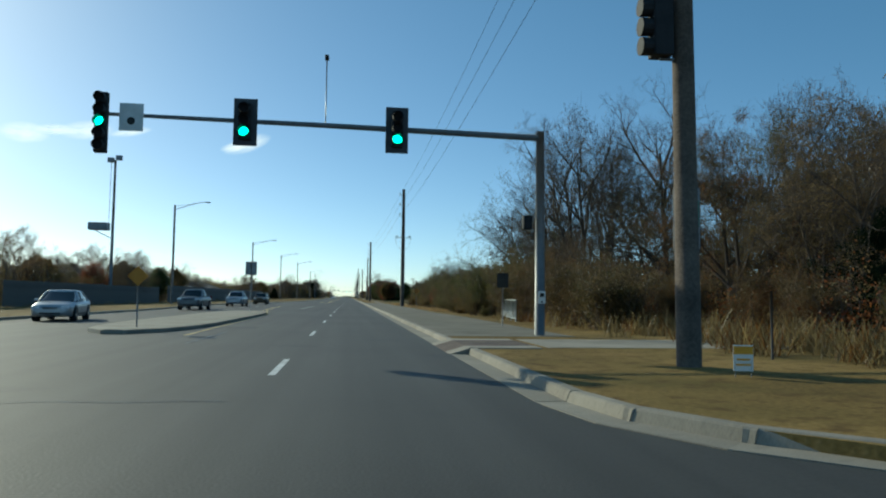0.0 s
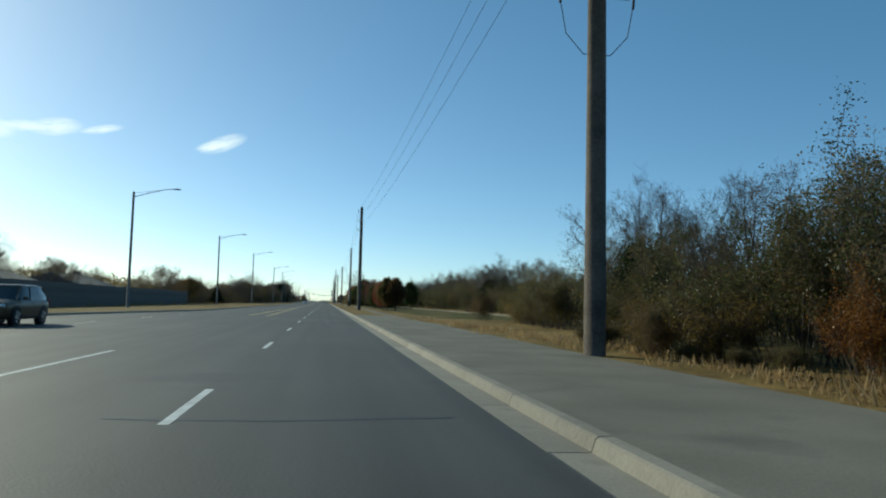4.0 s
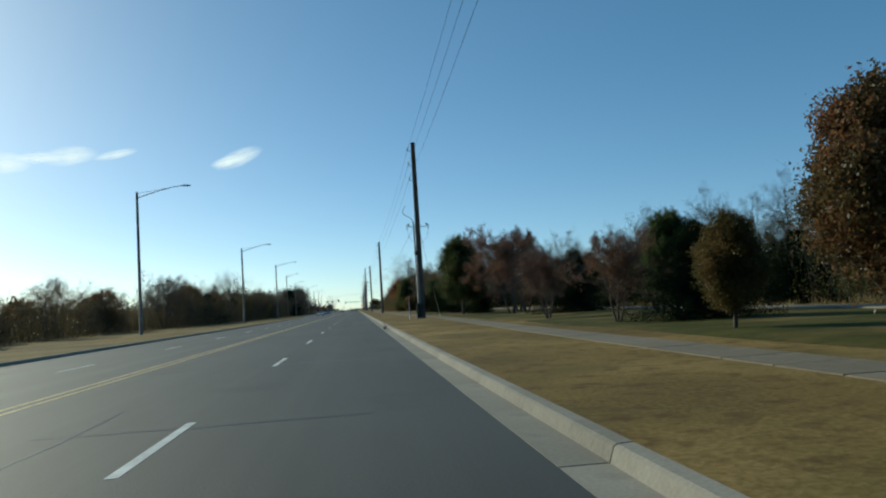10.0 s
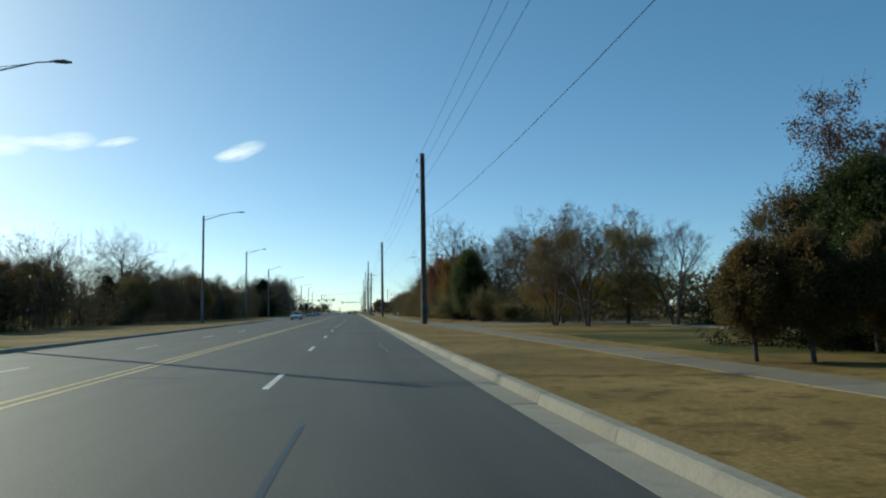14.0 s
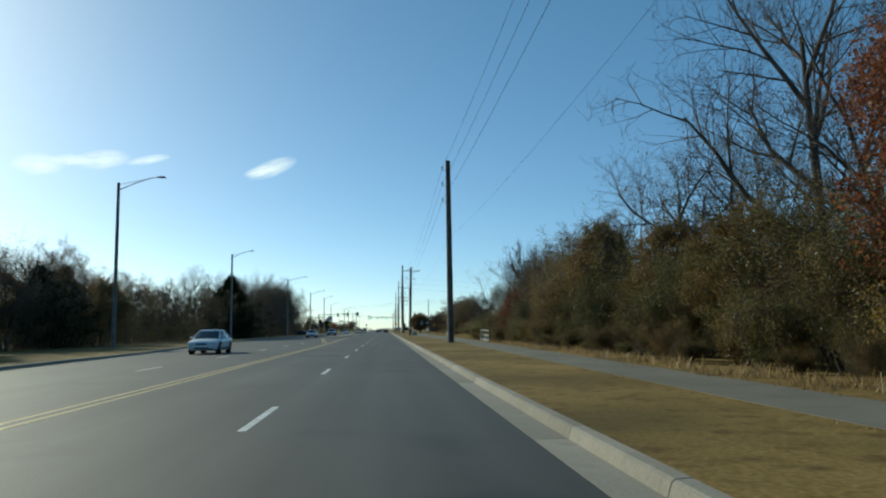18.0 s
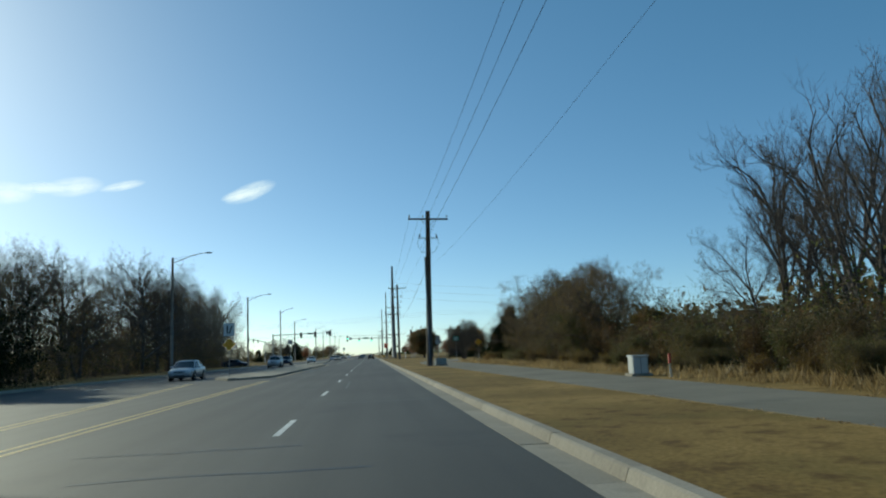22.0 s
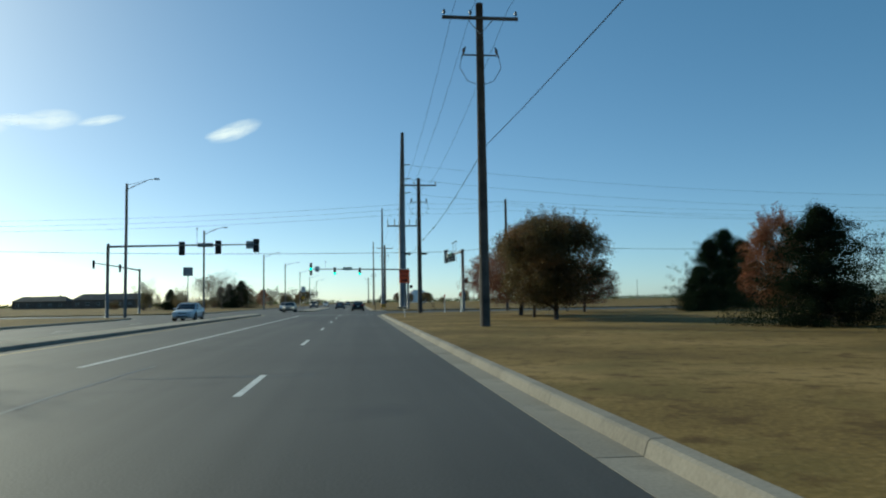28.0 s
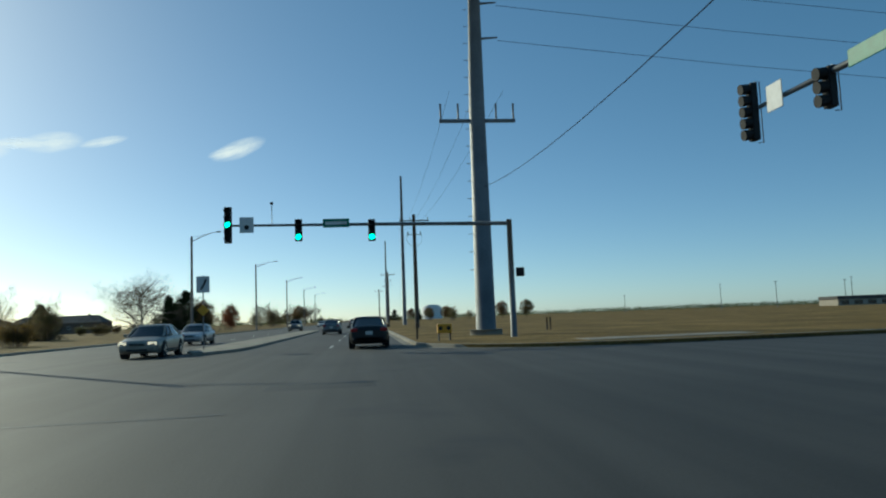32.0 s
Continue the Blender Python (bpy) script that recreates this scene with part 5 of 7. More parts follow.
P_SILVER, P_BLACK, P_WHITE = paint("silver_paint", (0.42, 0.43, 0.45), 0.5), paint("black_paint_car", (0.012, 0.013, 0.016), 0.2), paint("white_paint_car", (0.72, 0.73, 0.74), 0.0)
P_GREY, P_BEIGE, P_BLUE, P_BROWN = paint("grey_paint_car", (0.16, 0.17, 0.18), 0.4), paint("beige_paint_car", (0.34, 0.31, 0.26), 0.4), paint("dark_blue_paint", (0.02, 0.03, 0.06), 0.3), paint("bronze_paint", (0.12, 0.08, 0.045), 0.4)

# outline of each body: along, sill, shoulder, half-width; then the cabin's foot and roof line, and the wheelbase
BODIES = {
    "sedan": (((-2.38, 0.42, 0.6, 0.55), (-2.33, 0.3, 0.69, 0.72), (-2.15, 0.24, 0.76, 0.82), (-1.5, 0.2, 0.87, 0.88), (-0.9, 0.2, 0.93, 0.9), (0.9, 0.2, 0.96, 0.9), (1.6, 0.2, 1.0, 0.88), (2.15, 0.26, 1.0, 0.83), (2.3, 0.34, 0.93, 0.76), (2.36, 0.42, 0.82, 0.62)),
              ((-1.15, 0.9), (-0.3, 1.4), (0.75, 1.43), (1.85, 0.97)), 2.72),
    "suv": (((-2.38, 0.5, 0.74, 0.6), (-2.33, 0.36, 0.88, 0.76), (-2.15, 0.3, 0.97, 0.86), (-1.5, 0.26, 1.06, 0.93), (-0.9, 0.26, 1.1, 0.95), (0.9, 0.26, 1.12, 0.95), (1.8, 0.26, 1.13, 0.93), (2.2, 0.32, 1.1, 0.88), (2.32, 0.4, 1.02, 0.82), (2.36, 0.48, 0.9, 0.72)),
            ((-1.2, 1.06), (-0.4, 1.68), (1.7, 1.68), (2.25, 1.1)), 2.75),
    "pickup": (((-2.78, 0.5, 0.84, 0.66), (-2.72, 0.4, 0.98, 0.84), (-2.5, 0.34, 1.06, 0.93), (-1.8, 0.3, 1.12, 0.97), (-0.9, 0.3, 1.15, 0.98), (0.9, 0.3, 1.15, 0.98), (1.2, 0.3, 1.16, 0.98), (2.55, 0.34, 1.15, 0.95), (2.7, 0.42, 1.1, 0.9), (2.76, 0.5, 1.0, 0.84)),
               ((-1.3, 1.1), (-0.6, 1.74), (0.65, 1.76), (1.0, 1.14)), 3.3),
}


def cabin_ring(yf, yb, w, z, bow):
    """Outline of the cabin at one height, bowed at the screen and the rear window."""
    front = [(w * a, yf - bow * (1 - a * a), z) for a in (-0.94, -0.5, 0, 0.5, 0.94)]
    back = [(w * a, yb + bow * 0.7 * (1 - a * a), z) for a in (0.94, 0.5, 0, -0.5, -0.94)]
    side = [(w, yf + (yb - yf) * q, z) for q in (0.06, 0.36, 0.66, 0.94)]
    return front + side + back + [(-x, y, zz) for x, y, zz in side[::-1]]


def car(kind, x, y, turn, colour, label, lit=False):
    """A vehicle standing on the road; its nose points along -y when turn is 0."""
    rings, cabin, base = BODIES[kind]
    t = empty("car" if kind != "pickup" else "pickup_truck", pose(x, y, 0.0, 0, 0, turn), label, "car" if kind != "pickup" else "pickup truck", "cars on the road")
    bm = bmesh.new()
    loops = []
    ry = np.array([q[0] for q in rings])
    for yy in np.unique(np.concatenate([ry, np.linspace(ry[0], ry[-1], 26)])):
        z0, z1, w = (float(np.interp(yy, ry, [q[k] for q in rings])) for k in (1, 2, 3))
        h = z1 - z0
        half = [(w * 0.9, z0), (w * 0.965, z0 + 0.12 * h), (w * 0.99, z0 + 0.4 * h), (w, z0 + 0.62 * h), (w * 0.985, z0 + 0.78 * h), (w * 0.945, z0 + 0.9 * h), (w * 0.85, z1 - 0.02), (w * 0.6, z1 + 0.012), (w * 0.2, z1 + 0.025)]
        sec = [(-a, b) for a, b in half] + half[::-1]
        loops.append([bm.verts.new((a, yy, b)) for a, b in sec])
    for a, b in zip(loops, loops[1:]):
        for k in range(len(a)):
            f = bm.faces.new((a[k], b[k], b[(k + 1) % len(a)], a[(k + 1) % len(a)]))
            f.smooth = True
    bm.faces.new(loops[0])
    bm.faces.new(loops[-1][::-1])
    part("body", bm, colour, t)
    w = rings[4][3]
    # rounded glass house, painted roof and pillars
    (ya, za), (yb, zb), (yc, zc), (yd, zd) = cabin
    levels = []
    for q in (0.0, 0.35, 0.7, 0.92):
        e = q ** 0.92
        levels.append(cabin_ring(ya + (yb - ya) * e, yd + (yc - yd) * e, w * (0.9 - 0.2 * q ** 1.4), za + (zb - za) * q, 0.16 - 0.08 * q))
    bm = bmesh.new()
    vs = [[bm.verts.new(p) for p in lv] for lv in levels]
    for a, b in zip(vs, vs[1:]):
        for k in range(len(a)):
            bm.faces.new((a[k], a[(k + 1) % len(a)], b[(k + 1) % len(a)], b[k])).smooth = True
    part("window_glass", bm, M_GLASS, t, "dark tinted window glass")
    bm = bmesh.new()
    edge = levels[-1]
    cx, cy = 0.0, (edge[0][1] + edge[9][1]) / 2
    rows = [[(cx + (p[0] - cx) * s, cy + (p[1] - cy) * s, p[2] + dz) for p in edge] for s, dz in ((1.012, -0.05), (1.012, 0.0), (0.96, 0.045), (0.8, 0.075), (0.45, 0.09))]
    vr = [[bm.verts.new(p) for p in r_] for r_ in rows]
    for a, b in zip(vr, vr[1:]):
        for k in range(len(a)):
            bm.faces.new((a[k], a[(k + 1) % len(a)], b[(k + 1) % len(a)], b[k])).smooth = True
    bm.faces.new(vr[-1])
    part("roof", bm, colour, t)
    for k, rr_, m in ((0, 0.045, colour), (4, 0.045, colour), (9, 0.06, colour), (13, 0.06, colour), (6, 0.035, M_TRIM), (16, 0.035, M_TRIM)):
        part("pillar", rod([lv[k] for lv in levels], rr_, 6), m, t)
    for s in (-1, 1):
        part("mirror", box(0.18, 0.1, 0.13, (s * (w + 0.06), ya + 0.42, za + 0.08), 0.035), colour, t)
        for q in (0.3, 0.62):
            yy = ya + (yd - ya) * q + 0.12
            part("door_handle", box(0.03, 0.18, 0.03, (s * (w + 0.004), yy + 0.3, za - 0.14), 0.008), colour, t)
        part("side_trim", box(0.02, base - 0.8, 0.06, (s * (w * 0.985), 0, 0.34), 0.008), M_TRIM, t)
    r = 0.33 if kind == "sedan" else 0.38
    for s in (-1, 1):
        for yy in (-base / 2, base / 2):
            part("wheel_arch", rod([(s * (w - 0.24), yy, r + 0.03), (s * (w - 0.004), yy, r + 0.03)], r + 0.06, 22), M_TRIM, t)
            wheel = part("wheel", rod([(s * (w - 0.22), yy, r), (s * (w - 0.01), yy, r), (s * (w + 0.012), yy, r)], [r, r, r * 0.9], 22), M_TYRE, t)
            bm = rod([(s * (w + 0.006), yy, r), (s * (w + 0.018), yy, r)], [r * 0.7, r * 0.66], 18)
            part("rim", bm, M_CHROME, wheel, "silver wheel rim")
            # solid dark blocks on the closed rim stand in for shade between spokes
            for q in range(5):
                a = 1.2566 * q
                part("spoke_gap_shade", box(0.012, 0.09, 0.12, (s * (w + 0.016), yy + math.cos(a) * r * 0.42, r + math.sin(a) * r * 0.42), 0.0, turn=Matrix.Rotation(a + 1.57, 4, "X")), M_TRIM, wheel)
    f, b = rings[1], rings[-2]
    for s in (-1, 1):
        part("headlight", box(0.36, 0.16, 0.14, (s * (f[3] - 0.12), f[0] + 0.06, f[2] - 0.05), 0.04, turn=Matrix.Rotation(s * 0.25, 4, "Z")), G_HEAD if lit else M_LAMPW, t, "headlight")
        part("tail_light", box(0.32, 0.12, 0.16 if kind == "sedan" else 0.34, (s * (b[3] - 0.1), b[0] - 0.01, b[2] - 0.08), 0.035, turn=Matrix.Rotation(-s * 0.2, 4, "Z")), M_LAMPR, t, "red tail light")
    part("grille", box(f[3] * 0.9, 0.06, 0.13, (0, f[0] - 0.02, f[2] - 0.1), 0.03), M_TRIM, t)
    part("lower_grille", box(f[3] * 1.2, 0.06, 0.1, (0, f[0] - 0.02, f[1] + 0.08), 0.03), M_TRIM, t)
    part("bumper", box(f[3] * 1.9, 0.2, 0.15, (0, f[0] + 0.06, f[1] + 0.2), 0.06), M_TRIM if kind == "pickup" else colour, t)
    part("bumper", box(b[3] * 1.95, 0.18, 0.2, (0, b[0] - 0.03, b[1] + 0.12), 0.06), colour if kind == "sedan" else M_TRIM, t)
    part("number_plate", box(0.32, 0.02, 0.16, (0, b[0] + 0.07, b[2] - 0.22), 0.004), M_WHITE, t, "plain pale number plate")
    if kind == "pickup":
        part("bed", box(w * 1.7, 1.5, 0.05, (0, 1.85, 1.17), 0.01), M_TRIM, t, "dark load bed")
    return t


G_HEAD = glow("lit_headlamp", (1.0, 0.82, 0.6), 0.8)
for kind, x, y, turn, col, lb, lit in (
        ("sedan", -13.8, 37.2, 8, P_SILVER, "silver hatchback car on the far lanes", False), ("pickup", -13.6, 66.5, 0, P_GREY, "grey pickup truck coming along the road", False),
        ("pickup", -13.3, 89, 0, P_SILVER, "silver pickup truck coming along the road", False), ("suv", -13.1, 111, 0, P_BROWN, "dark bronze SUV coming along the road", False),
        ("sedan", -10.2, 438.6, 0, P_WHITE, "white sedan coming along the road", False), ("sedan", -13.2, 531, 0, P_SILVER, "silver sedan coming along the road", False),
        ("suv", -13.5, 584.3, 0, P_SILVER, "silver SUV coming along the road", False), ("suv", -15.2, 614, 0, P_BLUE, "dark blue SUV coming along the road", False),
        ("sedan", -13.4, 649, 0, P_WHITE, "white sedan waiting near the crossing", False), ("sedan", -9.2, 693.5, 0, P_BEIGE, "beige sedan with lit headlights near the crossing", True),
        ("sedan", -11.6, 713, 0, P_SILVER, "silver sedan coming along the road", False), ("sedan", 0.55, 694.2, 180, P_BLACK, "black sedan driving ahead, seen from behind", False),
        ("sedan", -2.9, 733, 180, P_GREY, "dark grey sedan driving ahead, seen from behind", False), ("suv", -10.4, 775, 0, P_GREY, "grey SUV coming along the road", True),
        ("sedan", 0.4, 790, 180, P_GREY, "grey sedan driving ahead, seen from behind", False), ("sedan", -10.2, 840, 0, P_WHITE, "white car coming along the road", True),
        ("suv", -3.0, 862, 180, P_SILVER, "silver SUV driving ahead, seen from behind", False), ("sedan", -24, 611, 90, P_BLUE, "dark car parked on the side drive", False)):
    car(kind, x, y, turn, col, lb, lit)

# ---- wires ----
M_WIRE = mat("cable", (0.012, 0.012, 0.013), (0.022, 0.022, 0.024), 0.9, 5, 30, 0.0, spec=0.05)


def wire(name, a, b, sag, r=0.009, n=10, label="thin dark overhead power line"):
    pts = [tuple(a[k] + (b[k] - a[k]) * i / n - (4 * sag * (i / n) * (1 - i / n) if k == 2 else 0) for k in range(3)) for i in range(n + 1)]
    return tagged(part(name, rod(pts, r, 5), M_WIRE), label, "power line", "overhead lines")


ALL = [(6.0, 6.0, 14.5)] + [(x, y, h) for x, y, h, _, _ in POLES[:5]] + [(POLES[5][0], POLES[5][1], POLES[5][2])]
for (xa, ya, ha), (xb, yb, hb) in zip(ALL, ALL[1:]):
    for k in range(3):
        wire("power_line", (xa - 0.5, ya, ha - 0.55 - k * 1.35), (xb - 0.5, yb, hb - 0.55 - k * 1.35), 0.9)
for (xa, ya, ha, _, _), (xb, yb, hb, _, _) in zip(POLES[5:], POLES[6:]):
    for s in (-1.25, -0.4, 1.25):
        wire("power_line", (xa + s, ya - 0.2, ha - 0.3), (xb + s, yb - 0.2, hb - 0.3), 0.6)
wire("power_line", (6.66, 278, 9.0), (6.25, 367.6, 9.2), 1.4, 0.01, label="thick black cable strung between poles")
for a, b in (((6.25, 367.6, 9.2), (5.96, 452.1, 8.9)), ((5.96, 452.1, 8.9), (5.25, 537.6, 8.3))):
    wire("power_line", a, b, 1.2, 0.004, label="thin black cable strung between poles")
wire("power_line", (5.25, 537.6, 8.3), (6.15, 618.7, 8.2), 1.0, 0.014, label="thick black cable strung between poles")
CAB_A, CAB_B = (6.15, 618.7, 8.2), (6.5, 658.2, 7.0)
wire("power_line", CAB_A, CAB_B, 0.5, 0.016, label="thick black cable strung between poles")
wire("power_line", CAB_B, (7.9, 703, 9.2), 0.9, 0.014, label="thick black cable strung between poles")
wire("power_line", (6.5, 658.2, 6.1), (-60, 666, 8.0), 0.5, 0.022, label="thick black cable crossing over the road")
wire("power_line", (6.5, 658.2, 6.1), (16.45, 663.9, 7.2), 0.2, 0.022, label="thick black cable crossing over the road")
wire("power_line", (16.45, 663.9, 7.2), (90, 664, 9.5), 1.5, 0.02)
for k, (za, zb) in enumerate(((11.0, 10.4), (10.5, 10.0), (10.0, 9.6))):
    wire("power_line", (6.55, 658.2, za), (-70, 662 + k, zb), 1.2, 0.009)
    wire("power_line", (6.55, 658.2, za), (16.45, 663.9, za + 1.0), 0.2, 0.009)
    wire("power_line", (16.45, 663.9, za + 1.0), (120, 668, za + 2), 1.5, 0.009)
for k in range(3):
    wire("power_line", (9.2, 703, 18.6 + k * 2.3), (170, 708, 17 + k * 2.4), 3.5, 0.016)
    wire("power_line", (7.7 - 1.7 + k * 1.7, 703, 15.3), (7.7 - 0.6 + k * 0.6, 794.6, 18), 2.0, 0.009)
# closures hung on the cable near the crossing
for p in ((5.4, 658.33, 5.97), (7.05, 658.5, 5.98)):
    t = empty("cable_closure", pose(*p, 0, 8, 75), "black cable closure hanging on the line", "cable closure")
    part("case", rod([(0, -0.3, 0), (0, -0.26, 0), (0, 0.26, 0), (0, 0.3, 0)], [0.04, 0.1, 0.1, 0.04], 10), M_BLACK, t)
    for q in (-0.2, 0.2):
        part("hanger", rod([(0, q, 0.08), (0, q, 0.2)], 0.012, 5), M_GALV, t)

for f in (0.62, 0.86):
    p = [CAB_A[k] + (CAB_B[k] - CAB_A[k]) * f for k in range(3)]
    p[2] -= 4 * 0.5 * f * (1 - f)
    tagged(part("cable_closure", rod([(p[0], p[1] - 0.3, p[2] + 0.01), (p[0], p[1] - 0.22, p[2]), (p[0], p[1] + 0.22, p[2]), (p[0], p[1] + 0.3, p[2] - 0.01)], [0.025, 0.06, 0.06, 0.025], 8), M_BLACK), "black cable closure hanging on the line", "cable closure")

# ---- crossing furniture at the far lights ----
M_SIGNWHITE = mat("sign_white", (0.6, 0.6, 0.58), (0.72, 0.72, 0.7), 0.6, 3, 20, 0.0)
M_SIGNGREEN = mat("sign_green", (0.012, 0.16, 0.1), (0.02, 0.22, 0.14), 0.5, 3, 20, 0.0)
t = empty("utility_pole", pose(16.45, 663.9, 0.1), "tall slim brown wooden pole near the crossing", "utility pole", "utility poles")
part("pole", rod([(0, 0, -0.1), (0.05, 0, 12.1)], [0.17, 0.12], 12), M_WOOD, t)
for x, y, h, name in ((11.71, 664, 6.7, "near"),):
    t = empty("traffic_signal_mast", pose(x, y, 0.1), "grey steel signal mast with an arm over the side road", "traffic signal", "traffic signals")
    part("post", rod([(0, 0, -0.1), (0, 0, h)], [0.17, 0.15], 12), M_GALV, t)
    part("arm", rod([(0, 0, h - 0.25), (0.13, 7.5, h), (0.28, 15.2, h + 0.25)], [0.13, 0.1, 0.06], 10), M_GALV, t)
    part("arm_flange", box(0.34, 0.08, 0.5, (0, 0.17, h - 0.25), 0.01), M_GALV, t)
    part("base_plate", box(0.5, 0.5, 0.06, (0, 0, 0.02), 0.01), M_GALV, t)
    for k, (hy, n) in enumerate(((7.9, 3), (11.3, 3), (14.8, 5))):
        hx, hz = 0.15, h - 0.1 + 0.025 * hy - 0.3 + (0.15 if n == 5 else -0.15)
        hd = part("signal_head", box(0.2, 0.34, 0.34 * n, (hx, hy, hz), 0.03), M_BLACK, t, "black traffic signal seen from the side")
        part("bracket", rod([(hx + 0.1, hy, hz + 0.17 * n + 0.06), (hx + 0.26, hy, hz + 0.17 * n + 0.06), (hx + 0.26, hy, hz - 0.17 * n - 0.06), (hx + 0.1, hy, hz - 0.17 * n - 0.06)], 0.018, 6), M_GALV, hd)
        for q in range(n):
            bm = bmesh.new()
            bmesh.ops.create_cone(bm, segments=12, radius1=0.16, radius2=0.15, depth=0.26, cap_ends=True, matrix=Matrix.Translation((hx - 0.22, hy, hz + 0.34 * ((n - 1) / 2 - q))) @ Matrix.Rotation(radians(82), 4, "Y"))
            part("visor", bm, M_BLACK, hd)
    part("sign_plate", box(0.02, 0.75, 0.75, (0.05, 13.5, h + 0.2), 0.02), M_SIGNWHITE, t, "white lane sign seen edge on")
    part("street_name_plate", box(0.03, 1.5, 0.42, (0.0, 9.6, h + 0.1), 0.02), M_SIGNGREEN, t, "green street name plate")
    for hy in (6.2, 8.6):
        part("detector", rod([(0.13, hy, h - 0.05), (0.13, hy, h + 1.3)], 0.02, 6), M_GALV, t)
        part("detector_head", box(0.3, 0.12, 0.12, (0.13, hy, h + 1.35), 0.02), M_GALV, t)
    part("pedestrian_signal", box(0.42, 0.3, 0.46, (0.35, -0.05, 3.25), 0.04), M_BLACK, t, "black pedestrian signal box")


def left_mast(x, y, h, arm_to, heads):
    t = empty("traffic_signal_mast", pose(x, y, 0.1), "grey steel signal mast reaching over the lanes, seen from behind", "traffic signal", "traffic signals")
    part("post", rod([(0, 0, -0.1), (0, 0, h + 0.3)], [0.17, 0.14], 12), M_GALV, t)
    part("arm", rod([(0, 0, h), ((arm_to - x) * 0.5, 0, h + 0.1), (arm_to - x, 0, h + 0.15)], [0.11, 0.085, 0.055], 10), M_GALV, t)
    for hx, dz in heads:
        hd = part("signal_head", box(0.36, 0.22, 1.12, (hx - x, 0.15, h + dz), 0.03), M_BLACK, t, "black traffic signal seen from behind")
        part("backplate", box(0.6, 0.02, 1.36, (hx - x, 0.26, h + dz), 0.005), M_BLACK, hd)
    part("street_name_plate", box(1.5, 0.03, 0.4, (arm_to - x - 5.2, 0.1, h + 0.12), 0.02), M_SIGNBACK, t, "dark street name plate")
    part("sign_plate", box(0.75, 0.02, 0.75, (arm_to - x - 0.9, 0.1, h + 0.12), 0.02), M_SIGNBACK, t, "grey back of a square sign")
    part("detector", rod([(arm_to - x - 6, 0, h), (arm_to - x - 6, 0, h + 1.7)], 0.02, 6), M_GALV, t)
    part("detector_head", box(0.12, 0.3, 0.14, (arm_to - x - 6, 0, h + 1.75), 0.02), M_BLACK, t)
    return t


M_SIGNBACK = mat("sign_back", (0.2, 0.21, 0.22), (0.3, 0.31, 0.32), 0.5, 3, 20, 0.0, metal=0.5)
M_ORANGE = mat("sign_orange", (0.8, 0.085, 0.02), (0.9, 0.12, 0.03), 0.55, 3, 20, 0.0)
M_AMBER = mat("sign_yellow", (0.6, 0.28, 0.02), (0.72, 0.36, 0.03), 0.55, 3, 20, 0.0)
M_INK = mat("sign_black", (0.01, 0.01, 0.01), (0.02, 0.02, 0.02), 0.6, 3, 20, 0.0)
left_mast(-23.7, 660.9, 6.95, -9.3, ((-16.8, -0.2), (-13.3, -0.1), (-9.6, 0.05)))
t = empty("road_sign", pose(-22.6, 690, 0.12), "plain square sign high on a grey pole at the corner", "road sign")
part("post", rod([(0, 0, -0.1), (0, 0, 6.3)], 0.06, 8), M_GALV, t)
part("sign_panel", box(1.3, 0.04, 1.2, (0, -0.08, 5.7), 0.02), M_SIGNBACK, t, "grey square panel")
t = empty("traffic_signal_mast", pose(-30.4, 695, 0.1), "grey steel signal mast at the far corner", "traffic signal", "traffic signals")
part("post", rod([(0, 0, -0.1), (0, 0, 6.4)], [0.17, 0.14], 12), M_GALV, t)
part("arm", rod([(0, 0, 6.2), (-2.0, -5, 6.6), (-3.2, -9, 6.8)], [0.11, 0.085, 0.055], 10), M_GALV, t)
for fr in (0.45, 0.72, 1.0):
    part("signal_head", box(0.22, 0.36, 1.12, (-3.2 * fr, -9 * fr, 6.1 + 0.5 * fr), 0.03), M_BLACK, t, "black traffic signal")


def bar_text(parent, x, y, z, w, h, m=None):
    return part("lettering", box(w, 0.01, h, (x, y, z), 0.002), m or M_INK, parent, "unreadable line of lettering")


def words(parent, text, x, y, z, size, m, turn=0):
    cu = bpy.data.curves.new("lettering", "FONT")
    cu.body, cu.size, cu.align_x, cu.align_y, cu.extrude = text, size, "CENTER", "CENTER", 0.003
    tmp = new("lettering_source", cu)
    me = bpy.data.meshes.new_from_object(tmp.evaluated_get(bpy.context.evaluated_depsgraph_get()))
    bpy.data.objects.remove(tmp)
    o = part("lettering", me, m, parent)
    o.matrix_basis = pose(x, y, z, 90, 0, turn)
    return o


def arrow(parent, x, y, z, w, m):
    pts = [(-0.5, -0.09), (0.08, -0.09), (0.08, -0.26), (0.5, 0), (0.08, 0.26), (0.08, 0.09), (-0.5, 0.09)]
    bm = bmesh.new()
    a = [bm.verts.new((x + p * w, y, z + q * w)) for p, q in pts]
    b = [bm.verts.new((x + p * w, y - 0.006, z + q * w)) for p, q in pts]
    bm.faces.new(a)
    bm.faces.new(b[::-1])
    for k in range(len(a)):
        bm.faces.new((a[k], a[(k + 1) % len(a)], b[(k + 1) % len(a)], b[k]))
    return part("arrow", bm, m, parent, "black arrow")


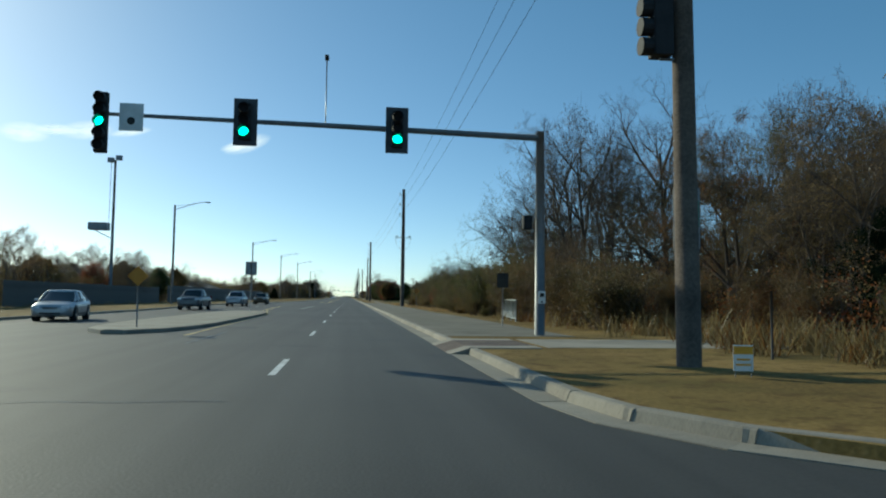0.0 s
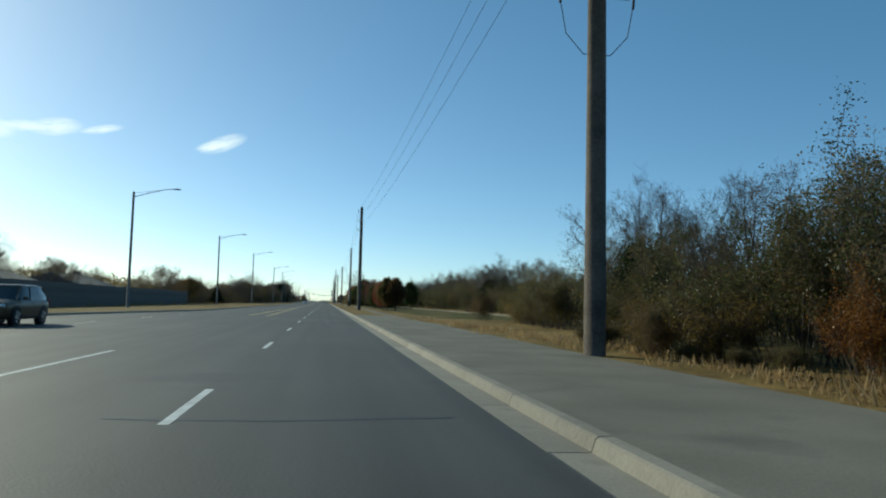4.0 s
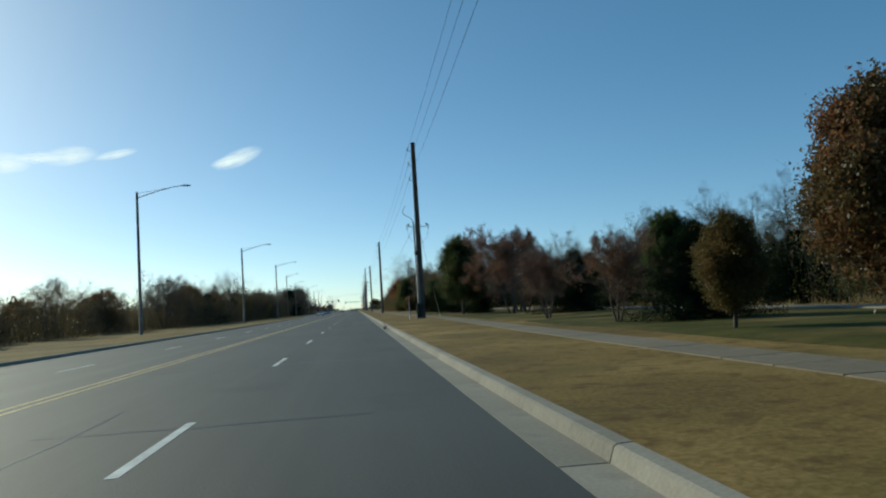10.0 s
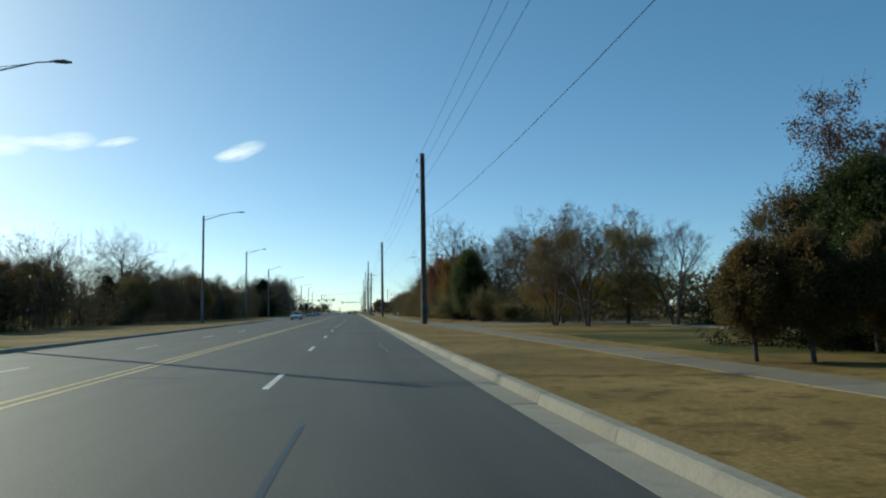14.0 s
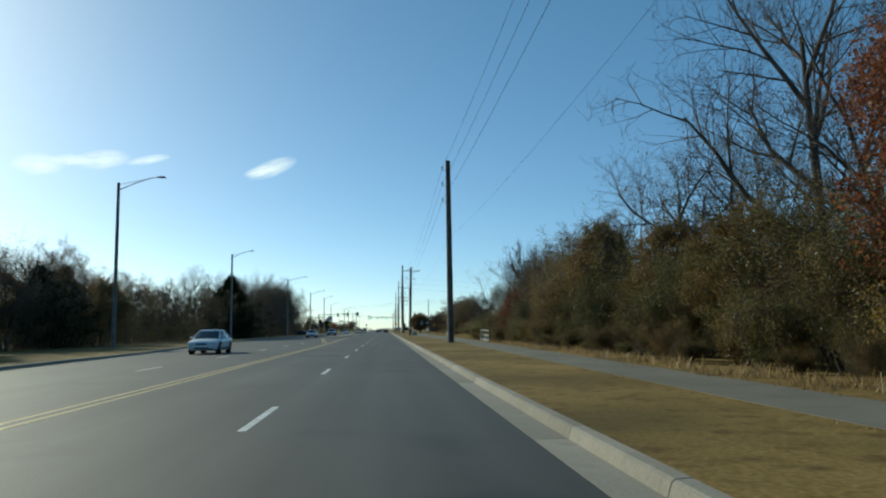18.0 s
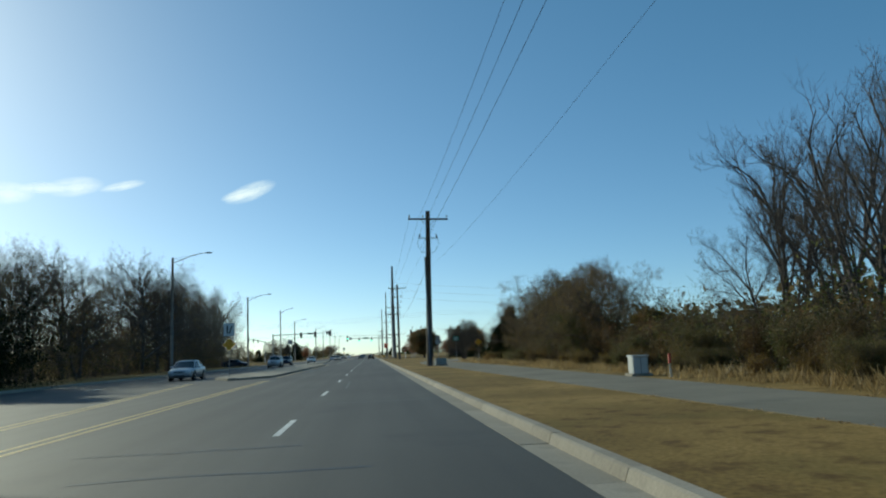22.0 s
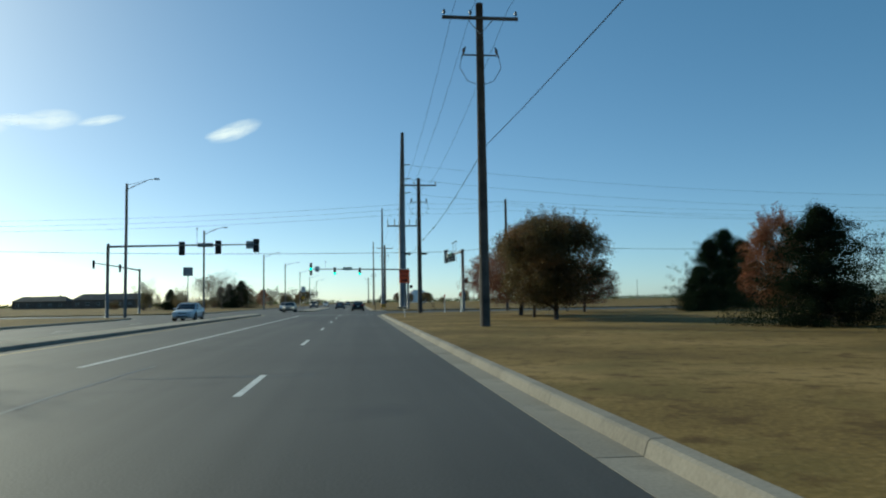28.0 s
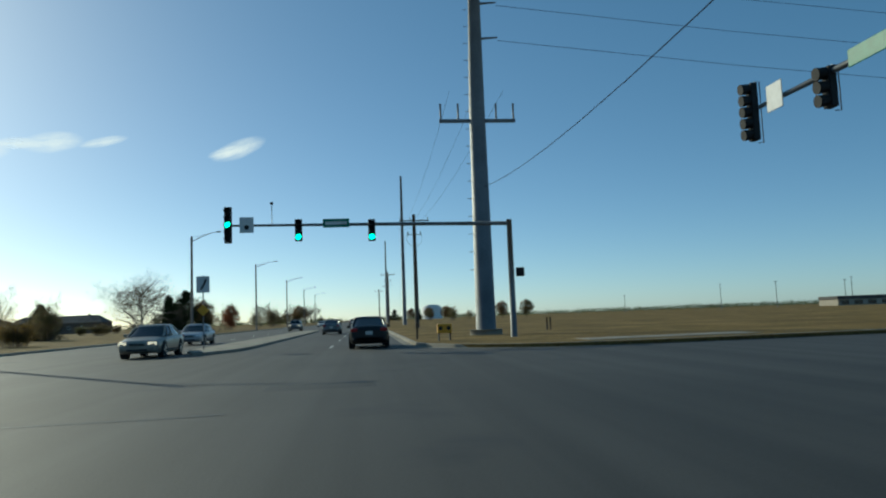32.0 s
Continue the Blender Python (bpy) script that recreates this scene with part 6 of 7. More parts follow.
# orange detour sign
t = empty("detour_sign", pose(3.95, 641.7, 0.0), "orange detour sign with a black arrow on a steel post", "road sign")
part("post", rod([(0, 0, -0.1), (0, 0, 3.66)], 0.03, 8), M_GALV, t)
pl = part("sign_panel", box(0.78, 0.02, 0.32, (0, -0.05, 3.51), 0.01), M_ORANGE, t, "orange panel with a street name")
words(pl, "37TH ST", 0, -0.066, 3.51, 0.19, M_INK)
pl = part("sign_panel", box(0.78, 0.02, 0.66, (0, -0.05, 3.01), 0.01), M_ORANGE, t, "orange detour panel")
words(pl, "DETOUR", 0, -0.066, 3.2, 0.17, M_INK)
arrow(pl, 0.02, -0.062, 2.88, 0.46, M_INK)


M_AMBER2 = mat("sign_faded_orange", (0.42, 0.17, 0.02), (0.55, 0.24, 0.03), 0.6, 3, 20, 0.0)


def diamond_sign(x, y, z, label, size=0.76, white=0.0, post=None, turn=0, m=None):
    """A yellow warning diamond on a post, with an optional white plate above."""
    t = empty("warning_sign", pose(x, y, 0.12, 0, 0, turn), label, "road sign")
    part("post", rod([(0, 0, -0.1), (0, 0, post or z + 0.3)], 0.03, 8), M_GALV, t)
    part("sign_panel", box(size, 0.02, size, (0, -0.045, z), 0.03, turn=Matrix.Rotation(radians(45), 4, "Y")), m or M_AMBER, t, "yellow diamond panel")
    if white:
        p = part("sign_panel", box(0.76, 0.02, 0.92, (0, -0.045, white), 0.03), M_SIGNWHITE, t, "white panel with dark arrows")
        bm = rod([(-0.12, -0.06, white - 0.3), (-0.12, -0.06, white + 0.28)], 0.05, 4)
        part("symbol", bm, M_INK, p)
        part("symbol", rod([(0.02, -0.06, white - 0.3), (0.1, -0.06, white), (0.22, -0.06, white + 0.28)], 0.045, 4), M_INK, p)
    return t


diamond_sign(-9.6, 528, 2.3, "yellow diamond below a white arrow sign on the median", 0.62, 3.35)
diamond_sign(-7.4, 26.5, 1.8, "faded orange diamond marker sign on the median nose", 0.5, m=M_AMBER2)
t = empty("road_sign", pose(-6.8, 51, 0.15), "grey back of a square sign on the median", "road sign")
part("post", rod([(0, 0, -0.1), (0, 0, 3.4)], 0.03, 8), M_GALV, t)
part("sign_panel", box(0.76, 0.02, 0.92, (0, 0.04, 3.0), 0.03), M_SIGNBACK, t)
t = empty("road_sign", pose(-7.4, 695.5, 0.15), "white arrow sign on the median beyond the crossing", "road sign")
part("post", rod([(0, 0, -0.1), (0, 0, 3.6)], 0.03, 8), M_GALV, t)
p = part("sign_panel", box(0.62, 0.02, 0.8, (0, -0.045, 3.15), 0.03), M_SIGNWHITE, t)
part("symbol", rod([(-0.1, -0.06, 2.9), (0.05, -0.06, 3.15), (0.14, -0.06, 3.4)], 0.05, 4), M_INK, p)
part("sign_panel", box(0.4, 0.02, 0.4, (0, -0.045, 1.9), 0.02, turn=Matrix.Rotation(radians(45), 4, "Y")), M_AMBER, t, "yellow diamond panel")
t = empty("warning_sign", pose(6.4, 70.8, 0.12), "orange-yellow diamond warning sign with two lines of writing before the bushes", "road sign")
part("post", rod([(0, 0, -0.1), (0, 0, 2.0)], 0.022, 8), M_GALV, t)
p = part("sign_panel", box(0.37, 0.02, 0.37, (0, -0.045, 1.82), 0.04, turn=Matrix.Rotation(radians(45), 4, "Y")), M_AMBER2, t)
bar_text(p, 0, -0.06, 1.86, 0.28, 0.045)
bar_text(p, 0, -0.06, 1.77, 0.28, 0.045)
for x, y, z, tn in ((10.75, 545.2, 1.95, 10),):
    diamond_sign(x, y, z, "small yellow diamond sign beside the trail", 0.5, turn=tn)
t = empty("street_name_sign", pose(9.8, 555.5, 0.12), "green street name sign on a slim post", "street sign")
part("post", rod([(0, 0, -0.1), (0, 0, 2.8)], 0.028, 8), M_GALV, t)
p = part("sign_panel", box(0.62, 0.02, 0.5, (0, -0.04, 2.55), 0.02), M_SIGNGREEN, t)
bar_text(p, 0, -0.054, 2.62, 0.46, 0.08, M_SIGNWHITE)
bar_text(p, 0, -0.054, 2.45, 0.4, 0.08, M_SIGNWHITE)
t = empty("road_sign", pose(9.4, 572.3, 0.12), "grey back of an eight-sided sign on a post beside the drive", "road sign")
part("post", rod([(0, 0, -0.1), (0, 0, 3.0)], 0.03, 8), M_GALV, t)
part("sign_panel", rod([(0, 0.03, 2.5), (0, 0.05, 2.5)], 0.42, 8), M_SIGNBACK, t)
part("sign_panel", box(0.5, 0.02, 0.3, (0, 0.04, 3.1), 0.02), M_SIGNBACK, t)

# monument board in the grass
M_DARKBOARD = mat("dark_board", (0.02, 0.017, 0.014), (0.045, 0.036, 0.03), 0.8, 2, 20, 0.2)
t = empty("notice_board", pose(13.0, 583.5, 0.12), "large dark wooden notice board on posts under the trees", "notice board")
for s in (-1, 1):
    part("post", box(0.14, 0.14, 2.1, (s * 0.95, 0, 1.05), 0.015), M_DARKBOARD, t)
for k in range(5):
    part("board", box(1.75, 0.06, 0.27, (0, 0, 0.72 + k * 0.28), 0.01), M_DARKBOARD, t)

# boxes, rails, posts
M_BOXG = mat("cabinet_paint", (0.42, 0.43, 0.42), (0.56, 0.57, 0.55), 0.6, 2, 25, 0.1)
M_BOXT = mat("transformer_paint", (0.24, 0.27, 0.25), (0.34, 0.36, 0.34), 0.6, 2, 25, 0.1)


M_CAB = mat("dark_green_cabinet", (0.014, 0.026, 0.022), (0.024, 0.042, 0.036), 0.7, 3, 20, 0.05, spec=0.15)
M_GUARD = mat("faded_guy_guard", (0.42, 0.36, 0.2), (0.58, 0.5, 0.3), 0.7, 3, 20, 0.05)


def pad_box(x, y, sx, sy, sz, m, label):
    t = empty("utility_box", pose(x, y, 0.12), label, "utility box")
    part("plinth", box(sx + 0.2, sy + 0.2, 0.14, (0, 0, 0.03), 0.02), M_CONC, t)
    part("cabinet", box(sx, sy, sz, (0, 0, 0.08 + sz / 2), 0.07), m, t)
    part("lid", box(sx + 0.05, sy + 0.05, 0.06, (0, 0, 0.1 + sz), 0.025), m, t)
    part("door_seam", box(0.012, 0.012, sz * 0.9, (0, -sy / 2 - 0.002, 0.08 + sz / 2), 0.002), M_TRIM, t)
    return t


pad_box(9.9, 500.6, 0.58, 0.55, 0.62, M_BOXG, "pale grey utility cabinet beside the trail")
pad_box(6.2, 536.6, 0.92, 0.85, 0.5, M_BOXT, "grey-green transformer box in the grass beside the pole")
pad_box(6.28, 277.55, 0.36, 0.34, 1.2, M_CAB, "dark green cabinet beside the pole")


def marker_post(x, y, h, label, cap, m, r=0.045):
    t = empty("marker_post", pose(x, y, 0.12), label, "marker post", "marker posts")
    part("post", rod([(0, 0, -0.1), (0, 0, h)], r, 10), m, t)
    if cap:
        part("cap", rod([(0, 0, h - 0.02), (0, 0, h + 0.28), (0, 0, h + 0.3)], [r * 1.15, r * 1.15, r * 0.8], 10), cap, t, "red cap")
    return t


M_REDCAP = mat("red_plastic", (0.4, 0.04, 0.02), (0.52, 0.06, 0.03), 0.5, 3, 20, 0.0)
M_POSTW = mat("post_white", (0.5, 0.5, 0.48), (0.66, 0.66, 0.63), 0.6, 3, 20, 0.1)
marker_post(9.13, 659.4, 1.5, "white marker post with a red cap beside the crossing", M_REDCAP, M_POSTW, 0.06)
marker_post(10.73, 659.1, 1.6, "white marker post with a red cap beside the crossing", M_REDCAP, M_POSTW, 0.06)
marker_post(5.4, 276.9, 1.75, "white marker post with a red cap beside the pole", M_REDCAP, M_POSTW, 0.04)
marker_post(10.0, 498, 0.5, "low white marker post beside the trail", M_REDCAP, M_POSTW, 0.04)
marker_post(8.3, 385.2, 2.1, "slim bare wooden stake at the edge of the trail", None, M_WOOD, 0.03)
marker_post(8.4, 13.8, 1.4, "thin dark iron stake in the grass", None, M_TRIM, 0.025)
marker_post(11.5, 486, 0.9, "low pale marker post at the edge of the bushes", None, M_POSTW, 0.05)
for x, y in ((13.0, 709), (13.4, 709.6), (3.2, 699)):
    marker_post(x, y, 0.9, "short brown wooden post in the field", None, M_WOOD, 0.06)


def railing(x0, y0, x1, y1, h, rails, posts, label, m, balusters=0):
    t = empty("railing", pose(0, 0, 0.12), label, "railing", "railings")
    for k in range(posts):
        s = k / (posts - 1)
        x, y = x0 + (x1 - x0) * s, y0 + (y1 - y0) * s
        part("post", rod([(x, y, -0.1), (x, y, h)], 0.035, 8), m, t)
    for k in range(rails):
        z = h * (1 - 0.85 * k / max(1, rails - 1))
        part("rail", rod([(x0, y0, z), (x1, y1, z)], 0.028, 8), m, t)
    for k in range(balusters):
        s = (k + 0.5) / balusters
        x, y = x0 + (x1 - x0) * s, y0 + (y1 - y0) * s
        part("baluster", rod([(x, y, h * 0.15), (x, y, h)], 0.012, 6), m, t)
    return t


M_RAILW = mat("white_painted_rail", (0.5, 0.5, 0.48), (0.68, 0.68, 0.65), 0.6, 3, 25, 0.1)
M_RAILG = mat("grey_green_rail", (0.3, 0.33, 0.31), (0.42, 0.45, 0.43), 0.55, 3, 25, 0.1)
railing(9.3, 459.5, 9.15, 453.4, 0.98, 3, 7, "white painted pipe railing beside the trail", M_RAILW)
railing(8.25, 36.0, 9.1, 43.0, 1.1, 2, 4, "grey-green steel railing with thin bars at the culvert", M_RAILG, 26)

# small yard sign in the grass at the first corner
t = empty("yard_sign", pose(5.95, 10.6, 0.12, 0, 0, -12), "small white and yellow sign stuck in the grass", "sign")
for s in (-1, 1):
    part("leg", rod([(s * 0.12, 0, -0.1), (s * 0.12, 0, 0.25)], 0.006, 5), M_GALV, t)
p = part("sign_panel", box(0.3, 0.01, 0.4, (0, 0, 0.3), 0.003), M_SIGNWHITE, t)
part("colour_band", box(0.29, 0.004, 0.12, (0, -0.008, 0.42), 0.001), M_AMBER, p, "yellow band")
bar_text(p, 0, -0.008, 0.28, 0.2, 0.03, M_AMBER)
bar_text(p, 0, -0.008, 0.2, 0.22, 0.03, M_AMBER)

# wooden pole with a signal at the first corner
t = empty("utility_pole", pose(5.9, 12.3, 0.1, 0, -0.6, 0), "thick weathered wooden pole carrying a traffic signal", "utility pole", "utility poles")
part("pole", rod([(0, 0, -0.1), (0, 0, 6), (0, 0, 14.5)], [0.22, 0.19, 0.15], 14), M_WOOD, t)
hd = part("signal_head", box(0.36, 0.36, 1.12, (-0.42, 0.0, 6.15), 0.03), M_BLACK, t, "black traffic signal seen from the side")
for q in range(3):
    bm = bmesh.new()
    bmesh.ops.create_cone(bm, segments=12, radius1=0.17, radius2=0.16, depth=0.26, cap_ends=True, matrix=Matrix.Translation((-0.68, 0, 6.5 - 0.36 * q)) @ Matrix.Rotation(radians(90), 4, "Y"))
    part("visor", bm, M_BLACK, hd)
part("bracket", rod([(-0.45, 0, 5.56), (0, 0, 5.56)], 0.03, 6), M_GALV, t)

# trail board on a banded black post at the first corner
t = empty("trail_sign", pose(8.06, 16.8, 0.13, 0, 0, -20), "tall grey sign box with green panel on a black post", "sign")
part("post", rod([(0, 0, -0.1), (0, 0, 2.4)], 0.1, 14), M_BLACK, t)
for k in range(3):
    part("band", rod([(0, 0, 1.95 + k * 0.13), (0, 0, 2.0 + k * 0.13)], 0.108, 14), M_SIGNWHITE, t, "white band round the post")
b = part("sign_box", box(0.62, 0.3, 1.55, (0, 0, 3.15), 0.04), M_TRIM, t, "dark grey sign box")
part("sign_face", box(0.58, 0.02, 1.48, (0, -0.155, 3.15), 0.01), M_SIGNBACK, b, "pale grey sign face")
part("green_panel", box(0.54, 0.01, 0.62, (0, -0.17, 3.28), 0.003), M_SIGNGREEN, b, "green panel with white lines")
for k in range(3):
    bar_text(b, 0.05, -0.178, 3.48 - k * 0.19, 0.3, 0.05, M_SIGNWHITE)
    part("rule_line", box(0.5, 0.006, 0.012, (0, -0.177, 3.4 - k * 0.19), 0.001), M_SIGNWHITE, b)
part("map_panel", box(0.44, 0.01, 0.34, (0, -0.17, 2.74), 0.003), M_AMBER, b, "amber frame round a dark green map")
part("map_panel", box(0.4, 0.012, 0.3, (0, -0.174, 2.74), 0.003), M_SIGNGREEN, b)
bar_text(b, 0, -0.17, 2.48, 0.4, 0.04, M_TRIM)
part("solar_panel", box(0.4, 0.5, 0.03, (0.05, 0, 4.08), 0.005, turn=Matrix.Rotation(0.6, 4, "X")), M_BLACK, t, "black tilted solar panel")
part("bracket", rod([(0, 0, 3.9), (0.03, 0, 4.08)], 0.03, 6), M_BLACK, t)

M_BOARD = mat("dull_board", (0.04, 0.037, 0.033), (0.07, 0.064, 0.056), 0.95, 3, 20, 0.2, spec=0.1)
# square sign board beside the culvert railing
t = empty("road_sign", pose(6.4, 30.5, 0.12, 0, 0, -14), "dark square sign board on a thin grey post", "road sign")
part("post", rod([(0, 0, -0.1), (0, 0, 2.3)], 0.028, 8), M_GALV, t)
part("sign_panel", box(0.5, 0.02, 0.62, (0, -0.04, 1.95), 0.02), M_BOARD, t, "dull dark board")
t = tagged(part("push_button_plate", box(0.24, 0.03, 0.4, (6.02, 22.71, 1.35), 0.01), M_SIGNWHITE), "white crossing instruction plate on the signal mast", "sign")
bar_text(t, 6.02, 22.69, 1.42, 0.14, 0.12)
part("push_button", rod([(6.02, 22.7, 1.2), (6.02, 22.67, 1.2)], 0.03, 10), M_BLACK, t)

# riser, cutouts and guy wires on the gear pole
t = empty("cable_riser", pose(6.35, 277.9, 0.1), "grey steel cable riser pipe strapped to a wooden pole", "cable riser")
part("pipe", rod([(0, 0, 0), (-0.05, 0, 8.4), (-0.1, 0, 8.8)], [0.07, 0.07, 0.03], 8), M_GALV, t)
for z in (1.5, 4, 6.5):
    part("strap", box(0.3, 0.12, 0.05, (0.1, 0, z), 0.005), M_GALV, t)
part("pipe", rod([(0.14, -0.12, 1.3), (0.1, -0.12, 6.2)], 0.05, 8), M_GALV, t)
part("lead_wire", rod([(-0.1, 0, 8.8), (-0.35, 0, 9.15), (-0.85, 0, 9.35), (-1.0, 0, 9.7), (-0.75, 0, 10.2)], 0.025, 6), M_BLACK, t)
part("splice_case", rod([(0.02, -0.1, 5.7), (0.02, -0.1, 5.75), (0.02, -0.1, 6.05), (0.02, -0.1, 6.1)], [0.06, 0.15, 0.15, 0.06], 10), M_BLACK, t, "black round splice case")
t = empty("cable_riser", pose(5.36, 537.4, 0.1), "brown-grey cable riser pipe strapped to a wooden pole", "cable riser")
part("pipe", rod([(0, 0, 0), (-0.06, 0.03, 9.4)], 0.075, 8), M_STEEL, t)
for z in (2, 5, 8.4):
    part("strap", box(0.22, 0.2, 0.05, (-0.03, 0.06, z), 0.005), M_GALV, t)
wire("guy_wire", (6.75, 278.2, 8.5), (8.6, 281.5, 0.1), 0.0, 0.012, 2, "taut steel guy wire anchored in the grass")
tagged(part("guy_guard", rod([(7.95, 280.4, 3.0), (8.6, 281.5, 0.15)], 0.035, 8), M_GUARD), "faded yellow plastic guard on a guy wire", "guy guard")
t = empty("torn_tyre_strip", pose(2.4, 256.5, 0.02, 0, 0, 25), "pale torn strip of rubbish lying against the kerb", "litter")
part("strip", rod([(0, 0, 0.06), (0.35, 0.5, 0.1), (0.5, 1.1, 0.22), (0.75, 1.5, 0.3)], [0.1, 0.07, 0.06, 0.02], 6), M_CONC, t)
t = empty("fallen_branch", pose(3.9, 199.0, 0.16, 0, 0, 70), "short dry branch lying in the verge", "branch")
part("stick", rod([(0, 0, 0), (0.2, 1.0, 0.06), (0.1, 2.2, 0.02)], [0.035, 0.03, 0.012], 6), M_BARK, t)

# orange work box at the far corner
t = empty("traffic_cabinet", pose(4.3, 695.3, 0.12), "small orange equipment box on legs at the corner", "equipment box")
part("box", box(0.7, 0.4, 0.45, (0, 0, 0.6), 0.03), M_AMBER, t)
for s in (-1, 1):
    part("leg", box(0.06, 0.3, 0.42, (s * 0.28, 0, 0.18), 0.01), M_TRIM, t)
    part("lamp", rod([(s * 0.2, -0.19, 0.62), (s * 0.2, -0.22, 0.62)], 0.1, 12), M_BLACK, t)

# floodlight pole on the left
t = empty("floodlight_pole", pose(-29, 93, 0.1), "tall slim floodlight pole with a side platform", "floodlight")
part("pole", rod([(0, 0, -0.1), (0, 0, 17.6)], [0.22, 0.13], 10), M_GALV, t)
part("ladder_rail", rod([(-0.5, 0, 9.5), (-0.45, 0, 17.4)], 0.03, 6), M_GALV, t)
part("platform", box(2.2, 1.4, 0.9, (-1.6, 0, 9.4), 0.05), M_SIGNBACK, t, "grey equipment box")
for dz in (8.4,):
    part("strut", rod([(-2.2, 0, 9.0), (0, 0, 7.9)], 0.05, 6), M_GALV, t)
for s in (-0.5, 0.45):
    part("floodlight", box(0.75, 0.4, 0.6, (s, -0.1, 17.9 if s > 0 else 17.6), 0.06), M_SIGNBACK, t)

# mast fittings: camera rod, plates
for mx, my, hh, items in ((6.0, 22.9, 6.45, ((-6.77, 0.7, 0.85, M_SIGNWHITE), )), (8.1, 696.6, 6.1, ((-5.45, 0.7, 0.8, M_SIGNWHITE), (-0.95, 1.35, 0.45, M_SIGNGREEN)))):
    for x, w, h, m in items:
        t = tagged(part("overhead_sign", box(w, 0.03, h, (x, my - 0.12, hh + 0.2), 0.02), m), "sign plate hung on the signal mast arm", "road sign")
        if m is M_SIGNGREEN:
            o = part("lettering", box(1.1, 0.01, 0.16, (x, my - 0.142, hh + 0.2), 0.002), M_SIGNWHITE, t)
        else:
            part("symbol", rod([(x, my - 0.142, hh + 0.08), (x, my - 0.148, hh + 0.08)], 0.12, 14), M_INK, t)
    cx = -0.95 if my < 100 else -4.2
    t = empty("traffic_camera", pose(cx, my, hh + 0.15), "small dark traffic camera on a thin rod above the mast arm", "traffic camera")
    part("rod", rod([(0, 0, 0), (0, 0, 2.2 if my < 100 else 1.1)], 0.018, 6), M_GALV, t)
    part("camera_body", box(0.13, 0.26, 0.13, (0, 0, 2.25 if my < 100 else 1.15), 0.03), M_BLACK, t)
t = empty("pedestrian_signal", pose(5.55, 22.8, 0.1), "black pedestrian signal box on brackets at the mast", "pedestrian signal")
part("housing", box(0.3, 0.26, 0.46, (0, 0, 3.65), 0.04), M_BLACK, t)
for z in (3.4, 3.9):
    part("bracket", rod([(0.05, 0.05, z), (0.36, 0.1, z)], 0.02, 6), M_GALV, t)
t = empty("pedestrian_signal", pose(8.55, 696.5, 0.1), "black pedestrian signal box on the mast", "pedestrian signal")
part("housing", box(0.42, 0.26, 0.46, (0, 0, 3.4), 0.04), M_BLACK, t)

# ---- buildings ----
M_WALL_T = mat("tan_wall", (0.3, 0.27, 0.22), (0.4, 0.36, 0.3), 0.9, 0.4, 6, 0.1)
M_WALL_D = mat("dark_brick_wall", (0.09, 0.07, 0.06), (0.15, 0.12, 0.1), 0.9, 0.4, 6, 0.2)
M_ROOF = mat("grey_shingle_roof", (0.06, 0.058, 0.056), (0.11, 0.105, 0.1), 0.9, 0.5, 8, 0.3)
M_FENCE = mat("weathered_fence", (0.1, 0.095, 0.088), (0.17, 0.16, 0.148), 0.95, 0.8, 10, 0.3)


def house(x, y, w, d, h, roof, label, wall, windows=5, turn=0, chimney=True):
    t = empty("house", pose(x, y, 0.1, 0, 0, turn), label, "house")
    part("wall", box(w, d, h, (0, 0, h / 2), 0.03), wall, t)
    bm = bmesh.new()
    o = 0.5
    v = [bm.verts.new(p) for p in ((-w / 2 - o, -d / 2 - o, h), (w / 2 + o, -d / 2 - o, h), (w / 2 + o, d / 2 + o, h), (-w / 2 - o, d / 2 + o, h), (-w / 2 + roof, 0, h + roof), (w / 2 - roof, 0, h + roof))]
    for f in ((0, 1, 5, 4), (1, 2, 5), (2, 3, 4, 5), (3, 0, 4), (3, 2, 1, 0)):
        bm.faces.new([v[k] for k in f])
    part("roof", bm, M_ROOF, t)
    if chimney:
        part("chimney", box(0.9, 0.9, 1.6, (w * 0.3, 0.6, h + roof * 0.9), 0.03), wall, t)
    for k in range(windows):
        xx = -w / 2 + w * (k + 0.5) / windows
        wd = part("window", box(1.3, 0.08, 1.1, (xx, -d / 2 - 0.03, h * 0.55), 0.02), M_SIGNWHITE, t)
        part("pane", box(1.1, 0.04, 0.9, (xx, -d / 2 - 0.075, h * 0.55), 0.01), M_GLASS, wd)
    return t


house(-118, 960, 34, 12, 4.2, 3.0, "long low brown house with a grey hip roof", M_WALL_D, 7)
house(-160, 985, 26, 12, 4.0, 2.6, "low brown house with a grey hip roof", M_WALL_D, 5)
house(-47, 118, 16, 9, 3.0, 2.2, "low dark house behind the fence", M_WALL_D, 3, -8)
house(-41, 203, 18, 9, 2.9, 1.9, "low dark house behind the fence", M_WALL_D, 3, 88)
house(-41, 172, 15, 9, 2.8, 1.8, "low brown house behind the fence", M_WALL_D, 3, 92)


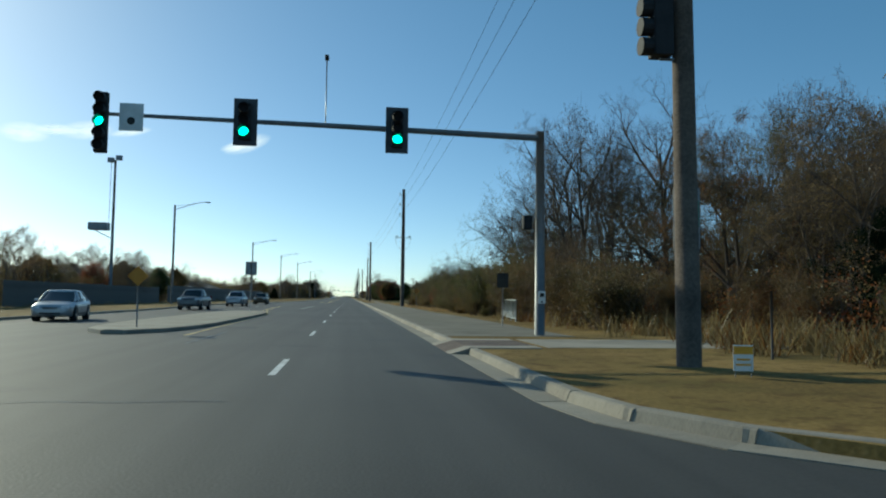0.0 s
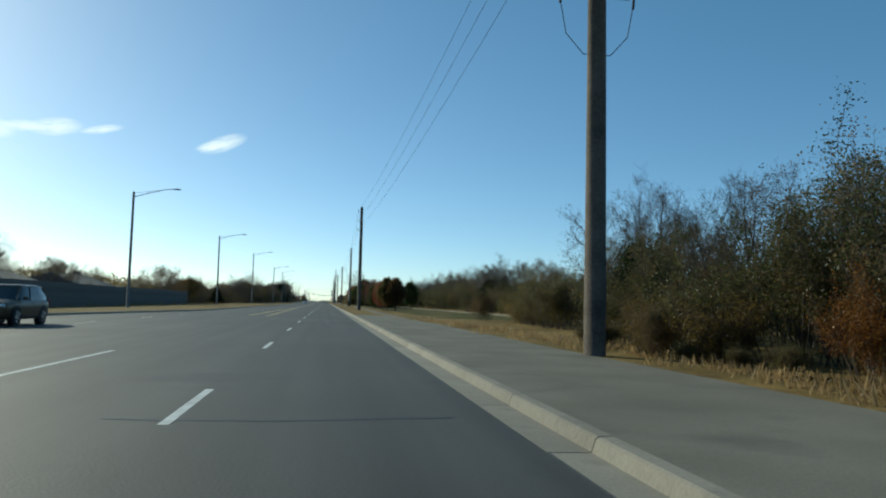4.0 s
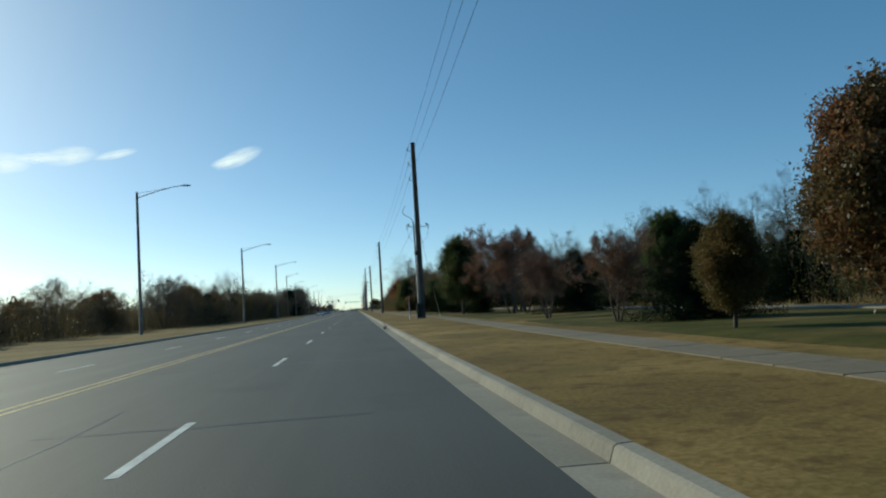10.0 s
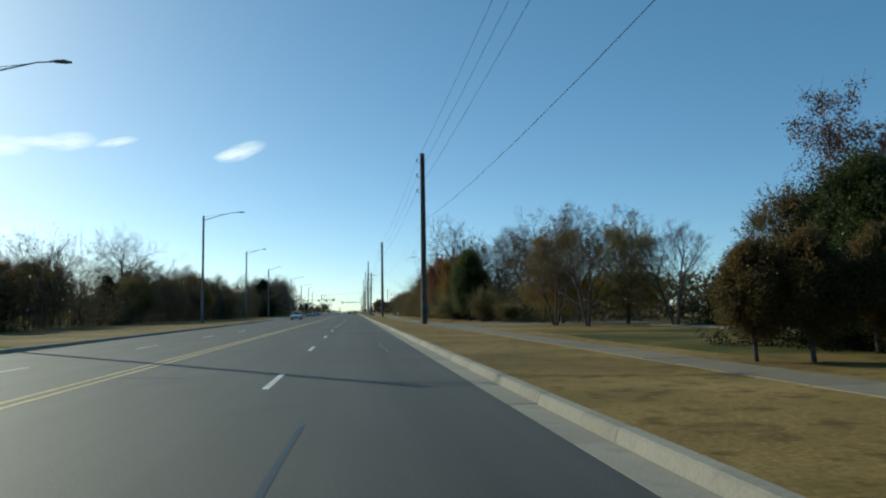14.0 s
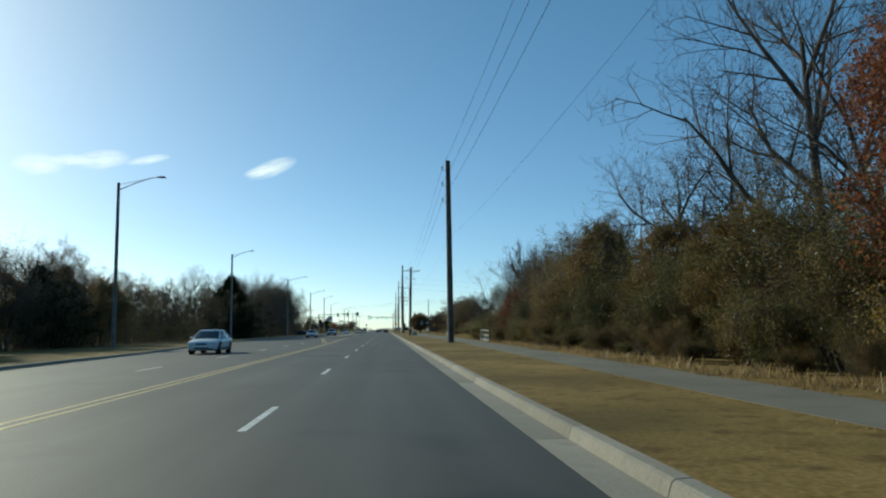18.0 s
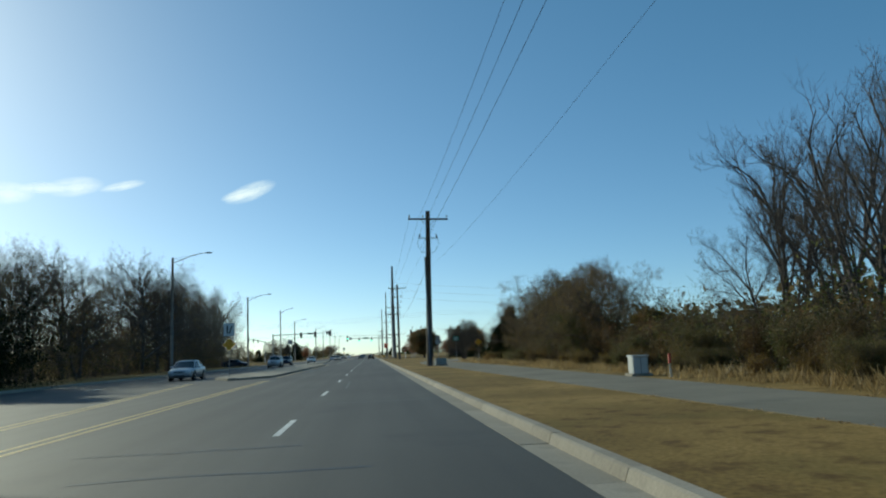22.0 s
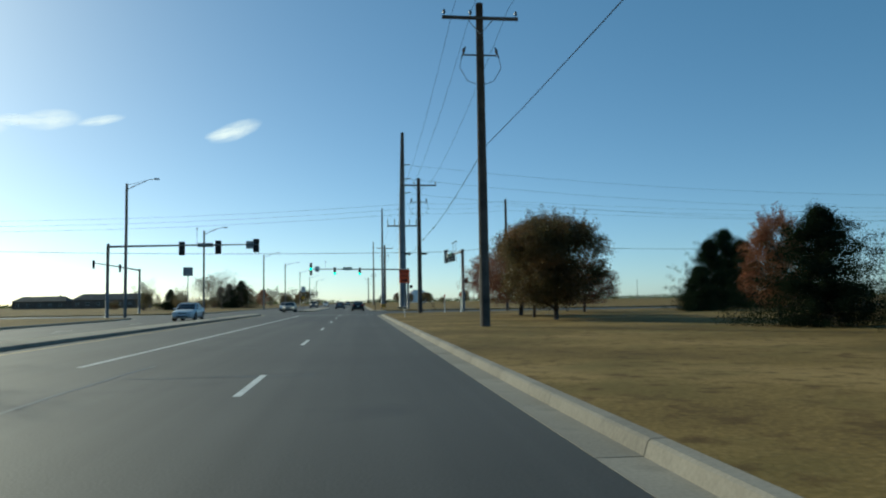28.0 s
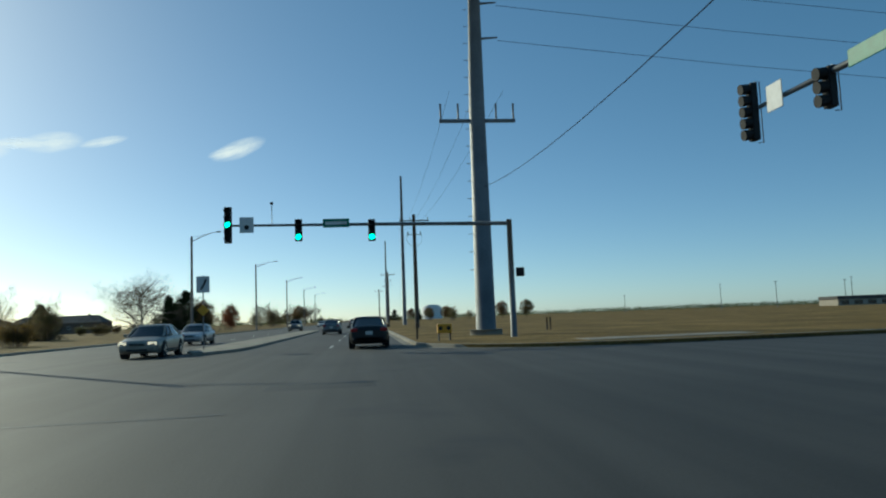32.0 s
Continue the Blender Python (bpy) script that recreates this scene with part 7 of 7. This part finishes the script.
def plank_fence(x0, y0, x1, y1, h, label):
    """A close-boarded fence: single planks on two rails."""
    t = empty("fence", pose(0, 0, 0.1), label, "fence")
    d = math.hypot(x1 - x0, y1 - y0)
    n = int(d / 0.42)
    tilt = math.degrees(math.atan2(-(x1 - x0), y1 - y0))
    bm = box(0.025, 0.395, h, (0, 0, h / 2), 0.006)
    me = bpy.data.meshes.new("plank")
    bm.to_mesh(me)
    bm.free()
    me.materials.append(M_FENCE)
    for k in range(n):
        s = (k + 0.5) / n
        p = part("plank", me, None, t)
        p.matrix_basis = pose(x0 + (x1 - x0) * s, y0 + (y1 - y0) * s, random.uniform(-0.04, 0.02), 0, 0, tilt)
    for z in (0.4, h - 0.4):
        part("rail", rod([(x0 - 0.06, y0, z), (x1 - 0.06, y1, z)], 0.045, 4), M_FENCE, t)
    return t


plank_fence(-26.8, 112, -27.2, 230, 2.55, "grey weathered board fence behind the verge")
plank_fence(-27.5, 62, -27, 108, 2.2, "grey weathered board fence behind the verge")


def shop(x, y, w, d, h, band, label, wall, turn=0, bays=6):
    t = empty("commercial_building", pose(x, y, 0.1, 0, 0, turn), label, "building")
    part("wall", box(w, d, h, (0, 0, h / 2), 0.05), wall, t)
    part("fascia", box(w + 0.4, d + 0.4, band, (0, 0, h - band / 2 + 0.3), 0.05), M_ROOF, t, "dark flat roof fascia")
    for k in range(bays):
        xx = -w / 2 + w * (k + 0.5) / bays
        wd = part("window", box(w / bays * 0.6, 0.1, h * 0.45, (xx, -d / 2 - 0.03, h * 0.35), 0.02), M_TRIM, t)
        part("pane", box(w / bays * 0.52, 0.05, h * 0.38, (xx, -d / 2 - 0.09, h * 0.35), 0.01), M_GLASS, wd)
    return t


shop(178, 900, 27, 16, 3.0, 1.2, "low commercial building with a dark flat roof", M_WALL_T, -12)
shop(200, 908, 14, 14, 2.6, 0.6, "low tan commercial building", M_WALL_T, -12, 4)
shop(224, 900, 20, 14, 2.6, 0.7, "low pale commercial building", M_WALL_T, -12, 5)
for x, y, h in ((132, 917, 9.5), (148, 907, 9.5), (169, 899, 9), (173, 901, 10), (120, 985, 8)):
    t = empty("car_park_lamp", pose(x, y, 0.1), "slim car park lamp pole far off", "street lamp")
    part("pole", rod([(0, 0, 0), (0, 0, h)], [0.14, 0.09], 8), M_GALV, t)
    part("lamp_head", box(1.0, 0.3, 0.16, (0, 0, h), 0.03), M_STEEL, t)
t = empty("storage_dome", pose(62, 1330, 0), "white round storage tank far away on the horizon", "tank")
bm = rod([(0, 0, 0), (0, 0, 9), (0, 0, 11.5), (0, 0, 13)], [9.5, 9.5, 8, 4], 24)
part("shell", bm, M_SIGNWHITE, t)
t = empty("steel_transmission_pole", pose(7.6, 900, 0.1), "tall slim steel transmission pole far ahead", "transmission pole")
part("pole", rod([(0, 0, 0), (0.1, 0, 27)], [0.4, 0.18], 10), M_STEEL, t)
part("crossarm", box(2.6, 0.12, 0.14, (0, 0, 12), 0.02), M_STEEL, t)
for x, y, h in ((6.5, 745, 13.5), (6.6, 850, 13.5), (6.4, 960, 13.5), (-55, 690, 12)):
    utility_pole(x, y, h, "cross")

# ---- clouds ----
M_CLOUD = bpy.data.materials.new("cloud")
M_CLOUD.use_nodes = True
cn, cl = M_CLOUD.node_tree.nodes, M_CLOUD.node_tree.links
cn.remove(cn["Principled BSDF"])
em, tp, mx = cn.new("ShaderNodeEmission"), cn.new("ShaderNodeBsdfTransparent"), cn.new("ShaderNodeMixShader")
em.inputs["Color"].default_value, em.inputs["Strength"].default_value = (1.0, 1.0, 1.0, 1), 1.15
tc, nz, gr, mu, rp = cn.new("ShaderNodeTexCoord"), cn.new("ShaderNodeTexNoise"), cn.new("ShaderNodeTexGradient"), cn.new("ShaderNodeMath"), cn.new("ShaderNodeValToRGB")
mp = cn.new("ShaderNodeMapping")
mp.inputs["Location"].default_value, mp.inputs["Scale"].default_value = (-1, 0, -1), (2, 1, 2)
gr.gradient_type = "SPHERICAL"
nz.inputs["Scale"].default_value, nz.inputs["Detail"].default_value, nz.inputs["Roughness"].default_value = 3.4, 7.0, 0.66
cl.new(tc.outputs["Generated"], mp.inputs["Vector"])
cl.new(mp.outputs[0], gr.inputs["Vector"])
cl.new(tc.outputs["Generated"], nz.inputs["Vector"])
mu.operation = "MULTIPLY"
cl.new(gr.outputs["Fac"], mu.inputs[0])
cl.new(nz.outputs["Fac"], mu.inputs[1])
rp.color_ramp.elements[0].position, rp.color_ramp.elements[1].position = 0.05, 0.34
rp.color_ramp.elements[1].color = (0.9, 0.9, 0.9, 1)
cl.new(mu.outputs[0], rp.inputs[0])
cl.new(rp.outputs[0], mx.inputs[0])
cl.new(tp.outputs[0], mx.inputs[1])
cl.new(em.outputs[0], mx.inputs[2])
cl.new(mx.outputs[0], cn["Material Output"].inputs[0])
for x, z, w, h, tilt in ((-655, 958, 400, 150, -21), (-720, 935, 260, 90, -14), (-1610, 1010, 430, 170, -5), (-1960, 985, 400, 190, 4), (-1790, 1000, 300, 100, 0), (-1350, 1000, 340, 80, -10)):
    v = [(-w / 2, 0, -h / 2), (w / 2, 0, -h / 2), (w / 2, 3, h / 2), (-w / 2, 3, h / 2)]
    c = tagged(part("cloud", mesh_of("cloud", v, [(0, 1, 2, 3)]), M_CLOUD), "small soft white cloud in the blue sky", "cloud", "clouds", "structure")
    c.matrix_basis = pose(x, 4600, z, 0, tilt, 0)
    c.visible_shadow = False
